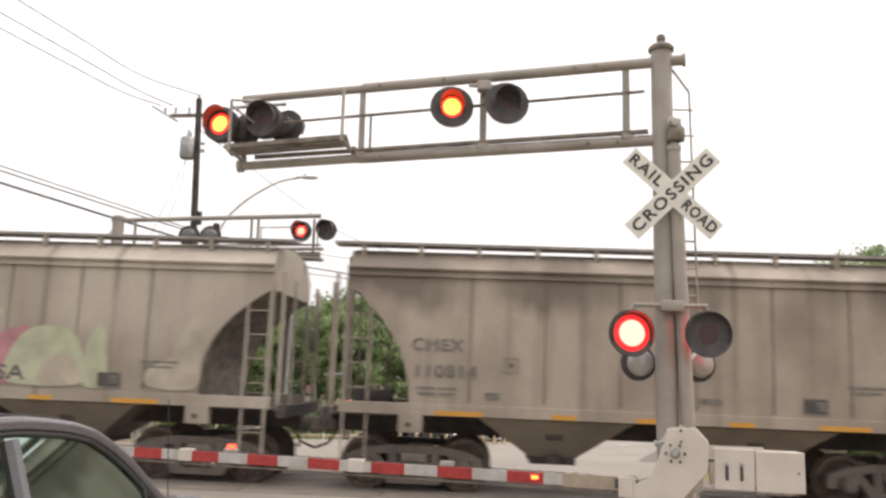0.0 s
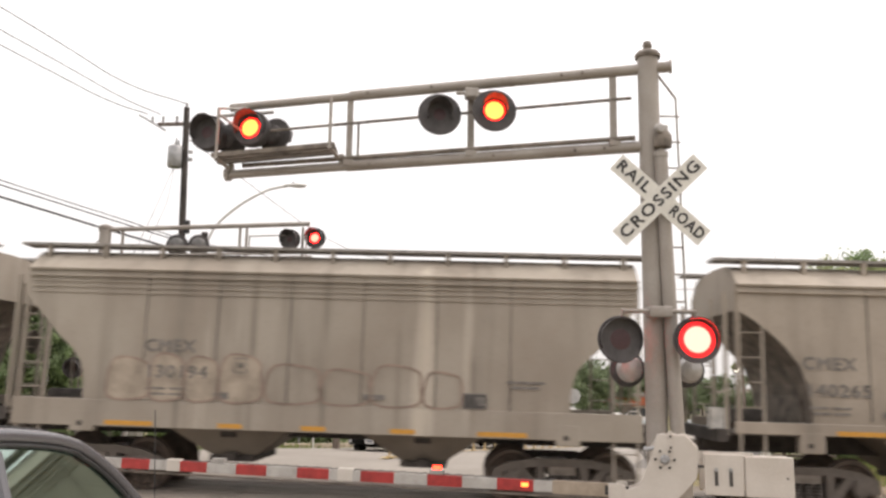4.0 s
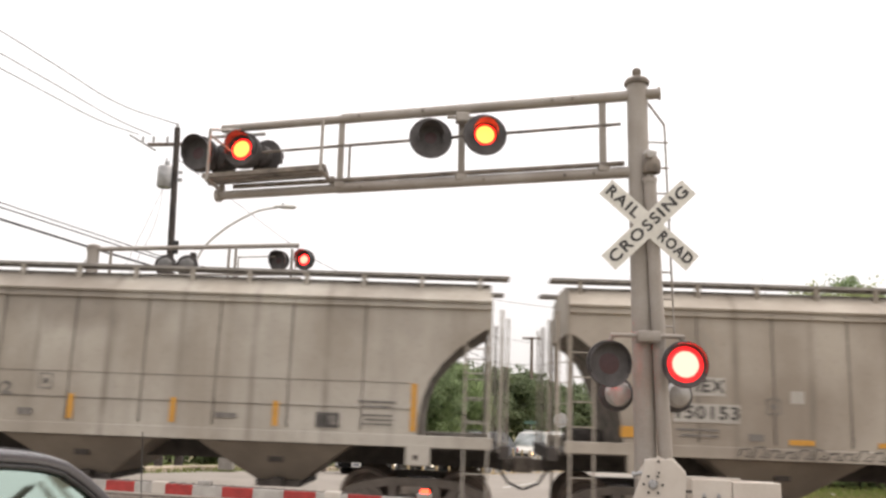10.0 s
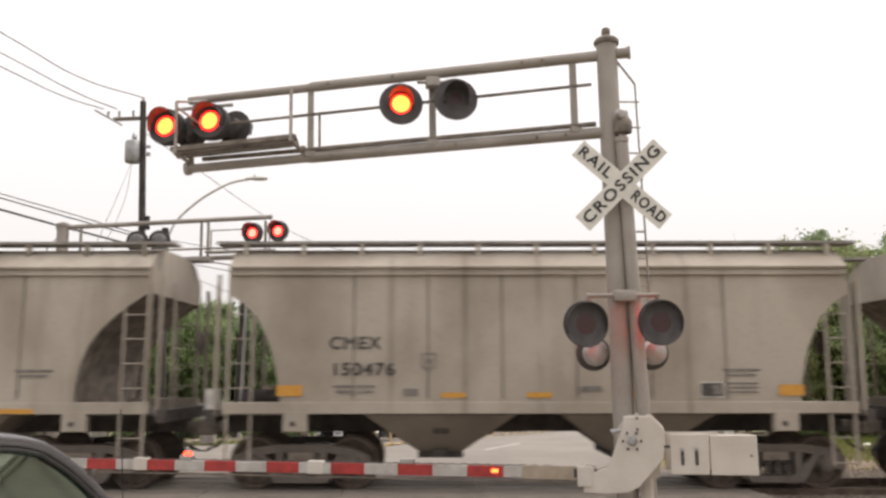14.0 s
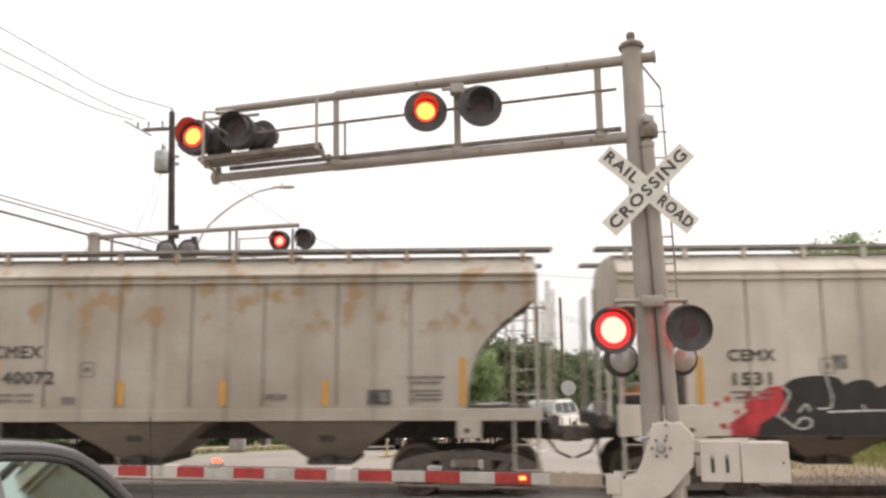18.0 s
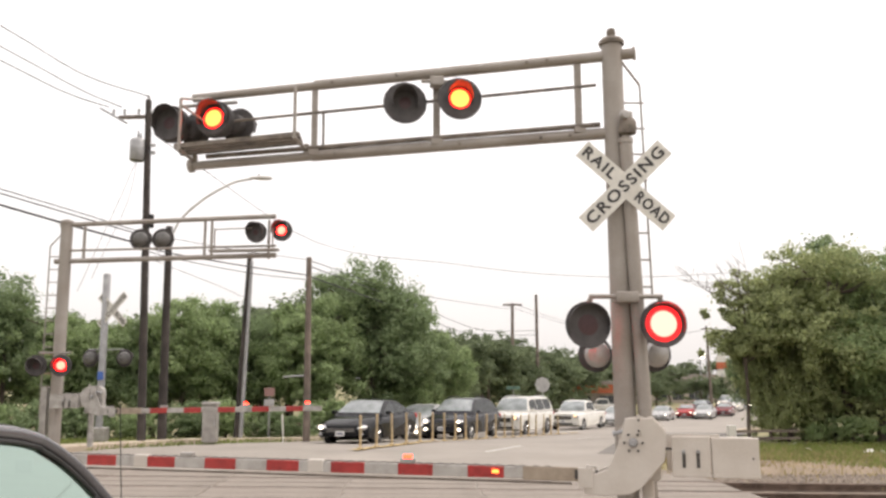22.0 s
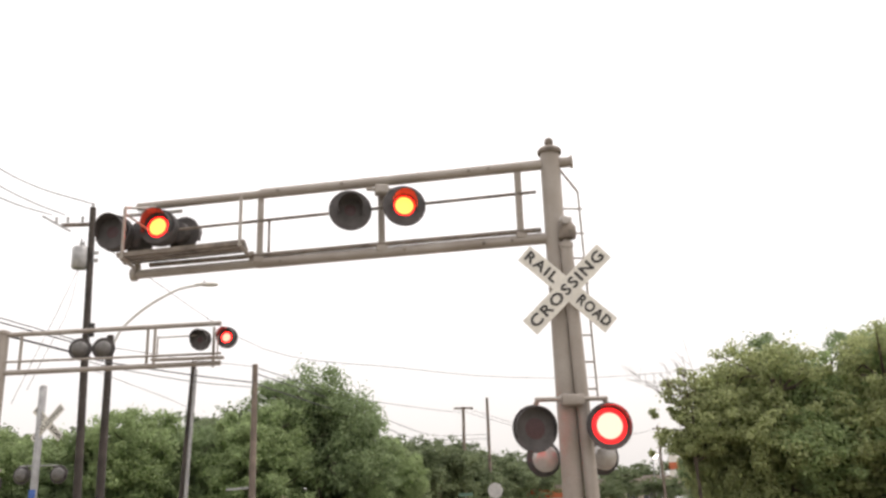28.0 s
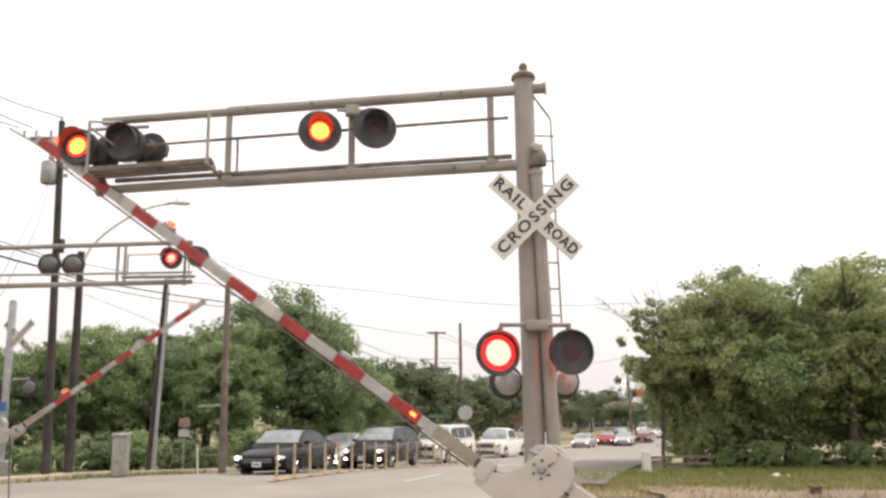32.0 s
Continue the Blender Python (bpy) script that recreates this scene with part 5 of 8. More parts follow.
# ---- graffiti on the cars ----
BY_INDEX = {i: c for c, i in CARS}
g_violet = mat("faded_blue_violet_spray", (0.16, 0.145, 0.19), 0.7, 0, 0.25, 2.0)
g_pink = mat("faded_pink_spray", (0.36, 0.165, 0.185), 0.7, 0, 0.25, 2.0)
g_green = mat("faded_green_spray", (0.36, 0.375, 0.265), 0.7, 0, 0.15, 2.0)
g_cream = mat("faded_cream_spray", (0.37, 0.33, 0.26), 0.7, 0, 0.15, 2.0)
g_black = mat("black_spray", (0.016, 0.015, 0.015), 0.6, 0, 0.3, 3.0)
g_red = mat("red_spray", (0.42, 0.03, 0.035), 0.6, 0, 0.25, 3.0)
g_ghost = mat("faded_orange_outline", (0.265, 0.195, 0.155), 0.75, 0, 0.2, 3.0)
g_ghost_fill = mat("faded_tan_fill", (0.33, 0.275, 0.215), 0.75, 0, 0.2, 3.0)


def stroke(car, name, pts, w, material, lift=0.003, closed=False):
    """A painted line of even width on the side of a car, one flat ribbon."""
    bm = B()
    ps = [Vector(p) for p in (blob(pts, 5) if closed else pts)]
    n = len(ps)
    y = YF - 0.004 - lift
    pairs = []
    for k, p in enumerate(ps):
        a = ps[(k - 1) % n] if closed or k else p
        b = ps[(k + 1) % n] if closed or k < n - 1 else p
        d = (b - a).normalized()
        e = d * (0.3 * w if not closed and k == n - 1 else (-0.3 * w if not closed and k == 0 else 0))
        nr = Vector((-d.y, d.x)) * w / 2
        pairs.append((bm.verts.new((p.x + e.x + nr.x, y, p.y + e.y + nr.y)), bm.verts.new((p.x + e.x - nr.x, y, p.y + e.y - nr.y))))
    for k in range(n if closed else n - 1):
        p, q = pairs[k], pairs[(k + 1) % n]
        bm.faces.new((p[0], q[0], q[1], p[1]))
    return part(name, bm, material, car)


# the winged piece: violet wing edge, pink feathers and body, pale green end
c = BY_INDEX[0]
spray(c, "graffiti_patch", [(-3.85, 3.30), (-3.55, 3.0), (-3.2, 2.75), (-2.6, 2.75), (-2.0, 2.35), (-1.75, 1.9), (-1.8, 1.47), (-3.0, 1.45), (-3.9, 1.47), (-3.7, 1.9), (-3.8, 2.6)], g_pink, "dusty pink sprayed wing")
spray(c, "graffiti_patch", [(-3.72, 3.40), (-3.3, 3.27), (-2.6, 2.97), (-1.9, 2.62), (-1.30, 2.33), (-1.52, 1.95), (-1.68, 1.58), (-1.86, 2.0), (-2.2, 2.28), (-2.62, 2.40), (-2.8, 2.70), (-3.25, 2.78), (-3.55, 3.02)], g_violet, "dark violet sprayed wing edge", 0.002)
spray(c, "graffiti_patch", [(-1.55, 1.47), (-1.45, 2.1), (-1.1, 2.35), (-0.5, 2.38), (-0.1, 2.2), (0.0, 1.9), (0.25, 2.2), (0.7, 2.5), (1.2, 2.6), (1.0, 2.1), (0.95, 1.47)], g_pink, "dusty pink sprayed body", 0.001)
spray(c, "graffiti_patch", [(0.84, 1.5), (0.86, 2.1), (1.15, 2.5), (1.6, 2.64), (2.1, 2.52), (2.34, 2.15), (2.36, 1.5)], g_green, "pale green sprayed dome", 0.003)
spray(c, "graffiti_patch", [(1.50, 1.5), (1.58, 1.88), (1.85, 2.06), (2.2, 2.0), (2.36, 1.5)], g_cream, "cream arch inside the green dome", 0.005)
spray(c, "graffiti_patch", [(2.42, 1.5), (2.44, 2.3), (2.72, 2.72), (2.86, 2.1), (2.88, 1.5)], g_green, "pale green sprayed fin", 0.001)
spray(c, "graffiti_patch", [(-1.0, 2.42), (-0.5, 2.58), (0.2, 2.72), (0.5, 3.0), (0.62, 2.8), (0.3, 2.5), (0.05, 2.05), (-0.12, 2.2), (-0.4, 2.42)], g_green, "pale green sprayed streak", 0.002)
spray(c, "paint_patch", [(3.75, 1.5), (3.75, 1.85), (4.2, 2.1), (4.35, 2.6), (4.7, 2.95), (4.95, 2.75), (4.78, 2.2), (4.72, 1.5)], g_cream, "pale repainted cloud shape")
for pts_, w_ in (
    ([(-3.95, 2.68), (-3.7, 2.58), (-3.3, 2.62), (-2.75, 2.60)], 0.06),
    ([(-3.45, 2.15), (-3.2, 2.35), (-2.85, 2.43), (-2.45, 2.36), (-2.1, 2.1), (-1.8, 1.6)], 0.05),
    ([(-3.75, 1.78), (-3.4, 1.95), (-3.0, 2.05), (-2.5, 2.05), (-2.05, 1.98)], 0.055),
    ([(-2.75, 2.02), (-2.8, 1.75), (-2.78, 1.5)], 0.09),
    ([(-3.8, 3.2), (-3.85, 2.7), (-3.7, 2.2), (-3.85, 1.75), (-3.95, 1.5)], 0.07),
):
    stroke(c, "graffiti_line", spline(pts_, 4), w_, g_violet, 0.006)
g_ink = mat("thin_dark_spray", (0.115, 0.085, 0.10), 0.7, 0, 0.3, 4.0)
lettering("graffiti_tag", "FLYANDSOIR", 0.42, g_ink, c, pose(-1.47, YF - 0.012, 1.68), 2.4, 0.004, "thin sprayed writing")
lettering("graffiti_tag", "FESA", 0.42, g_ink, c, pose(0.64, YF - 0.012, 1.66), 1.1, 0.004, "thin sprayed writing")

# black and red piece along the white car
c = BY_INDEX[10]


def low(pts):
    return [(-3.06 + (x + 2.85) * 0.93, max(0.84, 0.84 + (z - 1.3) * 1.063)) for x, z in pts]


def star(x, z, r):
    """A small painted star, a little irregular."""
    pts = []
    for j in range(10):
        a = math.radians(90 + 36 * j + 9 * x)
        q = r * (1.0 if j % 2 == 0 else 0.52)
        pts.append((x + q * math.cos(a), z + q * math.sin(a)))
    return pts


spray(c, "graffiti_patch", low([(-3.95, 1.30), (-3.92, 1.55), (-3.62, 1.72), (-3.5, 1.95), (-3.15, 2.16), (-2.8, 2.2), (-2.4, 2.1), (-2.2, 1.3)]), g_red, "bright red sprayed backing", smooth=False)
spray(c, "graffiti_patch", low([(0.3, 1.30), (0.4, 1.85), (0.95, 1.92), (1.3, 1.84), (1.78, 1.84), (1.86, 1.62), (1.80, 1.30)]), g_red, "bright red sprayed backing", smooth=False)
LETTERS = (
    [(-3.0, 1.42), (-2.75, 1.62), (-2.85, 2.10), (-2.55, 2.32), (-1.85, 2.36), (-1.58, 2.2), (-1.55, 1.85), (-1.70, 1.45)],
    [(-1.70, 1.45), (-1.62, 2.10), (-1.38, 2.27), (-1.02, 2.26), (-0.85, 2.0), (-0.85, 1.45)],
    [(-0.98, 1.45), (-1.0, 2.05), (-0.72, 2.20), (-0.35, 2.38), (-0.12, 2.30), (-0.08, 1.45)],
    [(-0.15, 1.32), (-0.25, 1.75), (-0.18, 2.15), (0.12, 2.36), (0.42, 2.28), (0.62, 1.98), (0.56, 1.6), (0.38, 1.32)],
)
spray(c, "graffiti_letter", low([(-3.42, 1.30), (-3.36, 1.50), (-2.9, 1.74), (-1.2, 1.78), (0.2, 1.74), (0.32, 1.30)]), g_black, "long black sprayed base line", 0.002, smooth=False)
for pts_ in ([(0.70, 1.84), (0.66, 2.24), (0.98, 2.24), (1.04, 1.86)], [(1.08, 1.94), (1.14, 2.42), (1.62, 2.40), (1.40, 1.90)]):
    spray(c, "graffiti_letter", low(pts_), g_black, "slanted black sprayed stroke", 0.004, smooth=False)
stroke(c, "graffiti_line", low([(-0.62, 1.74), (-0.66, 1.5), (-0.55, 1.32)]), 0.09, g_red, 0.008)
for k, pts_ in enumerate(LETTERS):
    spray(c, "graffiti_letter", low(pts_), g_black, "rounded black sprayed letter shape", 0.003 + 0.0008 * k)
rng_g = random.Random(4)
for k in range(22):
    left_ = k % 2 == 0
    x, z = (rng_g.uniform(-4.25, -3.5) if left_ else rng_g.uniform(1.55, 2.35)), rng_g.uniform(1.4, 2.15)
    r_ = rng_g.uniform(0.05, 0.115)
    spray(c, "graffiti_spot", low(star(x, z, r_)), g_red, "", 0.001, smooth=False)
for pts_ in ([(-3.0, 1.62), (-2.72, 2.02), (-2.86, 2.18)], [(-1.95, 2.36), (-1.86, 2.02), (-1.9, 1.8), (-2.15, 1.78)], [(-2.9, 1.62), (-2.62, 1.44), (-2.38, 1.44), (-2.3, 1.56), (-2.48, 1.62), (-2.62, 1.5)], [(-1.95, 1.72), (-1.2, 1.74), (-0.3, 1.74)], [(-2.55, 1.72), (-2.4, 1.86), (-2.32, 1.74)], [(-1.25, 1.84), (-1.18, 1.74)], [(-0.6, 1.82), (-0.5, 1.74)]):
    stroke(c, "graffiti_line", low(spline(pts_, 3)), 0.032, mark_white, 0.010)
rust_spot = mat("rust_stain", (0.22, 0.15, 0.09), 0.8)
for x, z in ((0.42, 2.88), (0.72, 2.93), (0.72, 3.06), (0.74, 2.78), (1.02, 2.90)):
    spray(c, "rust_spot", star(x, z, 0.05), rust_spot, "", 0.001)
plate(c, "notice_plate", -1.93, 2.24, 0.27, 0.27, mark_grey)
# the same car's large owner's mark, as plain shapes
for k, x in enumerate((4.45, 4.92, 5.38, 5.82)):
    w = 0.40
    spray(c, "owner_mark", [(x - w / 2, 3.12), (x - w / 2, 3.62), (x + w / 2, 3.62), (x + w / 2, 3.48), (x - w / 6, 3.48), (x - w / 6, 3.26), (x + w / 2, 3.26), (x + w / 2, 3.12)], mark_grey, "large grey block mark", 0.001, smooth=False)

# faded outlines low on the streaked car
c = BY_INDEX[2]
for k, (x0, x1, h) in enumerate(((-4.3, -3.5, 0.72), (-3.45, -2.8, 0.8), (-2.75, -2.1, 0.76), (-2.05, -1.25, 0.82), (-1.1, -0.1, 0.66), (0.0, 0.9, 0.6), (1.0, 1.9, 0.7), (2.0, 2.7, 0.6))):
    pts = [(x0, 1.5), (x0 + 0.08, 1.5 + h), (x1 - 0.1, 1.5 + h * 0.95), (x1, 1.9), (x1 - 0.05, 1.5)]
    if k < 4:
        spray(c, "faded_letter", pts, g_ghost_fill, "faded tan sprayed letter shape", 0.0)
    stroke(c, "faded_outline", pts, 0.045, g_ghost, 0.002, True)
patch_grey = mat("repainted_grey_patch", (0.40, 0.375, 0.335), 0.7, 0, 0.1, 3.0)
# scrawl along the sill of the clean car
c = BY_INDEX[5]
x = -2.9
for k in range(11):
    h = 0.10 + 0.04 * math.sin(k * 1.7)
    stroke(c, "sill_scrawl", [(x, 1.22), (x + 0.05, 1.24 + h), (x + 0.2, 1.25 + h), (x + 0.23, 1.27), (x + 0.1, 1.21), (x + 0.28, 1.20)], 0.028, mark_black, -0.009 + 0.008)
    x += 0.28
plate(c, "stencil_patch", -3.66, 2.50, 1.06, 0.36, patch_grey, "pale repainted patch behind the marks", YF)
plate(c, "stencil_patch", -3.50, 1.99, 1.28, 0.36, patch_grey, "pale repainted patch behind the marks", YF)
plate(c, "notice_plate", 1.65, 1.80, 0.34, 0.16, mark_white)
plate(c, "notice_plate", -1.75, 2.35, 0.26, 0.24, patch_grey)

# the bodies, with all that is painted on them, stand above their trucks
SEAT = Matrix.Translation((0, 0, BODY_UP)) @ Matrix.Diagonal((BODY, 1.0, BODY, 1.0))
for car, idx in CARS:
    for ob in car.children:
        if not ob.name.startswith("truck"):
            ob.matrix_basis = SEAT @ ob.matrix_basis

# ---- poles, wires and street furniture ----


pale_galv = mat("pale_galvanised_arm", (0.60, 0.59, 0.57), 0.5, 0.1, 0.1, 6.0)
trim_grey = mat("dark_sensor_cap", (0.06, 0.06, 0.06), 0.7)


def utility_pole(x, y, z_top, lean, material, label, radius=0.15, name="utility_pole"):
    z0 = drop(y, x) - 0.05
    p = thing(name, pose(x, y, z0), label, "utility pole")
    bm = B()
    rod(bm, (0, 0, 0), (lean, 0, z_top - z0), radius, radius * 0.72, seg=14)
    part("pole", bm, material, p, smooth=True)
    return p, z0


def insulators(p, pts):
    for q in pts:
        bm = B()
        lathe(bm, [(0.02, 0), (0.05, 0.05), (0.03, 0.10), (0.055, 0.14), (0.03, 0.20), (0.0001, 0.21)], 8)
        part("insulator", bm, galv, p, at=pose(*q))


p, z0 = utility_pole(-7.23, 26.0, 10.6, -0.27, wood_pole, "dark creosoted utility pole with a transformer and crossarm", 0.13)
bm = B()
box(bm, -1.25, 0.15, -0.05, 0.05, 10.05 - z0, 10.15 - z0)
part("crossarm", bm, wood_grey, p, at=pose(0, 0.1, 0, 0, 0, -8))
bm = B()
rod(bm, (-1.75, 0, 10.32 - z0), (-0.9, 0.05, 9.84 - z0), 0.03, seg=6)
part("insulator_arm", bm, galv, p)
insulators(p, [(-1.40, 0.25, 10.16 - z0), (-1.05, 0.2, 10.16 - z0), (-0.6, 0.15, 10.16 - z0), (-0.27, 0, 10.55 - z0)])
bm = B()
lathe(bm, [(0.0001, 0), (0.2, 0.0), (0.23, 0.04), (0.23, 0.62), (0.2, 0.68), (0.08, 0.72), (0.0001, 0.73)], 18)
part("transformer", bm, galv, p, "grey cylindrical transformer", pose(-0.52, -0.05, 8.62 - z0), smooth=True)
bm = B()
box(bm, -0.4, 0.0, -0.05, 0.05, 8.85 - z0, 8.95 - z0)
box(bm, -0.4, 0.0, -0.05, 0.05, 9.1 - z0, 9.18 - z0)
part("transformer_bracket", bm, galv, p)
for dz in (9.33, 9.25):
    bm = B()
    lathe(bm, [(0.03, 0), (0.05, 0.06), (0.03, 0.12), (0.02, 0.22), (0.0001, 0.23)], 8)
    part("bushing", bm, galv, p, at=pose(-0.45 - (dz - 9.25), 0, dz + 0.05 - z0))
bm = B()
rod(bm, (0.03, -0.2, 6.9 - z0), (0.03, -0.2, 6.5 - z0), 0.09, seg=10)
part("splice_case", bm, rubber, p)

p, z0 = utility_pole(-6.90, 27.0, 6.75, -0.05, wood_pole, "dark stout pole that carries a street light", 0.145)
bm = B()
tube_along(bm, spline([(0, 0, 6.35 - z0), (0.31, 0, 7.0 - z0), (1.05, -0.2, 7.62 - z0), (1.88, -0.4, 8.06 - z0), (2.3, -0.46, 8.18 - z0), (2.6, -0.5, 8.22 - z0)], 5), 0.042, 8)
part("light_arm", bm, pale_galv, p, "curved galvanised light arm", smooth=True)
bm = B()
lathe(bm, [(0.0001, -0.35), (0.05, -0.33), (0.09, -0.2), (0.13, 0.0), (0.14, 0.2), (0.10, 0.34), (0.0001, 0.4)], 14)
bm.transform(Matrix.Diagonal((0.55, 1.0, 1.0, 1)) @ Matrix.Identity(4))
part("light_head", bm, pale_galv, p, "cobra-head street light", pose(2.85, -0.52, 8.25 - z0, 0, 90, 0), smooth=True)
bm = B()
lathe(bm, [(0.03, 0.0), (0.03, 0.06), (0.0001, 0.07)], 10)
part("light_sensor", bm, trim_grey, p, at=pose(2.8, -0.52, 8.30 - z0), smooth=True)

utility_pole(-5.15, 30.0, 6.35, 0.28, wood_pole, "slim dark pole with a grey conduit beside it", 0.12)
p, z0 = utility_pole(-4.95, 29.6, 6.0, 0.22, galv, "grey metal conduit pole", 0.07)
p, z0 = utility_pole(-2.77, 30.0, 6.2, -0.02, wood_grey, "brown weathered utility pole with a side bracket", 0.13)
bm = B()
rod(bm, (0, 0, 2.05 - z0), (-0.85, -0.1, 2.0 - z0), 0.03, seg=6)
part("side_bracket", bm, galv, p)
p, z0 = utility_pole(10.3, 70.0, 8.1, 0.15, wood_grey, "distant weathered utility pole with a crossarm", 0.17)
bm = B()
box(bm, -0.65, 0.95, -0.05, 0.05, 7.9 - z0, 8.05 - z0)
part("crossarm", bm, wood_grey, p)
utility_pole(13.36, 75.0, 9.3, 0.0, wood_grey, "distant plain brown pole", 0.17)
utility_pole(5.9, 72.0, 4.1, 0.0, wood_grey, "distant low pole before the trees", 0.13)
p, z0 = utility_pole(42.6, 110.0, 8.6, -0.2, wood_grey, "far utility pole beyond the junction", 0.19)
bm = B()
box(bm, -0.9, 0.9, -0.05, 0.05, 8.1 - z0, 8.28 - z0)
box(bm, -0.7, 0.7, -0.05, 0.05, 7.2 - z0, 7.35 - z0)
part("crossarm", bm, wood_grey, p)


def wire(a, b, sag, r=0.012, material=None, name="overhead_wire", label="thin black overhead wire between poles"):
    bm = B()
    pts = []
    a, b = Vector(a), Vector(b)
    for i in range(15):
        t = i / 14
        q = a.lerp(b, t)
        q.z -= sag * 4 * t * (1 - t)
        pts.append(q)
    tube_along(bm, pts, r, 5)
    return tagged(part(name, bm, material or wire_mat), label, "wire", "overhead wires")


wire_mat = mat("wire_black", (0.035, 0.035, 0.038), 0.6, 0, 0.1, 2.0)
wire_pale = mat("bare_wire", (0.16, 0.16, 0.17), 0.5, 0.2, 0.1, 2.0)


def run(pts, r, material=None, label="thin black overhead wire between poles"):
    """A wire through a few points."""
    bm = B()
    tube_along(bm, spline(pts, 6), r, 5)
    return tagged(part("overhead_wire", bm, material or wire_mat), label, "wire", "overhead wires")


# bare wires to the pole top
TOP = "bare overhead wire to the pole top"
run([(-19.2, 15.0, 15.4), (-11.22, 23, 11.95), (-9.22, 25, 11.06), (-7.5, 26, 10.72)], 0.019, wire_pale, TOP)
run([(-19.0, 15.0, 14.3), (-11.18, 23, 11.32), (-9.28, 25, 10.58), (-8.3, 26, 10.35)], 0.019, wire_pale, TOP)
run([(-18.8, 15.0, 13.6), (-11.15, 23, 10.90), (-9.6, 24.8, 10.4), (-8.7, 26, 10.35)], 0.019, wire_pale, TOP)
# thick cables to the dark poles
CABLE = "thick black cable to the dark pole"
run([(-15.0, 14.0, 7.70), (-10.41, 22, 6.95), (-8.98, 24.5, 6.73), (-7.36, 26, 6.34)], 0.016, label=CABLE)
run([(-15.0, 14.0, 7.55), (-10.40, 22, 6.83), (-7.98, 25.5, 6.40), (-7.30, 26, 6.25)], 0.020, label=CABLE)
run([(-15.0, 14.0, 7.25), (-10.38, 22, 6.52), (-9.09, 24.2, 6.31), (-7.34, 26, 5.97)], 0.033, label=CABLE)
run([(-7.34, 26, 5.97), (-6.9, 26.4, 5.84), (-4.8, 28.2, 5.66), (-2.78, 30, 5.56)], 0.022)
run([(-7.30, 26, 5.80), (-6.54, 27, 5.68), (-4.6, 28.6, 5.46), (-2.78, 30, 5.40)], 0.014)
run([(-7.36, 26, 6.34), (-5.0, 28.0, 6.16), (-2.89, 30, 6.13)], 0.010)
run([(-7.30, 26, 5.60), (-5.6, 28.4, 5.0), (-4.9, 29.8, 4.7)], 0.008)
for r, pts_ in ((0.020, [(-2.8, 30.0, 5.90), (1.40, 46.0, 5.94), (7.8, 70.0, 5.88), (13.36, 75.0, 6.1)]), (0.024, [(-2.8, 30.0, 5.54), (1.67, 46.0, 5.36), (6.9, 70.0, 5.58), (13.36, 75.0, 5.7)]), (0.016, [(-2.8, 30.0, 6.10), (1.4, 46.0, 6.5), (10.3, 70.0, 7.6)])):
    run(pts_, r)
for x1, z1_ in ((10.0, 7.9), (11.0, 7.9)):
    wire((x1, 70.0, z1_), (42.2, 110.0, 8.2), 1.6, 0.020, wire_pale)
wire((5.9, 72.0, 4.0), (13.36, 75.0, 4.6), 0.3, 0.012)
run([(-7.45, 26.0, 9.6), (-3.05, 36.0, 7.72), (2.78, 36.5, 6.88), (7.7, 37.0, 6.45), (13.5, 38.0, 6.55), (22.0, 39.0, 7.3)], 0.013, wire_pale, "thin wire slung across the road")
DROP = "slack service wire down from the transformer"
run([(-7.7, 26.0, 8.9), (-8.2, 26.1, 7.6), (-8.9, 26.2, 5.9), (-9.4, 26.2, 4.6)], 0.008, wire_pale, DROP)
run([(-7.75, 26.0, 8.8), (-8.0, 26.1, 7.4), (-8.6, 26.2, 6.0), (-9.0, 26.2, 5.0)], 0.008, wire_pale, DROP)

# signal cabinet
cab = thing("signal_cabinet", pose(-5.44, 27.0, 0.02), "pale grey metal signal cabinet on the verge", "cabinet")
bm = B()
box(bm, -0.21, 0.21, -0.25, 0.25, 0.0, 1.12, 0.02)
part("body", bm, alu_paint, cab)
bm = B()
box(bm, -0.24, 0.24, -0.29, 0.29, 1.12, 1.22, 0.03)
part("lid", bm, alu_paint, cab)
bm = B()
box(bm, -0.18, 0.18, -0.262, -0.248, 0.10, 1.05, 0.004)
door = part("door", bm, alu_paint, cab)
bm = B()
box(bm, 0.15, 0.18, -0.29, -0.26, 0.5, 0.64)
part("handle", bm, galv, door)


def sign_post(x, y, h, label, draw):
    s = thing("road_sign", pose(x, y, drop(y, x) - 0.05), label, "road sign")
    bm = B()
    rod(bm, (0, 0, 0), (0, 0, h), 0.03, seg=6)
    part("post", bm, galv, s)
    draw(s, h)


sign_red = mat("sign_back_red", (0.30, 0.17, 0.15), 0.5)
sign_grey = mat("sign_back_grey", (0.45, 0.44, 0.43), 0.5, 0.3)
sign_green = mat("street_sign_green", (0.10, 0.19, 0.15), 0.5)


def two_plates(s, h):
    for k, (w, hh, m_) in enumerate(((0.18, 0.30, sign_red), (0.18, 0.24, sign_grey))):
        bm = B()
        box(bm, -w, w, -0.04, -0.03, h - 0.34 * (k + 1), h - 0.34 * (k + 1) + hh)
        part("plate", bm, m_, s)


def octagon(s, h):
    bm = B()
    rod(bm, (0, -0.03, h), (0, -0.04, h), 0.55, seg=8)
    part("plate", bm, sign_grey, s, "grey back of an octagonal sign")


def street_name(s, h):
    bm = B()
    box(bm, -0.5, 0.5, -0.03, -0.01, h - 0.22, h)
    part("plate", bm, sign_green, s)


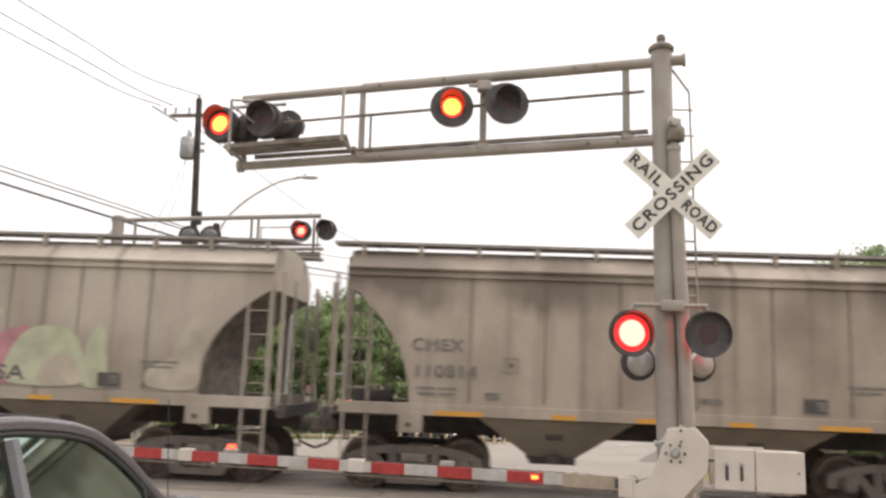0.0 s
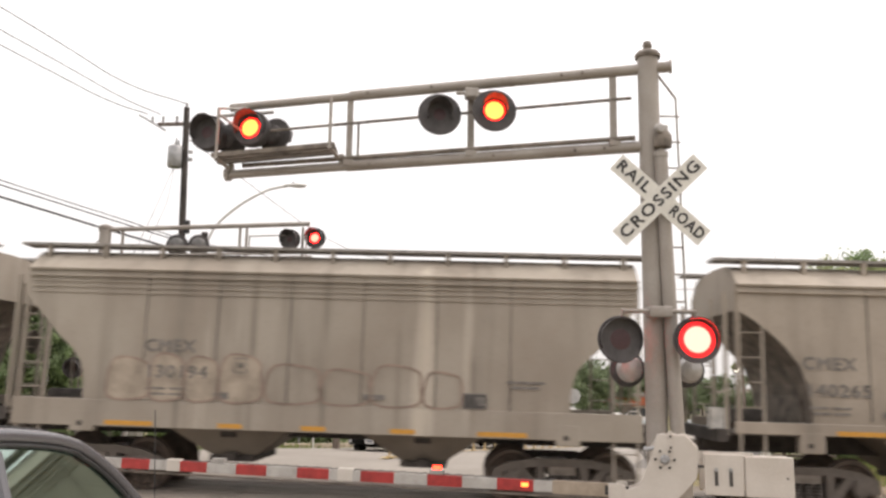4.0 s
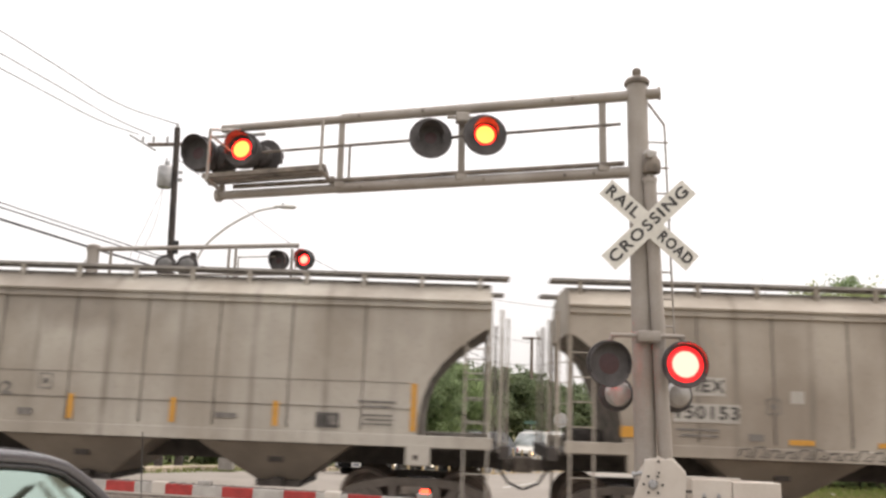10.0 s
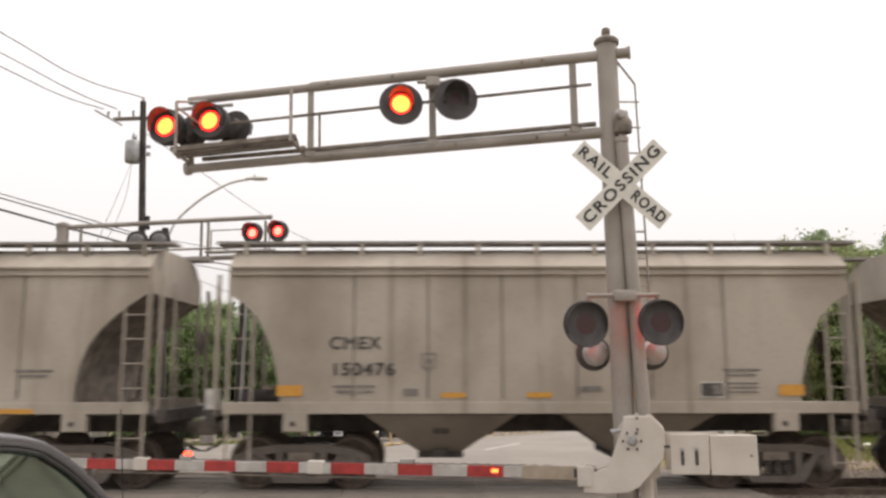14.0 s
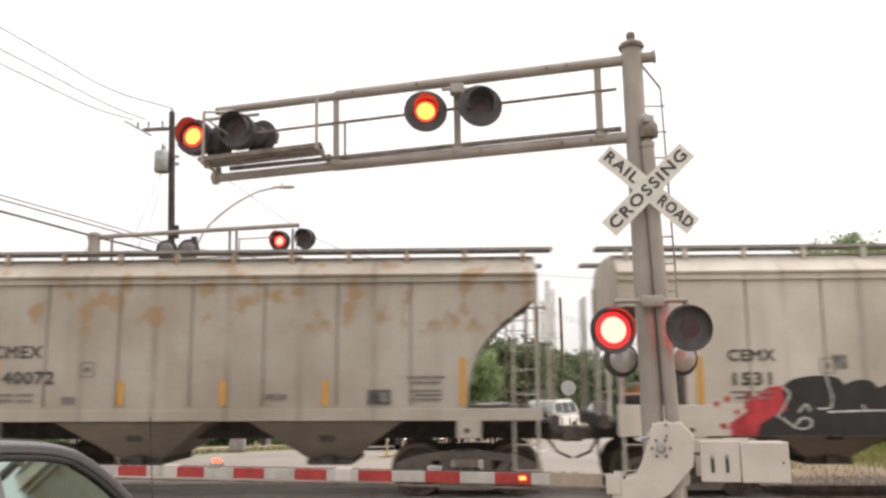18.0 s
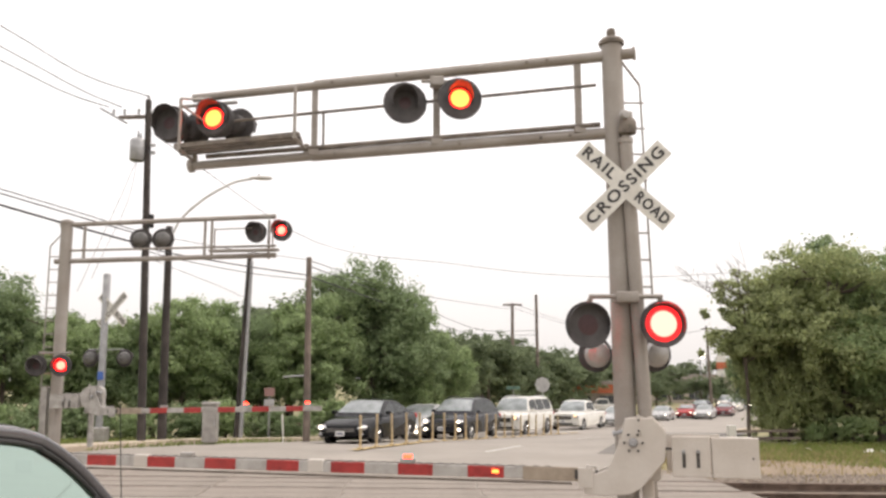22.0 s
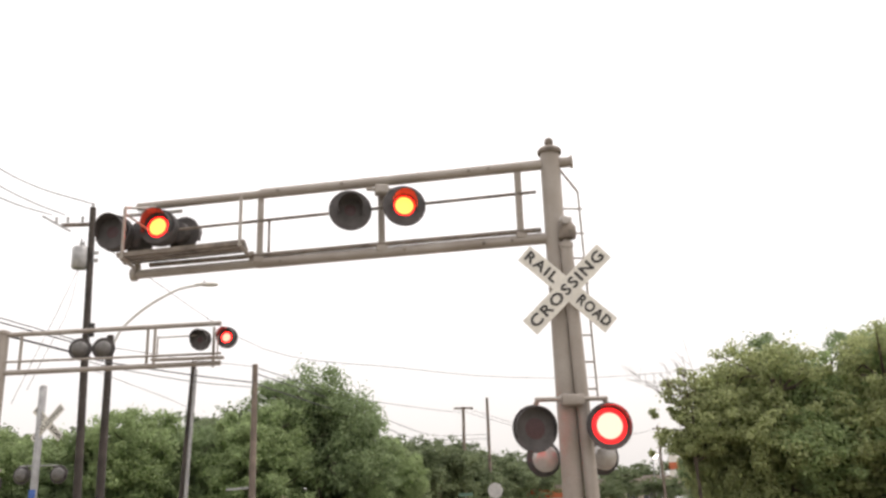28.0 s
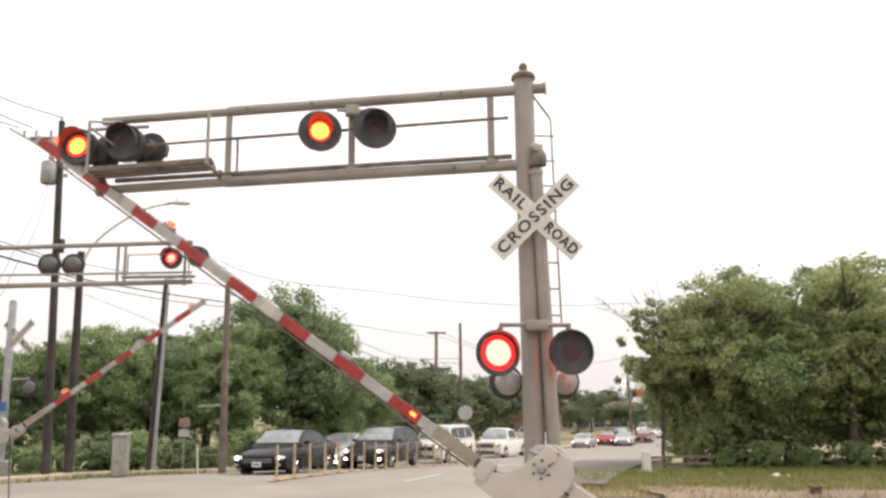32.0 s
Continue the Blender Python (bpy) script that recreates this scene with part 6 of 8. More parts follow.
sign_post(-4.2, 31.0, 2.0, "small road sign on a grey post", two_plates)
sign_post(11.0, 60.0, 3.05, "octagonal sign seen from behind", octagon)
sign_post(9.2, 62.0, 3.0, "green street name sign on a post", street_name)
mk = thing("marker_post", pose(-3.5, 29.5, drop(29.5, -3.5) - 0.05), "short white marker post in the grass", "marker post")
bm = B()
rod(bm, (0, 0, 0), (-0.05, 0, 1.0), 0.03, seg=6)
part("post", bm, sign_white, mk)
# white post and dark rail at the road's far right edge
wp = thing("bridge_rail", pose(10.75, 26.3, drop(26.3, 10.75)), "white end post with a dark rail in weeds", "guard rail")
bm = B()
box(bm, -0.12, 0.12, -0.10, 0.10, -0.1, 0.62, 0.01)
part("post", bm, sign_white, wp)
for k in range(2):
    bm = B()
    box(bm, 0.12, 2.2, 0.0, 0.06, 0.18 + 0.22 * k, 0.25 + 0.22 * k)
    part("rail", bm, wood_grey, wp)

# delineator posts on the yellow median strip
yellow_dull = mat("faded_yellow", (0.48, 0.33, 0.10), 0.7, 0, 0.2, 6.0)
post_tan = mat("dirty_yellow_post", (0.43, 0.33, 0.19), 0.65, 0, 0.25, 6.0)
strip("median_strip", [23.4 + 1.0 * k for k in range(22)], -0.12, 0.12, 0.05, yellow_dull, "raised yellow median strip", "median", kind="structure")
db = B()
lathe(db, [(0.10, 0.0), (0.10, 0.03), (0.036, 0.06), (0.034, 0.92), (0.0001, 0.94)], 10)
d_me = mesh_of("post", db, post_tan, True)
first = thing("delineator_post", pose(*side(23.9, 0.0), drop(23.9) + 0.05), "dirty yellow flexible lane post on the median", "lane post", "lane posts on the median")
part("post", d_me, None, first)
y = 23.9
for k in range(19):
    y += 0.93
    x_, y_ = side(y, 0.0)
    copy_thing(first, pose(x_, y_, drop(y_, x_) + 0.05, random.uniform(-2, 2), random.uniform(-2, 2), 0))

# darker asphalt where the shoulder widens
dark_asphalt = mat("darker_asphalt_patch", (0.155, 0.14, 0.125), 0.9, 0, 0.15, 0.6, 0.25, 80, color2=(0.115, 0.103, 0.092), fine=25)
strip("asphalt_patch", [25.5 + 1.5 * k for k in range(14)], lambda y: float(np.interp(y, (25.5, 45), (6.2, 4.2))), 8.6, 0.026, dark_asphalt, "darker asphalt shoulder beside the road", "road")
# lane marks
line_white = mat("worn_white_line", (0.52, 0.50, 0.46), 0.7, 0, 0.2, 2.0)
for off, y0, y1 in ((3.4, 13.2, 14.4), (3.4, 24.5, 27.5), (3.4, 34.0, 37.0), (3.4, 46.0, 49.0), (-3.6, 30.0, 33.0), (-3.6, 42.0, 45.0)):
    strip("lane_mark", [y0 + (y1 - y0) * k / 3 for k in range(4)], off - 0.06, off + 0.06, 0.026, line_white, "worn white lane mark on the asphalt", "lane mark")
strip("stop_line", [8.2, 8.6], -0.0, 7.0, 0.026, line_white, "worn white stop line before the gate", "stop line")

# ---- the far junction ----
def far_lamp(x, y, h, arm, label="far street light that is already lit"):
    z0 = drop(y, x)
    p = thing("street_lamp", pose(x, y, z0), label, "street lamp", "lit lamps of the far junction")
    bm = B()
    rod(bm, (0, 0, -0.1), (0, 0, h), 0.13, 0.09, seg=8)
    part("pole", bm, galv, p, smooth=True)
    bm = B()
    tube_along(bm, spline([(0, 0, h - 0.4), (arm * 0.4, 0, h + 0.1), (arm, 0, h + 0.2)], 4), 0.06, 6)
    part("arm", bm, galv, p, smooth=True)
    bm = B()
    box(bm, arm - 0.45, arm + 0.45, -0.2, 0.2, h + 0.15, h + 0.36, 0.06)
    hd = part("lamp_head", bm, galv, p)
    bm = B()
    box(bm, arm - 0.22, arm + 0.22, -0.22, 0.16, h + 0.04, h + 0.19, 0.04)
    part("lit_bowl", bm, far_white, hd, "glowing white bowl")


far_white = glow("far_white_lamp", (1.0, 0.93, 0.80), 7.0)
shop_wall = mat("pale_shop_wall", (0.42, 0.37, 0.31), 0.85, 0, 0.15, 0.6)
shop_red = mat("orange_red_fascia", (0.46, 0.12, 0.05), 0.6, 0, 0.15, 0.8)
shop_roof = mat("flat_roof_edge", (0.30, 0.26, 0.23), 0.8, 0, 0.15, 1.0)


def shop(x, y, w, d, h, turn, label, fascia):
    z0 = drop(y, x)
    s = thing("shop_building", pose(x, y, z0, 0, 0, turn), label, "building")
    bm = B()
    box(bm, -w / 2, w / 2, 0, d, -0.3, h)
    wall = part("wall", bm, shop_wall, s)
    bm = B()
    box(bm, -w / 2 - 0.2, w / 2 + 0.2, -0.3, d + 0.2, h, h + 0.35)
    part("roof", bm, shop_roof, s)
    bm = B()
    box(bm, -w / 2 - 0.1, w / 2 + 0.1, -0.45, 0.0, h - 1.1, h - 0.1)
    part("fascia", bm, fascia, s, "broad coloured sign band")
    n = int(w / 2.6)
    for k in range(n):
        bm = B()
        xk = -w / 2 + w * (k + 0.5) / n
        box(bm, xk - 0.95, xk + 0.95, -0.04, 0.02, 0.5, h - 1.4)
        wd = part("shop_window", bm, dark_pane, s)
        bm = B()
        box(bm, xk - 0.04, xk + 0.04, -0.07, -0.03, 0.5, h - 1.4)
        part("mullion", bm, galv, wd)


dark_pane = mat("dark_shop_glass", (0.06, 0.065, 0.07), 0.15)
far_lamp(47.0, 125, 7.3, 0.3)
far_lamp(48.7, 127, 7.7, -0.4)
far_lamp(52.2, 125, 7.9, -0.3)
shop(23.0, 106, 12, 9, 3.6, -14, "low shop with an orange-red sign band beyond the trees", shop_red)
shop(46.0, 150, 20, 9, 4.2, -12, "low pale shop across the junction", shop_roof)
shop(60.0, 150, 10, 9, 4.6, -12, "low pale shop beyond the junction", shop_wall)
sg = thing("pylon_sign", pose(50.6, 126, drop(126, 50.6)), "tall white and red pylon sign at the junction", "sign")
bm = B()
rod(bm, (0, 0, -0.1), (0, 0, 5.0), 0.15, seg=8)
part("pole", bm, galv, sg)
for k, m_ in enumerate((sign_white, shop_red, sign_white)):
    bm = B()
    box(bm, -0.75, 0.75, -0.12, 0.12, 4.6 + 1.05 * k, 5.6 + 1.05 * k, 0.03)
    part("panel", bm, m_, sg)
ts = thing("traffic_light", pose(54.0, 124, drop(124, 54.0)), "far traffic light showing red on a mast arm", "traffic light")
bm = B()
rod(bm, (0.6, 0, -0.1), (0.6, 0, 5.2), 0.13, seg=8)
part("pole", bm, galv, ts)
bm = B()
rod(bm, (0.6, 0, 4.9), (-3.0, 0, 5.0), 0.08, seg=6)
part("mast_arm", bm, galv, ts)
bm = B()
box(bm, -0.30, 0.30, -0.2, 0.2, 3.9, 5.4, 0.05)
hd = part("signal_head", bm, trim_grey, ts)
bm = B()
rod(bm, (0, -0.25, 5.1), (0, -0.18, 5.1), 0.24, seg=12)
part("red_light", bm, lit_far, hd, "lit red light")

# ---- trees ----
bark = mat("grey_brown_bark", (0.10, 0.078, 0.06), 0.9, 0, 0.3, 5.0, 0.6, 25)


def leaf_mat(name, c1, c2):
    m = mat(name, c1, 0.75, 0, 0.2, 0.5, color2=c2, island=True, fine=3.0, spec=0.2)
    nt = m.node_tree
    b = nt.nodes["Principled BSDF"]
    tr = nt.nodes.new("ShaderNodeBsdfTranslucent")
    src = b.inputs["Base Color"].links[0].from_socket
    nt.links.new(src, tr.inputs["Color"])
    mx = nt.nodes.new("ShaderNodeMixShader")
    mx.inputs[0].default_value = 0.55
    nt.links.new(b.outputs[0], mx.inputs[1])
    nt.links.new(tr.outputs[0], mx.inputs[2])
    nt.links.new(mx.outputs[0], nt.nodes["Material Output"].inputs["Surface"])
    return m


leaf_green = leaf_mat("green_leaves", (0.315, 0.395, 0.190), (0.240, 0.310, 0.155))
leaf_deep = leaf_mat("deep_green_leaves", (0.260, 0.330, 0.170), (0.195, 0.255, 0.138))
leaf_dark = leaf_mat("dark_far_leaves", (0.185, 0.225, 0.125), (0.135, 0.170, 0.098))
leaf_olive = leaf_mat("olive_leaves", (0.375, 0.41, 0.205), (0.285, 0.325, 0.158))


def crown_mesh(seed, h, rad, clumps, leaves, size, material, low=0.12):
    """A crown of many small leaves in clumps on an uneven outline, for a tree h high, and the clump centres."""
    rng = np.random.RandomState(seed)
    ctr = []
    lobes = [(rng.uniform(-0.5, 0.5) * rad, rng.uniform(-0.5, 0.5) * rad, h * rng.uniform(0.38, 0.80), rad * rng.uniform(0.32, 0.55)) for _ in range(10)]
    lobes += [(0, 0, h * 0.40, rad * 0.78), (rng.uniform(-0.2, 0.2) * rad, 0, h * 0.80, rad * 0.42)]
    for _ in range(clumps):
        lx, ly, lz, lr = lobes[rng.randint(len(lobes))]
        v = rng.normal(size=3)
        v /= np.linalg.norm(v)
        r = lr * rng.uniform(0.70, 1.05)
        c = np.array([lx, ly, lz]) + v * r * np.array([1, 1, 0.9])
        c[2] = min(max(c[2], h * low + rng.uniform(0, 0.3)), h * rng.uniform(0.90, 0.97))
        ctr.append(c)
    ctr = np.array(ctr)
    n = clumps * leaves
    base = np.repeat(ctr, leaves, 0)
    u = rng.normal(size=(n, 3))
    u /= np.linalg.norm(u, axis=1)[:, None]
    rr = np.repeat(rng.uniform(0.6, 1.25, clumps), leaves)[:, None] * rad * 0.135 * rng.uniform(0.15, 1.0, n)[:, None] ** 0.6 * np.where(rng.uniform(size=n) < 0.10, 1.55, 1.0)[:, None]
    pos = base + u * rr * np.array([1.1, 1.1, 0.8])
    # leaves lie roughly on the skin of their clump and lean to the sky
    nr = u * 0.8 + np.array([0, 0, 0.45]) + rng.normal(size=(n, 3)) * 0.55
    nr /= np.linalg.norm(nr, axis=1)[:, None]
    a = np.cross(nr, rng.normal(size=(n, 3)))
    a /= np.linalg.norm(a, axis=1)[:, None]
    b = np.cross(nr, a)
    s = size * rng.uniform(0.6, 1.35, n)[:, None]
    co = np.empty((n, 4, 3))
    co[:, 0] = pos - a * s * 0.5
    co[:, 1] = pos + b * s * 0.34
    co[:, 2] = pos + a * s * 0.55
    co[:, 3] = pos - b * s * 0.34
    me = bpy.data.meshes.new("crown")
    me.vertices.add(n * 4)
    me.vertices.foreach_set("co", co.reshape(-1))
    me.loops.add(n * 4)
    me.loops.foreach_set("vertex_index", np.arange(n * 4, dtype=np.int32))
    me.polygons.add(n)
    me.polygons.foreach_set("loop_start", np.arange(0, n * 4, 4, dtype=np.int32))
    me.update(calc_edges=True)
    me.materials.append(material)
    return me, ctr


def trunk_mesh(seed, h, rad, ctr, thick):
    rng = np.random.RandomState(seed + 99)
    bm = B()
    p = Vector((0, 0, -0.3))
    pts = [p]
    for k in range(5):
        p = p + Vector((rng.uniform(-0.12, 0.12) * rad * 0.5, rng.uniform(-0.12, 0.12) * rad * 0.5, h * 0.15))
        pts.append(p)
    for k, (a, b) in enumerate(zip(pts, pts[1:])):
        rod(bm, a, b, thick * (1 - 0.15 * k), thick * (1 - 0.15 * (k + 1)), seg=8)
    for i in rng.choice(len(ctr), min(26, len(ctr)), replace=False):
        c = Vector(ctr[i])
        a = min(pts[1:], key=lambda q: (q - c).length)
        mid = a.lerp(c, 0.55) + Vector((0, 0, 0.08 * h * rng.uniform(-0.3, 1)))
        rod(bm, a, mid, thick * 0.32, thick * 0.2, seg=5, caps=False)
        rod(bm, mid, c, thick * 0.2, thick * 0.06, seg=5, caps=False)
    return mesh_of("trunk", bm, bark, True)


def tree_kind(seed, h, rad, clumps, leaves, size, material, low=0.12, thick=0.16):
    crown, ctr = crown_mesh(seed, h, rad, clumps, leaves, size, material, low)
    return trunk_mesh(seed, h, rad, ctr, thick), crown, h


NEAR = [tree_kind(1, 6.8, 2.6, 420, 95, 0.105, leaf_green, 0.20), tree_kind(2, 6.4, 2.4, 420, 95, 0.105, leaf_deep, 0.20), tree_kind(3, 6.2, 2.4, 300, 90, 0.105, leaf_olive, 0.34), tree_kind(4, 6.4, 2.5, 260, 85, 0.105, leaf_olive, 0.52)]
FAR = [tree_kind(11, 7.0, 2.9, 430, 85, 0.125, leaf_green, 0.04), tree_kind(12, 7.5, 3.0, 460, 85, 0.125, leaf_deep, 0.04), tree_kind(13, 6.5, 2.5, 400, 85, 0.12, leaf_green, 0.04)]
BACK = [tree_kind(14, 7.0, 2.9, 210, 42, 0.22, leaf_dark, 0.04), tree_kind(15, 7.5, 3.0, 220, 42, 0.22, leaf_dark, 0.04)]
SIDE = tree_kind(5, 6.4, 1.5, 120, 85, 0.105, leaf_olive, 0.44, 0.07)
BUSH = [tree_kind(21, 2.2, 1.6, 170, 50, 0.10, leaf_green, 0.02, 0.05), tree_kind(22, 1.8, 1.5, 170, 50, 0.10, leaf_green, 0.02, 0.05), tree_kind(23, 2.0, 1.5, 170, 50, 0.10, leaf_deep, 0.02, 0.05), tree_kind(24, 2.0, 1.5, 170, 50, 0.10, leaf_olive, 0.02, 0.05)]


def tree(kind, x, y, h, turn, label, wide=1.0, name="tree"):
    trunk, crown, h0 = kind
    t = thing(name, Matrix.Translation((x, y, drop(y, x) - 0.08)) @ Matrix.Rotation(radians(turn), 4, "Z") @ Matrix.Diagonal((h / h0 * wide, h / h0 * wide, h / h0, 1)), label, "tree" if name == "tree" else "bush")
    part("trunk" if name == "tree" else "stem", trunk, None, t)
    part("crown", crown, None, t)


# thick trees right of the road, behind the grass
for k, (x, y, h, kk) in enumerate(((14.3, 29.9, 6.4, 3), (16.2, 29.0, 7.0, 2), (17.3, 29.2, 7.4, 0), (19.5, 28.4, 7.3, 2), (21.8, 29.4, 8.1, 0), (24.6, 29.0, 8.3, 1), (16.6, 32.0, 7.7, 1), (19.8, 32.6, 7.9, 1), (23.2, 33.4, 8.5, 0), (27.8, 31.0, 8.5, 0), (16.0, 31.6, 6.4, 1), (31.5, 30.0, 8.1, 1))):
    tree(NEAR[kk], x, y, h * 1.06, 47 * k, "bushy olive tree with thin outer twigs beside the road" if kk > 1 else "dense green roadside tree with leaves to the ground")
for k, (x, y, h) in enumerate(((14.6, 28.4, 0.7), (15.6, 27.8, 0.9), (17.0, 27.6, 0.8), (18.8, 27.4, 0.9), (20.8, 27.6, 0.9), (23.0, 27.6, 0.8), (25.4, 27.6, 0.9))):
    tree(BUSH[k % 2], x, y, h, 71 * k, "tangled weeds and low bush at the tree edge", 1.1, "bush")
# wood beyond the track, left of the road
for k, (x, y, h) in enumerate(((-19.0, 38.5, 8.1), (-16.6, 38.0, 7.9), (-14.2, 38.5, 6.0), (-12.4, 39.0, 5.4), (-10.6, 38.0, 5.8), (-8.8, 37.5, 6.6), (-7.2, 38.5, 6.4), (-5.7, 39.0, 6.0), (-4.2, 38.0, 6.4), (-2.9, 38.5, 6.7), (-22.0, 38.0, 7.7), (-25.5, 39.0, 7.9))):
    tree(FAR[k % 3], x, y, h, 63 * k, "dense green tree in the wood beyond the track")
for k, (x, y, h) in enumerate(((-20.5, 44, 7.5), (-16.0, 45, 6.8), (-12.0, 45, 6.8), (-8.5, 45, 7.5), (-5.0, 45, 7.7), (-29.0, 42, 8.6), (-1.5, 45, 7.5))):
    tree(BACK[k % 2], x, y, h, 40 + 63 * k, "dense green tree in the wood beyond the track", 1.25)
tree(FAR[1], -0.8, 40.5, 9.1, 15, "large rounded dark green tree over the road bend", 1.0)
tree(FAR[1], 0.8, 42.0, 8.0, 125, "large rounded dark green tree over the road bend", 1.0)
tree(FAR[0], 1.2, 41.0, 4.6, 215, "lighter green tree leaning over the verge", 0.95)
tree(FAR[0], 2.6, 45.0, 5.6, 80, "lighter green tree leaning over the verge", 1.0)
for k, (x, y, h) in enumerate(((5.0, 60, 7.4), (3.0, 56, 7.4), (7.6, 66, 7.6), (10.0, 74, 8.5), (11.5, 82, 8.0), (14.0, 90, 8.0), (17.0, 100, 8.5), (20.5, 108, 9.0), (25.0, 118, 9.2), (4.0, 75, 7.8))):
    tree(BACK[k % 2], x, y, h, 31 * k, "distant dark green tree along the road", 1.1)
for k, (x, y, h) in enumerate(((30, 132, 6.5), (36, 140, 7.0), (42, 150, 6.0), (47, 140, 5.6), (52, 158, 6.5), (60, 165, 7.0), (70, 170, 8.0), (82, 172, 8.0), (44, 118, 4.2), (48, 122, 4.2), (36, 112, 4.0), (14, 84, 6.4), (17, 92, 6.4), (20, 98, 6.0), (23, 104, 6.2), (27, 112, 6.0), (31, 122, 6.4), (8, 70, 6.0), (11, 77, 6.2))):
    tree(BACK[k % 2], x, y, h * 1.2, 51 * k, "far hazy tree by the junction", 1.5)
# low growth on the far verge
for k, (x, y, h) in enumerate(((-14.5, 33, 2.0), (-12.5, 32.5, 2.3), (-11.0, 33.0, 2.0), (-9.6, 33.5, 1.6), (-16.5, 33.0, 2.4), (-18.5, 34, 2.6), (-6.4, 34.5, 2.2), (-4.6, 34.5, 1.8), (-3.4, 33.5, 1.4), (-2.2, 35.0, 2.2), (-8.0, 34.5, 2.2), (-1.4, 34.0, 1.0))):
    tree(BUSH[2 if k % 3 else 1], x, y, h * 0.75, 71 * k, "yellow-green bush on the far verge" if k % 3 == 0 else "green bush on the far verge", 1.2, "bush")
# dark undergrowth inside the right-hand trees
for k, (x, y, h) in enumerate(((14.7, 30.2, 2.1), (15.5, 30.8, 2.9), (16.2, 30.2, 2.9), (17.0, 30.6, 3.4), (17.4, 30.2, 3.0), (18.8, 30.6, 3.4), (20.4, 30.2, 3.0), (22.4, 30.6, 3.3), (24.4, 30.2, 3.2), (26.4, 30.8, 3.4), (28.6, 30.8, 3.4), (15.8, 34.5, 4.4), (18.4, 35.0, 4.6), (21.4, 35.2, 4.6), (25.0, 36.0, 5.0), (30.0, 35.0, 5.0))):
    tree(NEAR[1] if h > 3.9 else BUSH[3], x, y, h, 53 * k, "dark undergrowth between the roadside trees", 1.25, "bush" if h <= 3.9 else "tree")
tree(SIDE, 12.75, 29.6, 6.9, 20, "small olive tree leaning out from the wood edge")
for k, (x, y, h) in enumerate(((13.75, 29.3, 1.7), (14.25, 29.5, 3.0), (13.9, 30.2, 4.0), (15.0, 29.3, 3.4))):
    tree(BUSH[3], x, y, h, 80 * k, "olive undergrowth at the foot of the wood edge", 0.55, "bush")
# bare twigs that reach out of the olive tree
tw = thing("bare_branch", pose(12.2, 29.2, drop(29.2, 12.2)), "bare grey twigs reaching out of the olive tree", "tree")
rng_ = random.Random(77)
for k in range(16):
    bm = B()
    a0 = Vector((rng_.uniform(0.2, 0.7), rng_.uniform(-0.3, 0.3), rng_.uniform(4.2, 5.2)))
    tip_ = Vector((rng_.uniform(-2.0, 0.2), rng_.uniform(-0.6, 0.6), rng_.uniform(5.4, 7.1)))
    m1 = a0.lerp(tip_, 0.4) + Vector((rng_.uniform(-0.2, 0.2), 0, rng_.uniform(-0.2, 0.2)))
    tube_along(bm, spline([a0, m1, tip_], 4), [0.011 * (1 - j / 8) + 0.004 for j in range(9)], 5)
    part("twig", bm, bark, tw, smooth=True)
    for j in range(3):
        q0 = m1.lerp(tip_, rng_.uniform(0.1, 0.7))
        bm = B()
        tube_along(bm, [q0, q0 + Vector((rng_.uniform(-0.6, 0.2), rng_.uniform(-0.2, 0.2), rng_.uniform(0.1, 0.6)))], [0.010, 0.004], 4)
        part("twig", bm, bark, tw)
bm = B()
rod(bm, (0.5, 0.3, -0.1), (0.45, 0, 4.8), 0.05, 0.03, seg=8)
part("stem", bm, bark, tw, smooth=True)

# ---- grass ----
grass_green = leaf_mat("grass_blades", (0.23, 0.26, 0.08), (0.155, 0.20, 0.06))
grass_dry = leaf_mat("dry_grass_blades", (0.36, 0.30, 0.16), (0.27, 0.22, 0.11))


def grass(name, count, place, height, material, label, seed):
    """Many thin blades as one object."""
    rng = np.random.RandomState(seed)
    co = np.empty((count, 3, 3))
    n = 0
    while n < count:
        x, y = place(rng)
        z = drop(y, x) - 0.06
        h = height * rng.uniform(0.4, 1.3)
        a = rng.uniform(0, 2 * math.pi)
        w = rng.uniform(0.012, 0.03)
        lean = rng.normal(0, 0.35, 2) * h
        co[n, 0] = (x - w * math.cos(a), y - w * math.sin(a), z)
        co[n, 1] = (x + w * math.cos(a), y + w * math.sin(a), z)
        co[n, 2] = (x + lean[0], y + lean[1], z + h)
        n += 1
    me = bpy.data.meshes.new(name)
    me.vertices.add(count * 3)
    me.vertices.foreach_set("co", co.reshape(-1))
    me.loops.add(count * 3)
    me.loops.foreach_set("vertex_index", np.arange(count * 3, dtype=np.int32))
    me.polygons.add(count)
    me.polygons.foreach_set("loop_start", np.arange(0, count * 3, 3, dtype=np.int32))
    me.update(calc_edges=True)
    me.materials.append(material)
    return tagged(part(name, me, None), label, "grass", kind="stuff")


def right_verge(rng):
    y = rng.uniform(19.9, 27.5)
    return rng.uniform(max(7.6, side(y, 7.6)[0] + 0.2, 9.4 + (21.4 - y) * 1.6), 27.0), y


def left_verge(rng):
    y = rng.uniform(23.0, 37.0)
    edge = side(y, left_edge(y) - 0.7)[0]
    return rng.uniform(max(-22.0, edge - 14), edge), y


def dry_band(rng):
    y = rng.normal(22.6, 1.7)
    return rng.uniform(side(y, 7.6)[0] + 0.3, 27.0), y


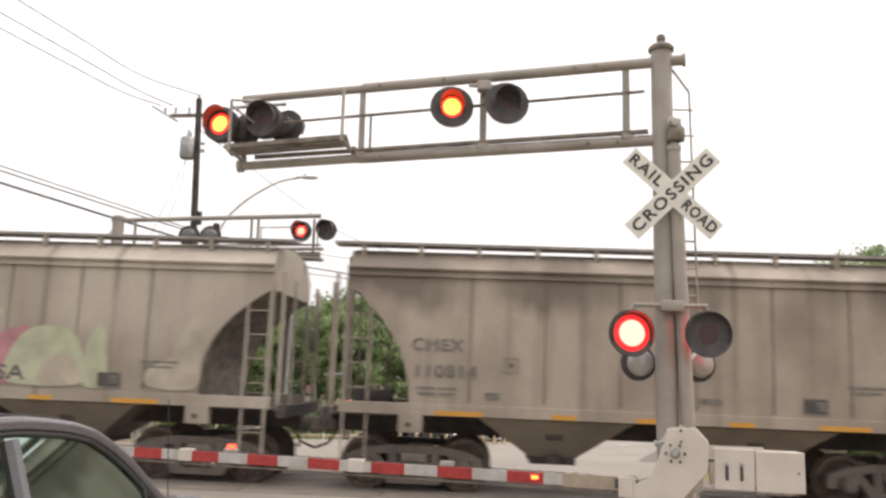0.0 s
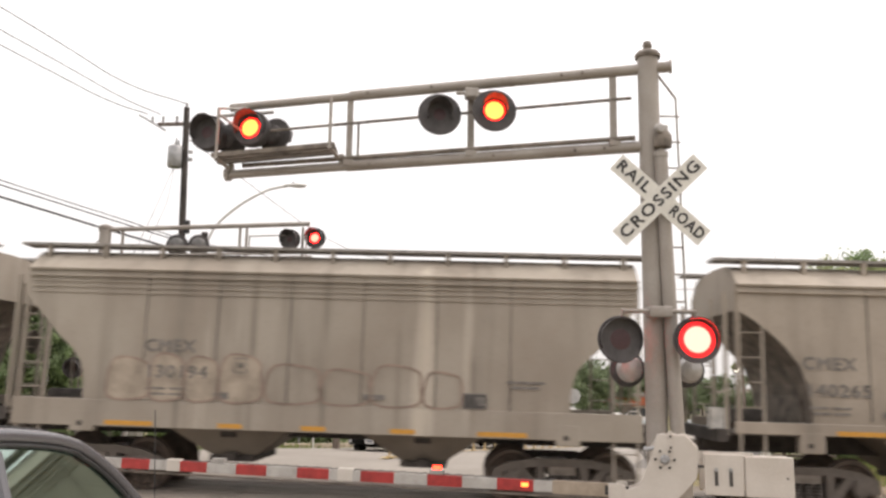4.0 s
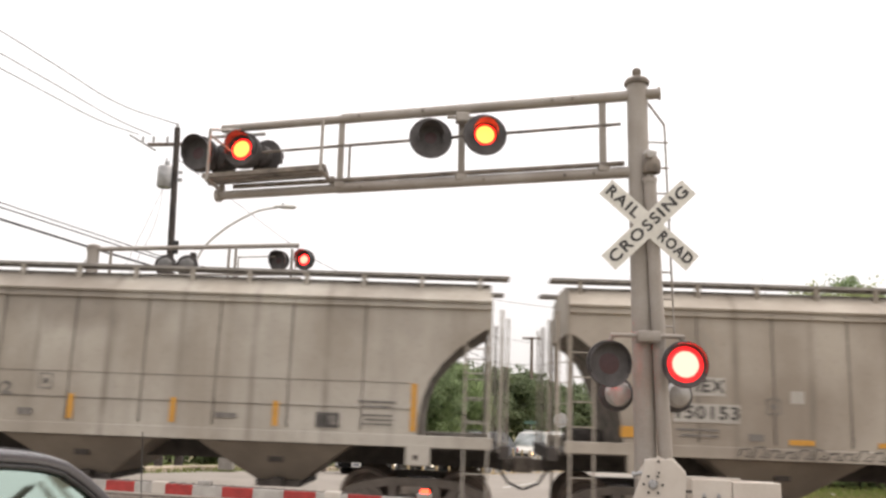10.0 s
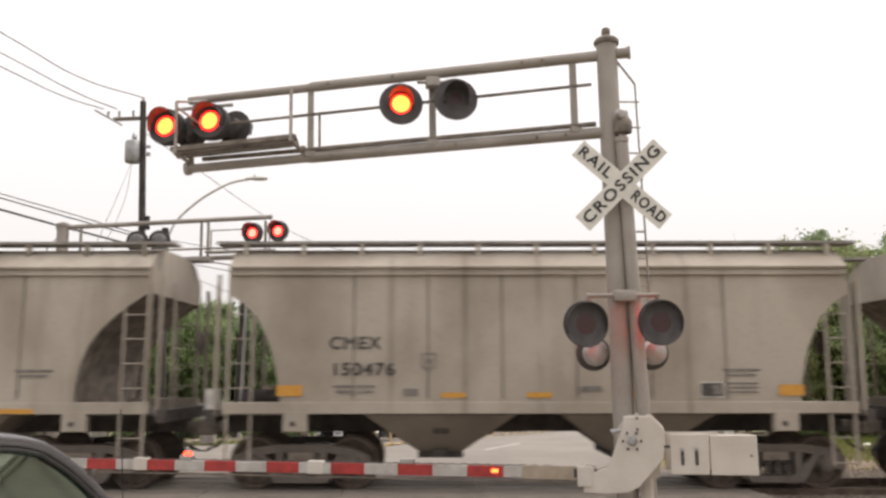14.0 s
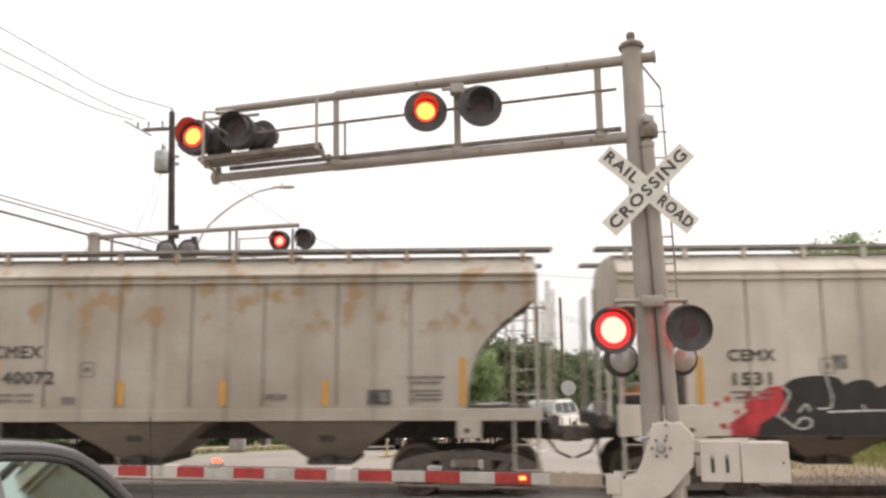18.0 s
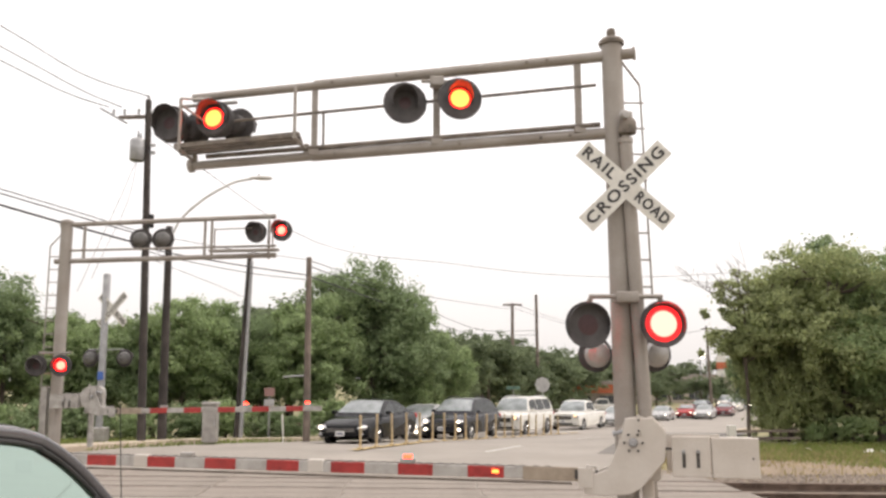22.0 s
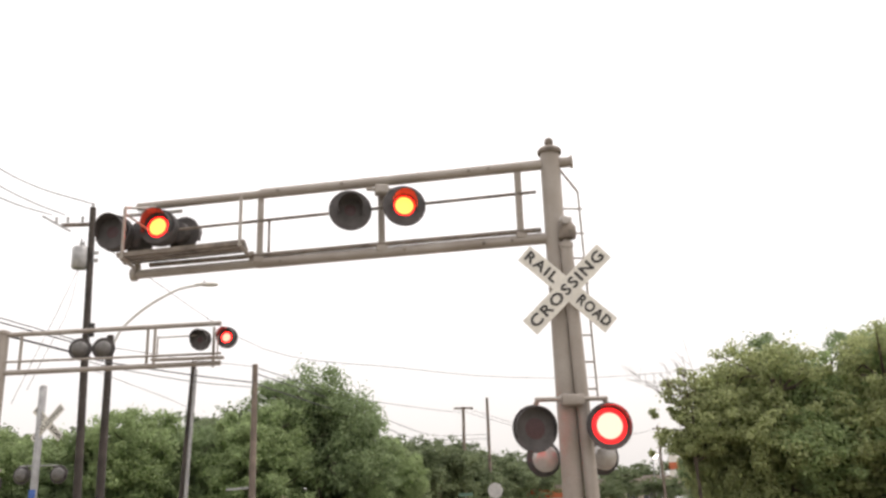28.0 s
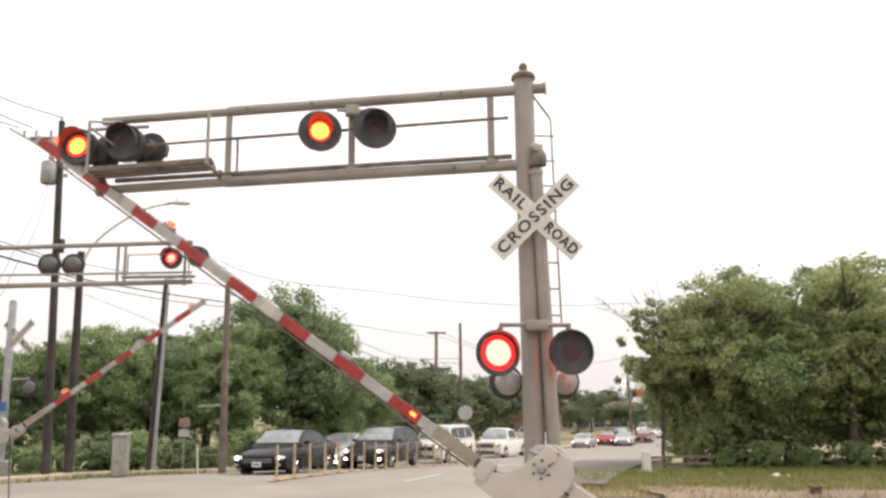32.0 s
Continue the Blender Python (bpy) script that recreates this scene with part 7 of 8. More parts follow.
grass("grass", 17000, right_verge, 0.16, grass_green, "patchy green grass between ballast and trees", 5)
grass("grass", 26000, left_verge, 0.22, grass_green, "green verge grass beyond the track", 6)
grass("dry_grass", 20000, dry_band, 0.12, grass_dry, "trampled dry grass on the verge", 7)


def loose_stones(count, seed):
    """Crushed stone along the track, as one object."""
    rng = np.random.RandomState(seed)
    base = [(1, 0, 0), (-0.8, 0.3, 0.1), (0, 1, -0.1), (0.1, -0.9, 0), (0, 0.1, 0.7), (0, 0, -0.5)]
    tri = [(0, 2, 4), (2, 1, 4), (1, 3, 4), (3, 0, 4), (2, 0, 5), (1, 2, 5), (3, 1, 5), (0, 3, 5)]
    vs, fs = [], []
    for k in range(count):
        near = k % 2 == 0
        x = rng.uniform(6.6, 16.0) if k % 5 else rng.uniform(-12, -7.5)
        y = (TRACK_Y + (rng.uniform(-2.6, -0.9) if near else rng.uniform(0.8, 4.1))) - x * math.tan(radians(TRACK_TURN))
        s = rng.uniform(0.018, 0.042)
        a = rng.uniform(0, 6.28)
        ca, sa = math.cos(a) * s, math.sin(a) * s
        n = len(vs)
        for bx, by, bz in base:
            vs.append((x + bx * ca - by * sa, y + bx * sa + by * ca, RAIL_Z + lean(x) - 0.125 + bz * s + rng.uniform(0, 0.02)))
        fs.extend((n + p, n + q, n + r) for p, q, r in tri)
    me = bpy.data.meshes.new("ballast_stones")
    me.from_pydata(vs, [], fs)
    me.materials.append(ballast_mat)
    return tagged(part("ballast_stones", me, None), "loose grey crushed stones along the track", "ballast", kind="stuff")


loose_stones(13000, 8)

# pale litter on the verge and a rusty steel stub in the ballast
litter_white = mat("pale_litter", (0.62, 0.60, 0.56), 0.7, 0, 0.2, 9.0)
rust_brown = mat("rusty_stub", (0.14, 0.085, 0.06), 0.85, 0, 0.35, 9.0, 0.4, 30)
for k, (x, y, w) in enumerate(((13.78, 23.9, 0.32), (14.1, 23.75, 0.22), (13.0, 26.8, 0.16), (12.5, 24.9, 0.14))):
    bm = B()
    bmesh.ops.create_icosphere(bm, subdivisions=2, radius=1)
    for v_ in bm.verts:
        v_.co *= 1 + 0.35 * noise.noise(v_.co * 1.7 + Vector((k * 3.1, 0, 0)))
    bm.transform(Matrix.Diagonal((w * 0.5, w * 0.35, w * 0.26, 1)))
    tagged(part("litter", bm, litter_white, at=pose(x, y, drop(y, x) + 0.0, 0, 0, 40 * k), smooth=True), "crumpled pale litter lying in the verge grass", "litter", "litter on the verge")
stub = thing("steel_stub", pose(12.25, 19.45, drop(19.45, 12.25) - 0.16), "short rusty steel stub standing in the ballast", "stub")
bm = B()
box(bm, -0.13, 0.13, -0.05, 0.05, 0.0, 0.30, 0.012)
part("post", bm, rust_brown, stub)
bm = B()
box(bm, -0.16, 0.16, -0.07, 0.07, 0.27, 0.31, 0.008)
part("cap", bm, rust_brown, stub)

# ---- vehicles ----
dark_glass = mat("dark_windscreen", (0.10, 0.11, 0.11), 0.05, 0.3, 0.1, 3.0, spec=0.9)
# pale base colour and part metal imitate the sky mirrored in the windscreen
screen_glass = mat("sky_lit_windscreen", (0.50, 0.53, 0.53), 0.07, 0.38, 0.2, 3.0, spec=0.8)
trim_black = mat("black_trim", (0.02, 0.02, 0.02), 0.6, 0, 0.2, 10.0)
chrome = mat("chrome_trim", (0.6, 0.6, 0.6), 0.15, 1.0, 0.05, 10.0)
alloy = mat("alloy_rim", (0.62, 0.61, 0.60), 0.35, 0.7, 0.15, 10.0)
plate_white = mat("plate_white", (0.7, 0.7, 0.68), 0.5)
plate_bar = mat("plate_bar", (0.08, 0.09, 0.14), 0.5)
headlamp = glow("lit_headlamp", (1.0, 0.90, 0.70), 5.0)
headlamp_soft = glow("lit_amber_headlamp", (1.0, 0.62, 0.25), 3.0)
lamp_grey = mat("unlit_headlamp", (0.5, 0.5, 0.5), 0.1, 0.2, 0.1, 10.0)


def auto_paint(name, color, metal=0.3, rough=0.28):
    m = mat(name, color, 0.10 if color[1] < 0.06 else rough, metal * 0.3 if color[1] > 0.06 else 0, 0.06, 2.0, fine=200.0, spec=0.16 if color[1] < 0.06 else 0.5)
    m.node_tree.nodes["Principled BSDF"].inputs["Coat Weight"].default_value = 0.0 if color[1] < 0.06 else 0.25
    return m


SHAPES = {
    # half length, half width, belt, roof, nose; greenhouse: front foot, front top, rear top, rear foot; axles, wheel radius, tail
    "sedan": (2.38, 0.90, 0.93, 1.44, 0.66, 1.10, 0.25, -0.85, -1.75, 1.42, -1.38, 0.33, 1.00),
    "crossover": (2.30, 0.92, 1.06, 1.67, 0.84, 1.15, 0.42, -1.30, -2.08, 1.40, -1.32, 0.36, 1.08),
    "suv": (2.60, 1.00, 1.20, 1.90, 1.02, 1.25, 0.66, -2.10, -2.48, 1.62, -1.45, 0.40, 1.20),
    "pickup": (2.90, 1.00, 1.17, 1.86, 1.04, 1.28, 0.66, -0.55, -0.82, 1.80, -1.75, 0.40, 1.14),
}


def vehicle(name, shape, paint, m, label, category="car", lights=None, group="", fog=None):
    """x forward, origin on the ground in the middle."""
    hl, hw, belt, roof, nose, cf, tf, tr_, cr, wf, wr, R, tail = SHAPES[shape]
    v = thing(name, m, label, category, group)
    g = 0.20 if shape == "sedan" else 0.28
    low = shape in ("sedan", "crossover")

    def arch(cx):
        return [(cx + (R + 0.05) * math.cos(radians(a)), max(g, R + (R + 0.05) * math.sin(radians(a)))) for a in range(0, 181, 18)]

    if low:
        top = [(hl - 0.03, g + 0.10), (hl, nose * 0.55), (hl - 0.05, nose - 0.05), (hl - 0.22, nose + 0.06), (cf + 0.55, belt - 0.06), (cf, belt), (0.0, belt + 0.015), (cr, belt + 0.03)]
        top += [(-hl + 0.25, tail), (-hl + 0.05, tail - 0.10), (-hl, tail - 0.30), (-hl + 0.06, g + 0.12)]
    else:
        top = [(hl - 0.02, g + 0.10), (hl, nose * 0.6), (hl - 0.03, nose - 0.05), (hl - 0.14, nose + 0.07), (cf + 0.5, belt - 0.03), (cf, belt), (0.0, belt), (cr + 0.1, belt)]
        top += [(-hl + 0.10, tail), (-hl, tail - 0.10), (-hl, tail - 0.40), (-hl + 0.04, g + 0.15)]
    out = spline(top, 4)
    out += [(wr - R - 0.10, g)] + arch(wr)[::-1] + [(wr + R + 0.1, g), (wf - R - 0.1, g)] + arch(wf)[::-1] + [(wf + R + 0.08, g)]
    bm = B()
    ks = (-1, -0.985, -0.94, -0.8, -0.5, 0, 0.5, 0.8, 0.94, 0.985, 1)
    rings = []
    for k in ks:
        e = abs(k)
        ring = []
        for x, z in out:
            f = max(0.0, min(1.0, (z - g) / (belt - g)))
            ends = max(0.0, (abs(x) - hl * 0.62) / (hl * 0.38))
            xx = x - math.copysign((0.26 if x > 0 else 0.16) * ends * e ** 3, x)
            zz = z - 0.10 * f ** 3 * e ** 6 - 0.05 * f * e ** 24
            ring.append(bm.verts.new((xx, k * hw * (1 - 0.04 * ends * e), zz)))
        rings.append(ring)
    n_ = len(out)
    for p_, q_ in zip(rings, rings[1:]):
        for i in range(n_):
            bm.faces.new((p_[i], q_[i], q_[(i + 1) % n_], p_[(i + 1) % n_]))
    bm.faces.new(rings[0])
    bm.faces.new(rings[-1][::-1])
    bmesh.ops.recalc_face_normals(bm, faces=bm.faces[:])
    body = part("body", bm, paint, v, smooth=True)
    # greenhouse: a smooth outline drawn across, narrower towards the roof
    wi, wt = hw - 0.07, hw - 0.26
    if shape == "sedan":
        key = [(cf, belt - 0.04), (cf - 0.40, belt + 0.24), (tf, roof - 0.05), (tf - 0.45, roof), (tr_ + 0.35, roof - 0.015), (tr_, roof - 0.08), ((tr_ + cr) / 2 - 0.05, belt + 0.22), (cr - 0.15, belt - 0.03)]
    else:
        key = [(cf, belt - 0.04), (cf * 0.5 + tf * 0.5 + 0.02, belt * 0.52 + roof * 0.48), (tf, roof - 0.06), (tf - 0.35, roof), (tr_ + 0.4, roof - 0.01), (tr_, roof - 0.06), (tr_ * 0.45 + cr * 0.55, belt * 0.45 + roof * 0.55), (cr, belt - 0.04)]
    gh = spline(key, 5)

    def skin(x, z, k, lift=0.0):
        f = max(0.0, (z - belt) / (roof - belt))
        w = wi - (wi - wt) * f + lift
        return (x + (0.10 if x > (tf + tr_) / 2 else -0.06) * (1 - k * k) * (1 - f) - 0.03 * abs(k) ** 4 * (1 if x > 0 else -1), k * w, z - 0.05 * abs(k) ** 5 * f)

    def loft(pts, kk, lift):
        b_ = B()
        rr = []
        for i, (x, z) in enumerate(pts):
            a_, c_ = pts[max(0, i - 1)], pts[min(len(pts) - 1, i + 1)]
            tx, tz = c_[0] - a_[0], c_[1] - a_[1]
            ln = math.hypot(tx, tz) or 1
            rr.append([b_.verts.new(skin(x + tz / ln * lift, z - tx / ln * lift, k, lift)) for k in kk])
        for p_, q_ in zip(rr, rr[1:]):
            for i in range(len(kk) - 1):
                b_.faces.new((p_[i], p_[i + 1], q_[i + 1], q_[i]))
        return b_, rr

    bm, rr = loft(gh, (-1, -0.97, -0.85, -0.5, 0, 0.5, 0.85, 0.97, 1), 0.0)
    bm.faces.new([r_[0] for r_ in rr])
    bm.faces.new([r_[-1] for r_ in rr][::-1])
    bmesh.ops.recalc_face_normals(bm, faces=bm.faces[:])
    part("cabin", bm, paint, v, smooth=True)
    fi = [i for i, q_ in enumerate(gh) if belt + 0.03 < q_[1] < roof - 0.035 and q_[0] > (tf + tr_) / 2]
    ri = [i for i, q_ in enumerate(gh) if belt + 0.05 < q_[1] < roof - 0.06 and q_[0] < (tf + tr_) / 2]
    for nm, ids in (("windscreen", fi), ("rear_window", ri)):
        bm, rr = loft([gh[i] for i in ids], (-0.93, -0.7, -0.35, 0, 0.35, 0.7, 0.93), 0.014)
        bmesh.ops.solidify(bm, geom=bm.faces[:], thickness=-0.006)
        bmesh.ops.recalc_face_normals(bm, faces=bm.faces[:])
        part(nm, bm, screen_glass if nm == "windscreen" else dark_glass, v, smooth=True)
    gx_, gz_ = [q_[0] for q_ in gh][::-1], [q_[1] for q_ in gh][::-1]
    n = 1 if shape == "pickup" else (3 if shape == "suv" else 2)
    xa, xb = cf - 0.42, cr + (0.42 if shape == "sedan" else 0.22)
    for s in (-1, 1):
        for i in range(n):
            x0 = xa + (xb - xa) * i / n - (0.03 if i else 0)
            x1 = xa + (xb - xa) * (i + 1) / n + 0.03
            b_ = B()
            xs = [x0 + (x1 - x0) * j / 8 for j in range(9)]
            hi = [(x, max(belt + 0.035, float(np.interp(x, gx_, gz_)) - 0.085)) for x in xs]
            lo_ = [(x, belt + 0.03) for x in xs]
            lv = [b_.verts.new(Vector(skin(x, z, s)) + Vector((0, s * 0.006, 0))) for x, z in lo_]
            hv = [b_.verts.new(Vector(skin(x, z, s)) + Vector((0, s * 0.006, 0))) for x, z in hi]
            for j in range(8):
                b_.faces.new((lv[j], lv[j + 1], hv[j + 1], hv[j]))
            bmesh.ops.solidify(b_, geom=b_.faces[:], thickness=0.004)
            bmesh.ops.recalc_face_normals(b_, faces=b_.faces[:])
            part("side_window", b_, dark_glass, v)
        bm = B()
        box(bm, cf - 0.48, cf - 0.32, s * (hw - 0.02), s * (hw + 0.17), belt + 0.02, belt + 0.14, 0.04)
        part("mirror", bm, paint, v, smooth=True)
        for k in range(max(n - (shape == "suv"), 1)):
            bm = B()
            xh = cf - 1.15 - 0.95 * k
            box(bm, xh - 0.1, xh + 0.1, s * (hw + 0.012), s * (hw - 0.02), belt - 0.18, belt - 0.145, 0.008)
            part("door_handle", bm, chrome if paint is paint_white else paint, v)
    # face
    bm = B()
    box(bm, hl - 0.05, hl + 0.004, -hw * 0.55, hw * 0.55, nose * 0.70, nose - 0.09, 0.012)
    gr = part("grille", bm, trim_black, v)
    for k in range(2 if low else 3):
        bm = B()
        zz = nose * 0.73 + 0.07 * k
        box(bm, hl - 0.01, hl + 0.012, -hw * 0.52, hw * 0.52, zz, zz + 0.018)
        part("grille_bar", bm, chrome, gr)
    bm = B()
    box(bm, hl - 0.06, hl + 0.006, -hw * 0.62, hw * 0.62, g + 0.13, nose * 0.50, 0.012)
    part("lower_intake", bm, trim_black, v)
    bm = B()
    box(bm, hl + 0.0, hl + 0.018, -0.15, 0.15, nose * 0.52, nose * 0.52 + 0.15)
    pl = part("number_plate", bm, plate_white, v)
    bm = B()
    box(bm, hl + 0.018, hl + 0.021, -0.11, 0.11, nose * 0.52 + 0.045, nose * 0.52 + 0.10)
    part("plate_bar", bm, plate_bar, pl)
    hy, hz = hw - 0.21, nose - (0.06 if low else 0.10)
    for s in (-1, 1):
        bm = B()
        bmesh.ops.create_uvsphere(bm, u_segments=14, v_segments=8, radius=1, matrix=pose(hl - 0.17, s * hy, hz, 0, 12, -s * 28) @ Matrix.Diagonal((0.15, 0.19, 0.075 if low else 0.11, 1)))
        lp = part("headlight", bm, lamp_grey, v, smooth=True)
        if lights:
            bm = B()
            lathe(bm, [(0.0001, 0.03), (0.045, 0.025), (0.062, 0.0), (0.0001, -0.01)], 14)
            bm.transform(Matrix.Translation((hl - 0.045, s * hy, hz)) @ Matrix.Rotation(radians(90), 4, "Y"))
            part("lit_bulb", bm, lights, lp, "lit headlamp", smooth=True)
        bm = B()
        rod(bm, (hl - 0.12, s * (hw - 0.20), g + 0.20), (hl - 0.02, s * (hw - 0.20), g + 0.20), 0.045, seg=12)
        part("fog_light", bm, fog or lamp_grey, v)
        bm = B()
        box(bm, -hl - 0.004, -hl + 0.22, s * (hw - 0.30), s * (hw - 0.03), tail - 0.30, tail - 0.12, 0.04)
        part("tail_light", bm, gate_red, v, smooth=True)
        for wx in (wf, wr):
            bm = B()
            lathe(bm, [(R * 0.62, -0.10), (R * 0.95, -0.11), (R, -0.07), (R, 0.07), (R * 0.95, 0.11), (R * 0.62, 0.10)], 22, "Y")
            wh = part("tyre", bm, rubber, v, at=pose(wx, s * (hw - 0.12), R), smooth=True)
            bm = B()
            lathe(bm, [(R * 0.64, s * 0.08), (R * 0.60, s * 0.095), (R * 0.2, s * 0.07), (R * 0.12, s * 0.10), (0.0001, s * 0.10)], 16, "Y")
            for k in range(5):
                a = 2 * math.pi * k / 5
                rod(bm, (0.05 * math.cos(a), s * 0.09, 0.05 * math.sin(a)), (R * 0.6 * math.cos(a), s * 0.095, R * 0.6 * math.sin(a)), 0.03, seg=4)
            part("rim", bm, alloy, wh)
    if shape == "pickup":
        bm = B()
        box(bm, -hl + 0.12, cr - 0.06, -hw + 0.14, hw - 0.14, tail - 0.4, tail + 0.006)
        part("bed", bm, trim_black, v)
    if shape in ("suv", "crossover"):
        for s in (-1, 1):
            bm = B()
            tube_along(bm, [(tf - 0.3, s * (wt - 0.06), roof - 0.02), (tf - 0.4, s * (wt - 0.06), roof + 0.04), (tr_ + 0.4, s * (wt - 0.06), roof + 0.035), (tr_ + 0.25, s * (wt - 0.06), roof - 0.03)], 0.016, 6)
            part("roof_bar", bm, trim_black if paint is not paint_white else chrome, v, smooth=True)
    return v


paint_black = auto_paint("black_car_paint", (0.007, 0.007, 0.008))
paint_silver = auto_paint("silver_car_paint", (0.36, 0.36, 0.35), 0.6)
paint_char = auto_paint("charcoal_car_paint", (0.028, 0.028, 0.032), 0.4)
paint_white = auto_paint("white_car_paint", (0.64, 0.62, 0.57), 0.0)
paint_red = auto_paint("red_car_paint", (0.30, 0.02, 0.02), 0.2)
paint_maroon = auto_paint("maroon_car_paint", (0.13, 0.012, 0.015), 0.2)
paint_blue = auto_paint("grey_blue_paint", (0.13, 0.15, 0.18), 0.4)

QUEUE = (
    ("sedan", paint_black, -0.58, 29.4, 22, "black sedan with lit headlamps, first in the waiting queue", headlamp, "car"),
    ("sedan", paint_blue, -1.15, 36.2, 18, "grey sedan behind the first car in the outer lane", None, "car"),
    ("sedan", paint_silver, 1.60, 37.0, 27, "silver sedan with lit headlamps in the waiting queue", headlamp, "car"),
    ("crossover", paint_char, 3.18, 35.9, 27, "charcoal crossover with lit headlamps in the waiting queue", headlamp, "car"),
    ("suv", paint_white, 6.95, 44.6, 31, "white full-size SUV with amber headlamps in the queue", headlamp_soft, "car"),
    ("pickup", paint_white, 12.5, 55.5, 32, "white pickup truck with amber headlamps in the queue", headlamp_soft, "truck"),
    ("sedan", paint_silver, 17.0, 62.5, 27, "silver sedan in the waiting queue", headlamp, "car"),
    ("sedan", paint_silver, 27.6, 84.5, 28, "silver sedan far down the road", headlamp, "car"),
    ("sedan", paint_red, 32.3, 90.5, 28, "red sedan far down the road", headlamp, "car"),
    ("sedan", paint_silver, 33.3, 88.0, 28, "silver sedan far down the road", headlamp, "car"),
    ("sedan", paint_maroon, 38.3, 95.0, 28, "maroon sedan far down the road", None, "car"),
    ("crossover", paint_char, 37.5, 100.0, 29, "grey crossover far down the road", headlamp, "car"),
    ("crossover", paint_white, 44.8, 108.0, 30, "white crossover far down the road", headlamp, "car"),
    ("sedan", paint_char, 50.0, 116.0, 30, "dark sedan far down the road", headlamp, "car"),
    ("sedan", paint_white, 53.5, 120.5, 30, "white sedan far down the road", headlamp, "car"),
    ("suv", paint_white, 47.5, 117.0, 30, "white SUV far down the road", headlamp, "car"),
    ("pickup", paint_white, 26.5, 104.0, 95, "white pickup truck parked off the road", None, "truck"),
)
for shape, pt, x, y, az, label, lamp, cat in QUEUE:
    vehicle("pickup_truck" if shape == "pickup" else ("suv" if shape == "suv" else "car"), shape, pt, pose(x, y, drop(y, x) + 0.02, 0, 0, 270 - az), label, cat, lamp, "waiting cars beyond the crossing", headlamp if y in (37.0, 35.9) else None)

# ---- the car that waits beside the camera ----
near_paint = auto_paint("dark_grey_car_paint", (0.085, 0.083, 0.090), 0.3, 0.28)
clear_glass = glass("clear_side_glass", (0.32, 0.40, 0.36), 0.03, 0.38)
seat_cloth = mat("grey_seat_cloth", (0.11, 0.105, 0.10), 0.9, 0, 0.15, 20.0)
cabin_black = mat("dark_cabin_plastic", (0.04, 0.04, 0.04), 0.6, 0, 0.2, 20.0)
belt_web = mat("tan_belt_webbing", (0.30, 0.25, 0.15), 0.8, 0, 0.15, 60.0)


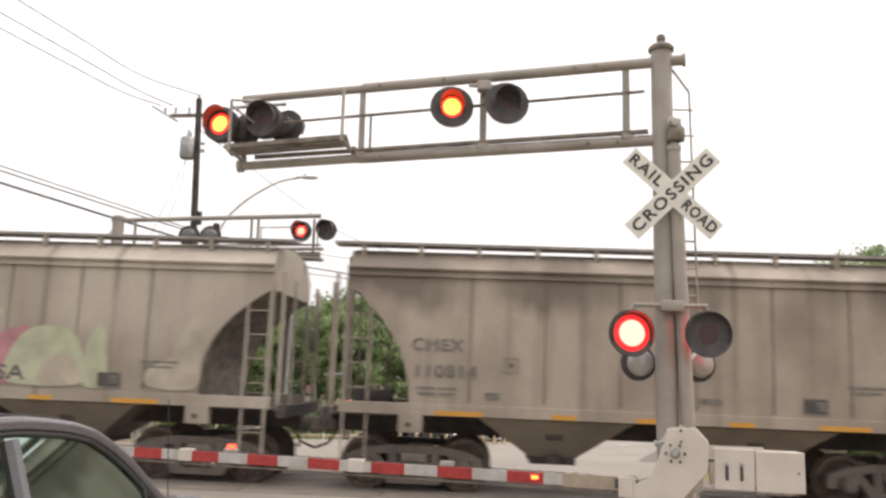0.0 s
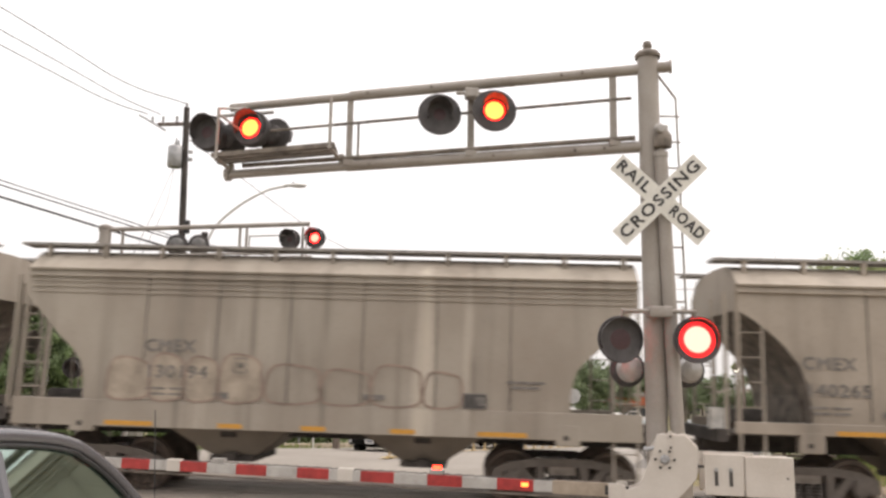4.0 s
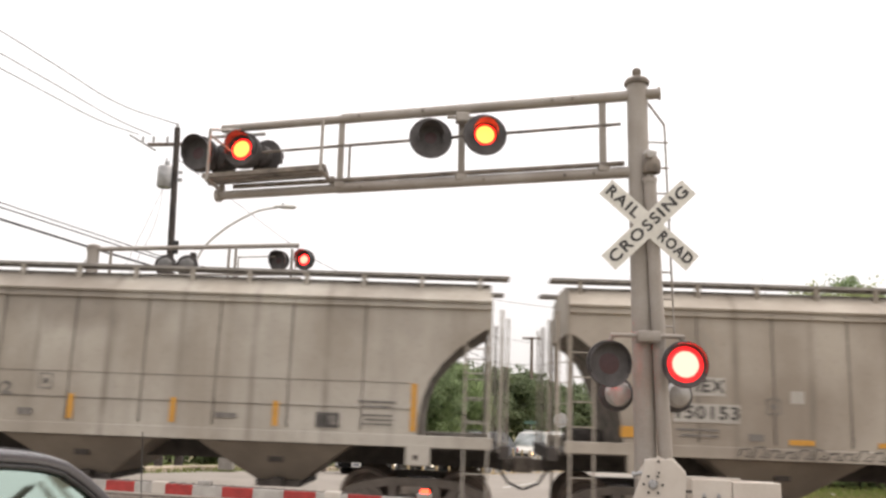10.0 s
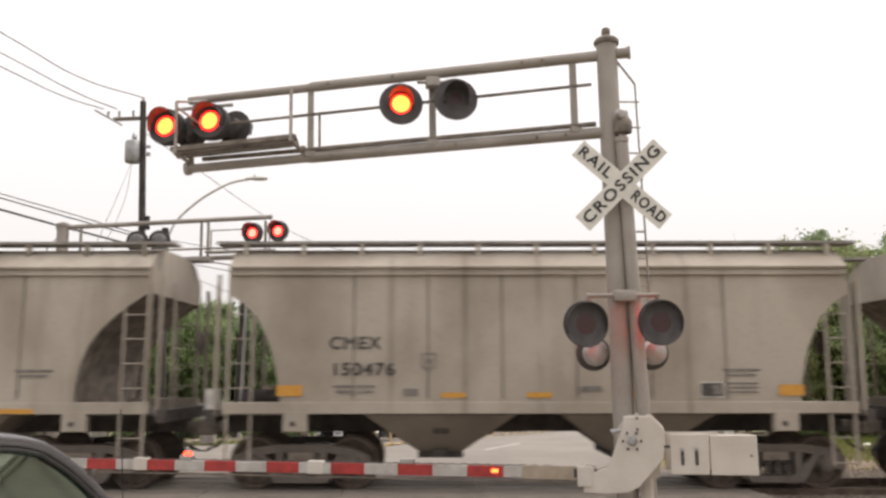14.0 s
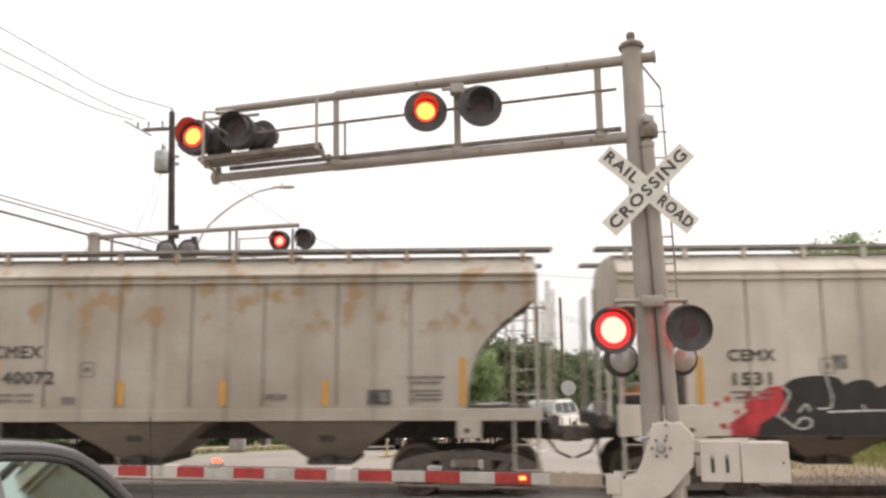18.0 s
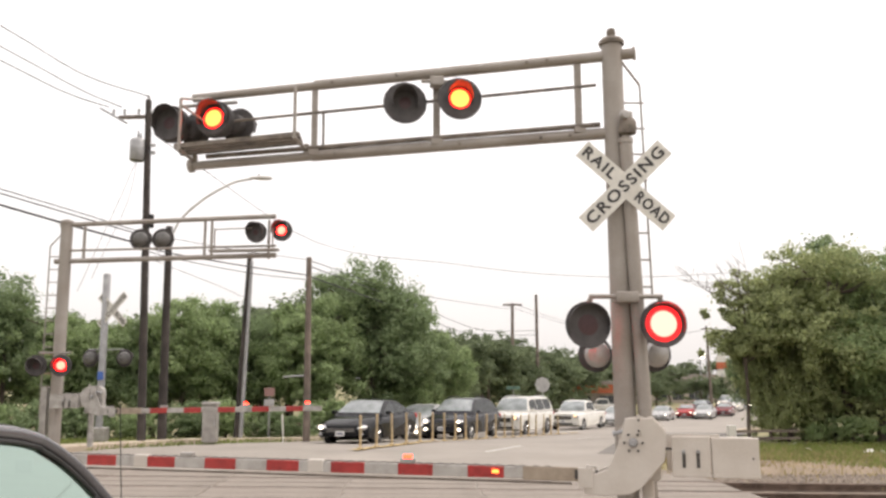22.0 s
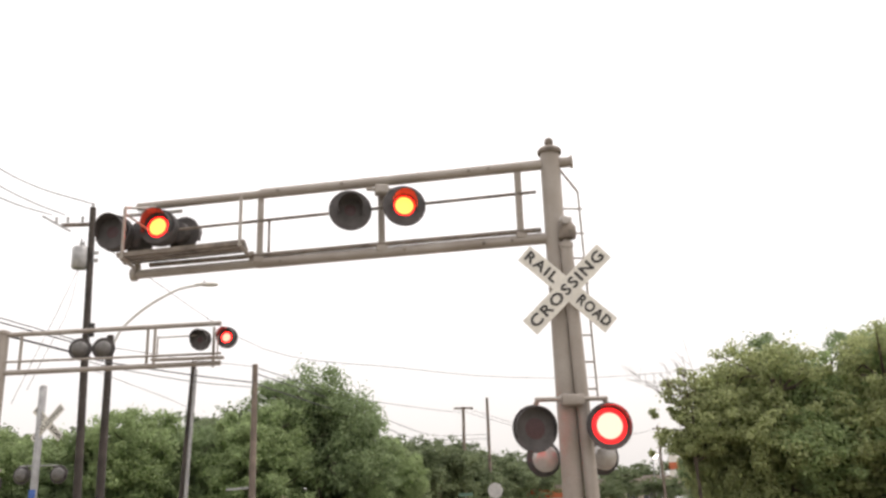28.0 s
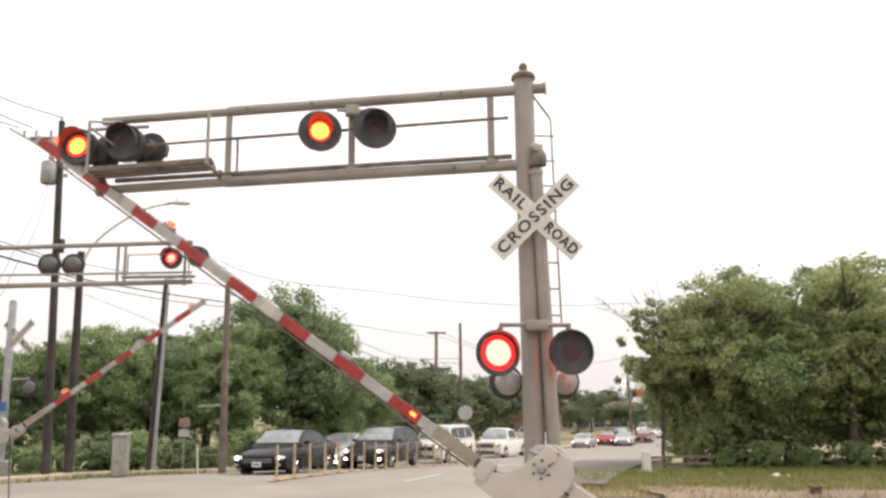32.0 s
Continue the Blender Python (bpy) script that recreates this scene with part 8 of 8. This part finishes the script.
def near_car():
    """x to its right, y forward."""
    v = thing("waiting_car", pose(-2.65, 4.6, 0.0), "dark grey car with clear side windows, waiting at the gate", "car")
    # side outline (y, z) of roof and windscreen, from the back to the bonnet
    roof = spline([(-1.9, 1.53), (-1.5, 1.66), (-1.0, 1.72), (-0.5, 1.73), (-0.18, 1.712), (0.2, 1.672), (0.46, 1.622)], 4)
    wscr = spline([(0.46, 1.622), (0.58, 1.575), (0.70, 1.522), (0.87, 1.425), (1.04, 1.30), (1.20, 1.165), (1.34, 1.05)], 4)
    line = roof + wscr[1:]
    ly, lz = [q[0] for q in line], [q[1] for q in line]
    hood = spline([(1.30, 1.06), (1.8, 1.04), (2.35, 0.98), (2.6, 0.86), (2.7, 0.62)], 4)

    def top_at(y):
        return float(np.interp(y, ly, lz))

    def hw_at(z):
        return 0.90 if z < 1.05 else 0.90 - 0.40 * (z - 1.05)

    # roof skin
    bm = B()
    prev = None
    ks = (-1, -0.96, -0.9, -0.75, -0.5, -0.25, 0, 0.25, 0.5, 0.75, 0.9, 0.96, 1)
    for y, z in roof:
        w = hw_at(z)
        ring = [bm.verts.new((w * k, y, z + 0.05 * (1 - k * k) - 0.035 * abs(k) ** 14)) for k in ks]
        if prev:
            for i in range(len(ks) - 1):
                bm.faces.new((prev[i], prev[i + 1], ring[i + 1], ring[i]))
        prev = ring
    bmesh.ops.solidify(bm, geom=bm.faces[:], thickness=0.03)
    bmesh.ops.recalc_face_normals(bm, faces=bm.faces[:])
    part("roof", bm, near_paint, v, smooth=True)
    for s in (-1, 1):
        def at(y, z, out=0.0):
            return (s * (hw_at(z) + out), y, z)

        bm = B()
        tube_along(bm, [at(y, z - 0.028) for y, z in line], 0.036, 12)
        part("roof_rail", bm, near_paint, v, "dark roof edge and windscreen pillar", smooth=True)
        bm = B()
        tube_along(bm, [at(y, z - 0.074) for y, z in roof[4:]] + [at(y - 0.05, z - 0.066) for y, z in wscr[1:-4]], 0.013, 8)
        part("window_seal", bm, trim_black, v, smooth=True)
        bm = B()
        tube_along(bm, [at(y, top_at(y) + 0.012, -0.02) for y in [-1.7 + 0.1 * k for k in range(21)]], 0.008, 6)
        part("drip_rail", bm, trim_black, v, "thin black roof moulding", smooth=True)
        for yb, wd in ((-0.60, 0.045), (1.02, 0.012)):
            zt = 1.62 if yb < 0 else 1.28
            bm = B()
            tube_along(bm, [at(yb, 1.03), at(yb + (0.10 if yb < 0 else -0.02), zt)], wd, 8)
            part("pillar" if yb < 0 else "window_bar", bm, near_paint if yb < 0 else trim_black, v, smooth=True)
        for y0, y1 in ((-0.52, 1.0), (-1.75, -0.66)):
            bm = B()
            ys = [y0 + (y1 - y0) * k / 12 for k in range(13)]
            lo = [bm.verts.new(at(y, 1.05, -0.012)) for y in ys]
            hi = [bm.verts.new(at(y, max(1.06, top_at(y) - 0.07), -0.012)) for y in ys]
            for i in range(12):
                bm.faces.new((lo[i], lo[i + 1], hi[i + 1], hi[i]))
            wn = part("side_window", bm, clear_glass, v, "clear greenish side window", smooth=True)
            wn.visible_shadow = False
        bm = B()
        prof = [(-2.2, 1.0), (-1.9, 1.05), (1.5, 1.05), (1.9, 1.03), (2.4, 0.93), (2.62, 0.82), (2.7, 0.6), (2.66, 0.35), (-2.2, 0.3)]
        vs = [[bm.verts.new((s * (0.90 + o), y, z)) for y, z in prof] for o in (0.0, -0.06)]
        bm.faces.new(vs[0])
        bm.faces.new(vs[1][::-1])
        for i in range(len(prof)):
            j = (i + 1) % len(prof)
            bm.faces.new((vs[0][i], vs[1][i], vs[1][j], vs[0][j]))
        bmesh.ops.recalc_face_normals(bm, faces=bm.faces[:])
        bmesh.ops.bevel(bm, geom=[e for e in bm.edges if abs(e.verts[0].co.x - e.verts[1].co.x) < 0.001], offset=0.02, segments=2, affect="EDGES")
        d = part("side_panel", bm, near_paint, v, smooth=True)
        bm = B()
        box(bm, s * 0.905, s * 0.935, -0.78, -0.58, 0.93, 0.97, 0.008)
        part("door_handle", bm, near_paint, d)
        bm = B()
        box(bm, s * 0.93, s * 1.12, 1.30, 1.40, 1.00, 1.14, 0.045)
        box(bm, s * 0.86, s * 0.96, 1.32, 1.38, 1.00, 1.06)
        mr = part("door_mirror", bm, near_paint, v, smooth=True)
        bm = B()
        box(bm, s * 0.95, s * 1.10, 1.285, 1.302, 1.02, 1.12, 0.004)
        part("mirror_glass", bm, chrome, mr)
        for yw in (1.75, -1.15):
            bm = B()
            lathe(bm, [(0.21, -0.11), (0.32, -0.12), (0.34, -0.08), (0.34, 0.08), (0.32, 0.12), (0.21, 0.11)], 22, "Y")
            bm.transform(Matrix.Rotation(radians(90), 4, "Z"))
            part("tyre", bm, rubber, v, at=pose(s * 0.80, yw, 0.34), smooth=True)
        bm = B()
        tube_along(bm, [(s * 0.72, -0.50, 0.95), (s * 0.70, -0.46, 1.20), (s * 0.66, -0.44, 1.50)], 0.022, 6)
        part("seat_belt", bm, belt_web, v, "tan seat belt webbing", smooth=True)
    bm = B()
    rows = []
    for y, z in wscr:
        rows.append([bm.verts.new((k * (hw_at(z) - 0.03), y + 0.05 * (1 - k * k), z)) for k in (-1, -0.5, 0, 0.5, 1)])
    for p_, q_ in zip(rows, rows[1:]):
        for i in range(4):
            bm.faces.new((p_[i], p_[i + 1], q_[i + 1], q_[i]))
    ws = part("windscreen", bm, clear_glass, v, "clear windscreen", smooth=True)
    ws.visible_shadow = False
    bm = B()
    prev = None
    for y, z in hood:
        ring = [bm.verts.new((0.86 * k, y, z + 0.05 * (1 - k * k))) for k in (-1, -0.75, -0.5, -0.25, 0, 0.25, 0.5, 0.75, 1)]
        if prev:
            for i in range(8):
                bm.faces.new((prev[i], prev[i + 1], ring[i + 1], ring[i]))
        prev = ring
    part("bonnet", bm, near_paint, v, smooth=True)
    bm = B()
    box(bm, -0.84, 0.84, -2.2, 1.5, 0.28, 0.36)
    part("floor_pan", bm, cabin_black, v)
    bm = B()
    box(bm, -0.82, 0.82, 1.15, 1.62, 0.75, 1.06, 0.06)
    part("dashboard", bm, cabin_black, v, smooth=True)
    bm = B()
    box(bm, -0.84, 0.84, -2.22, -2.1, 0.3, 1.5, 0.05)
    part("tailgate", bm, near_paint, v)
    for sx in (-0.40, 0.40):
        bm = B()
        box(bm, sx - 0.25, sx + 0.25, -0.25, 0.35, 0.40, 0.62, 0.06)
        box(bm, sx - 0.24, sx + 0.24, -0.50, -0.30, 0.60, 1.10, 0.06)
        st = part("seat", bm, seat_cloth, v, smooth=True)
        bm = B()
        box(bm, sx - 0.12, sx + 0.12, -0.52, -0.42, 1.15, 1.32, 0.04)
        part("headrest", bm, seat_cloth, st, smooth=True)
    bm = B()
    tube_along(bm, [(0.19 * math.cos(2 * math.pi * i / 28), 0, 0.19 * math.sin(2 * math.pi * i / 28)) for i in range(29)], 0.016, 8)
    for aa in (0, 180, 270):
        rod(bm, (0, 0, 0), (0.18 * math.cos(radians(aa)), 0, 0.18 * math.sin(radians(aa))), 0.022, seg=6)
    rod(bm, (0, -0.03, 0), (0, 0.04, 0), 0.07, seg=12)
    part("steering_wheel", bm, cabin_black, v, "dark steering wheel", pose(-0.40, 0.80, 1.10, -25, 0, 0), smooth=True)
    bm = B()
    box(bm, -0.12, 0.12, 0.52, 0.55, 1.40, 1.47, 0.02)
    part("inner_mirror", bm, cabin_black, v, smooth=True)
    bm = B()
    box(bm, 0.52, 0.62, 0.56, 0.58, 1.40, 1.48, 0.01)
    part("sun_visor", bm, cabin_black, v, "dark sun visor")
    bm = B()
    rod(bm, (0.70, 2.0, 1.0), (0.66, 1.98, 1.75), 0.004, seg=5)
    part("aerial", bm, trim_black, v, "thin whip aerial")
    return v


near_car()


# ---- what moves ----
def motions():
    for ob, rows in MOVES:
        walk(ob, rows)


motions()
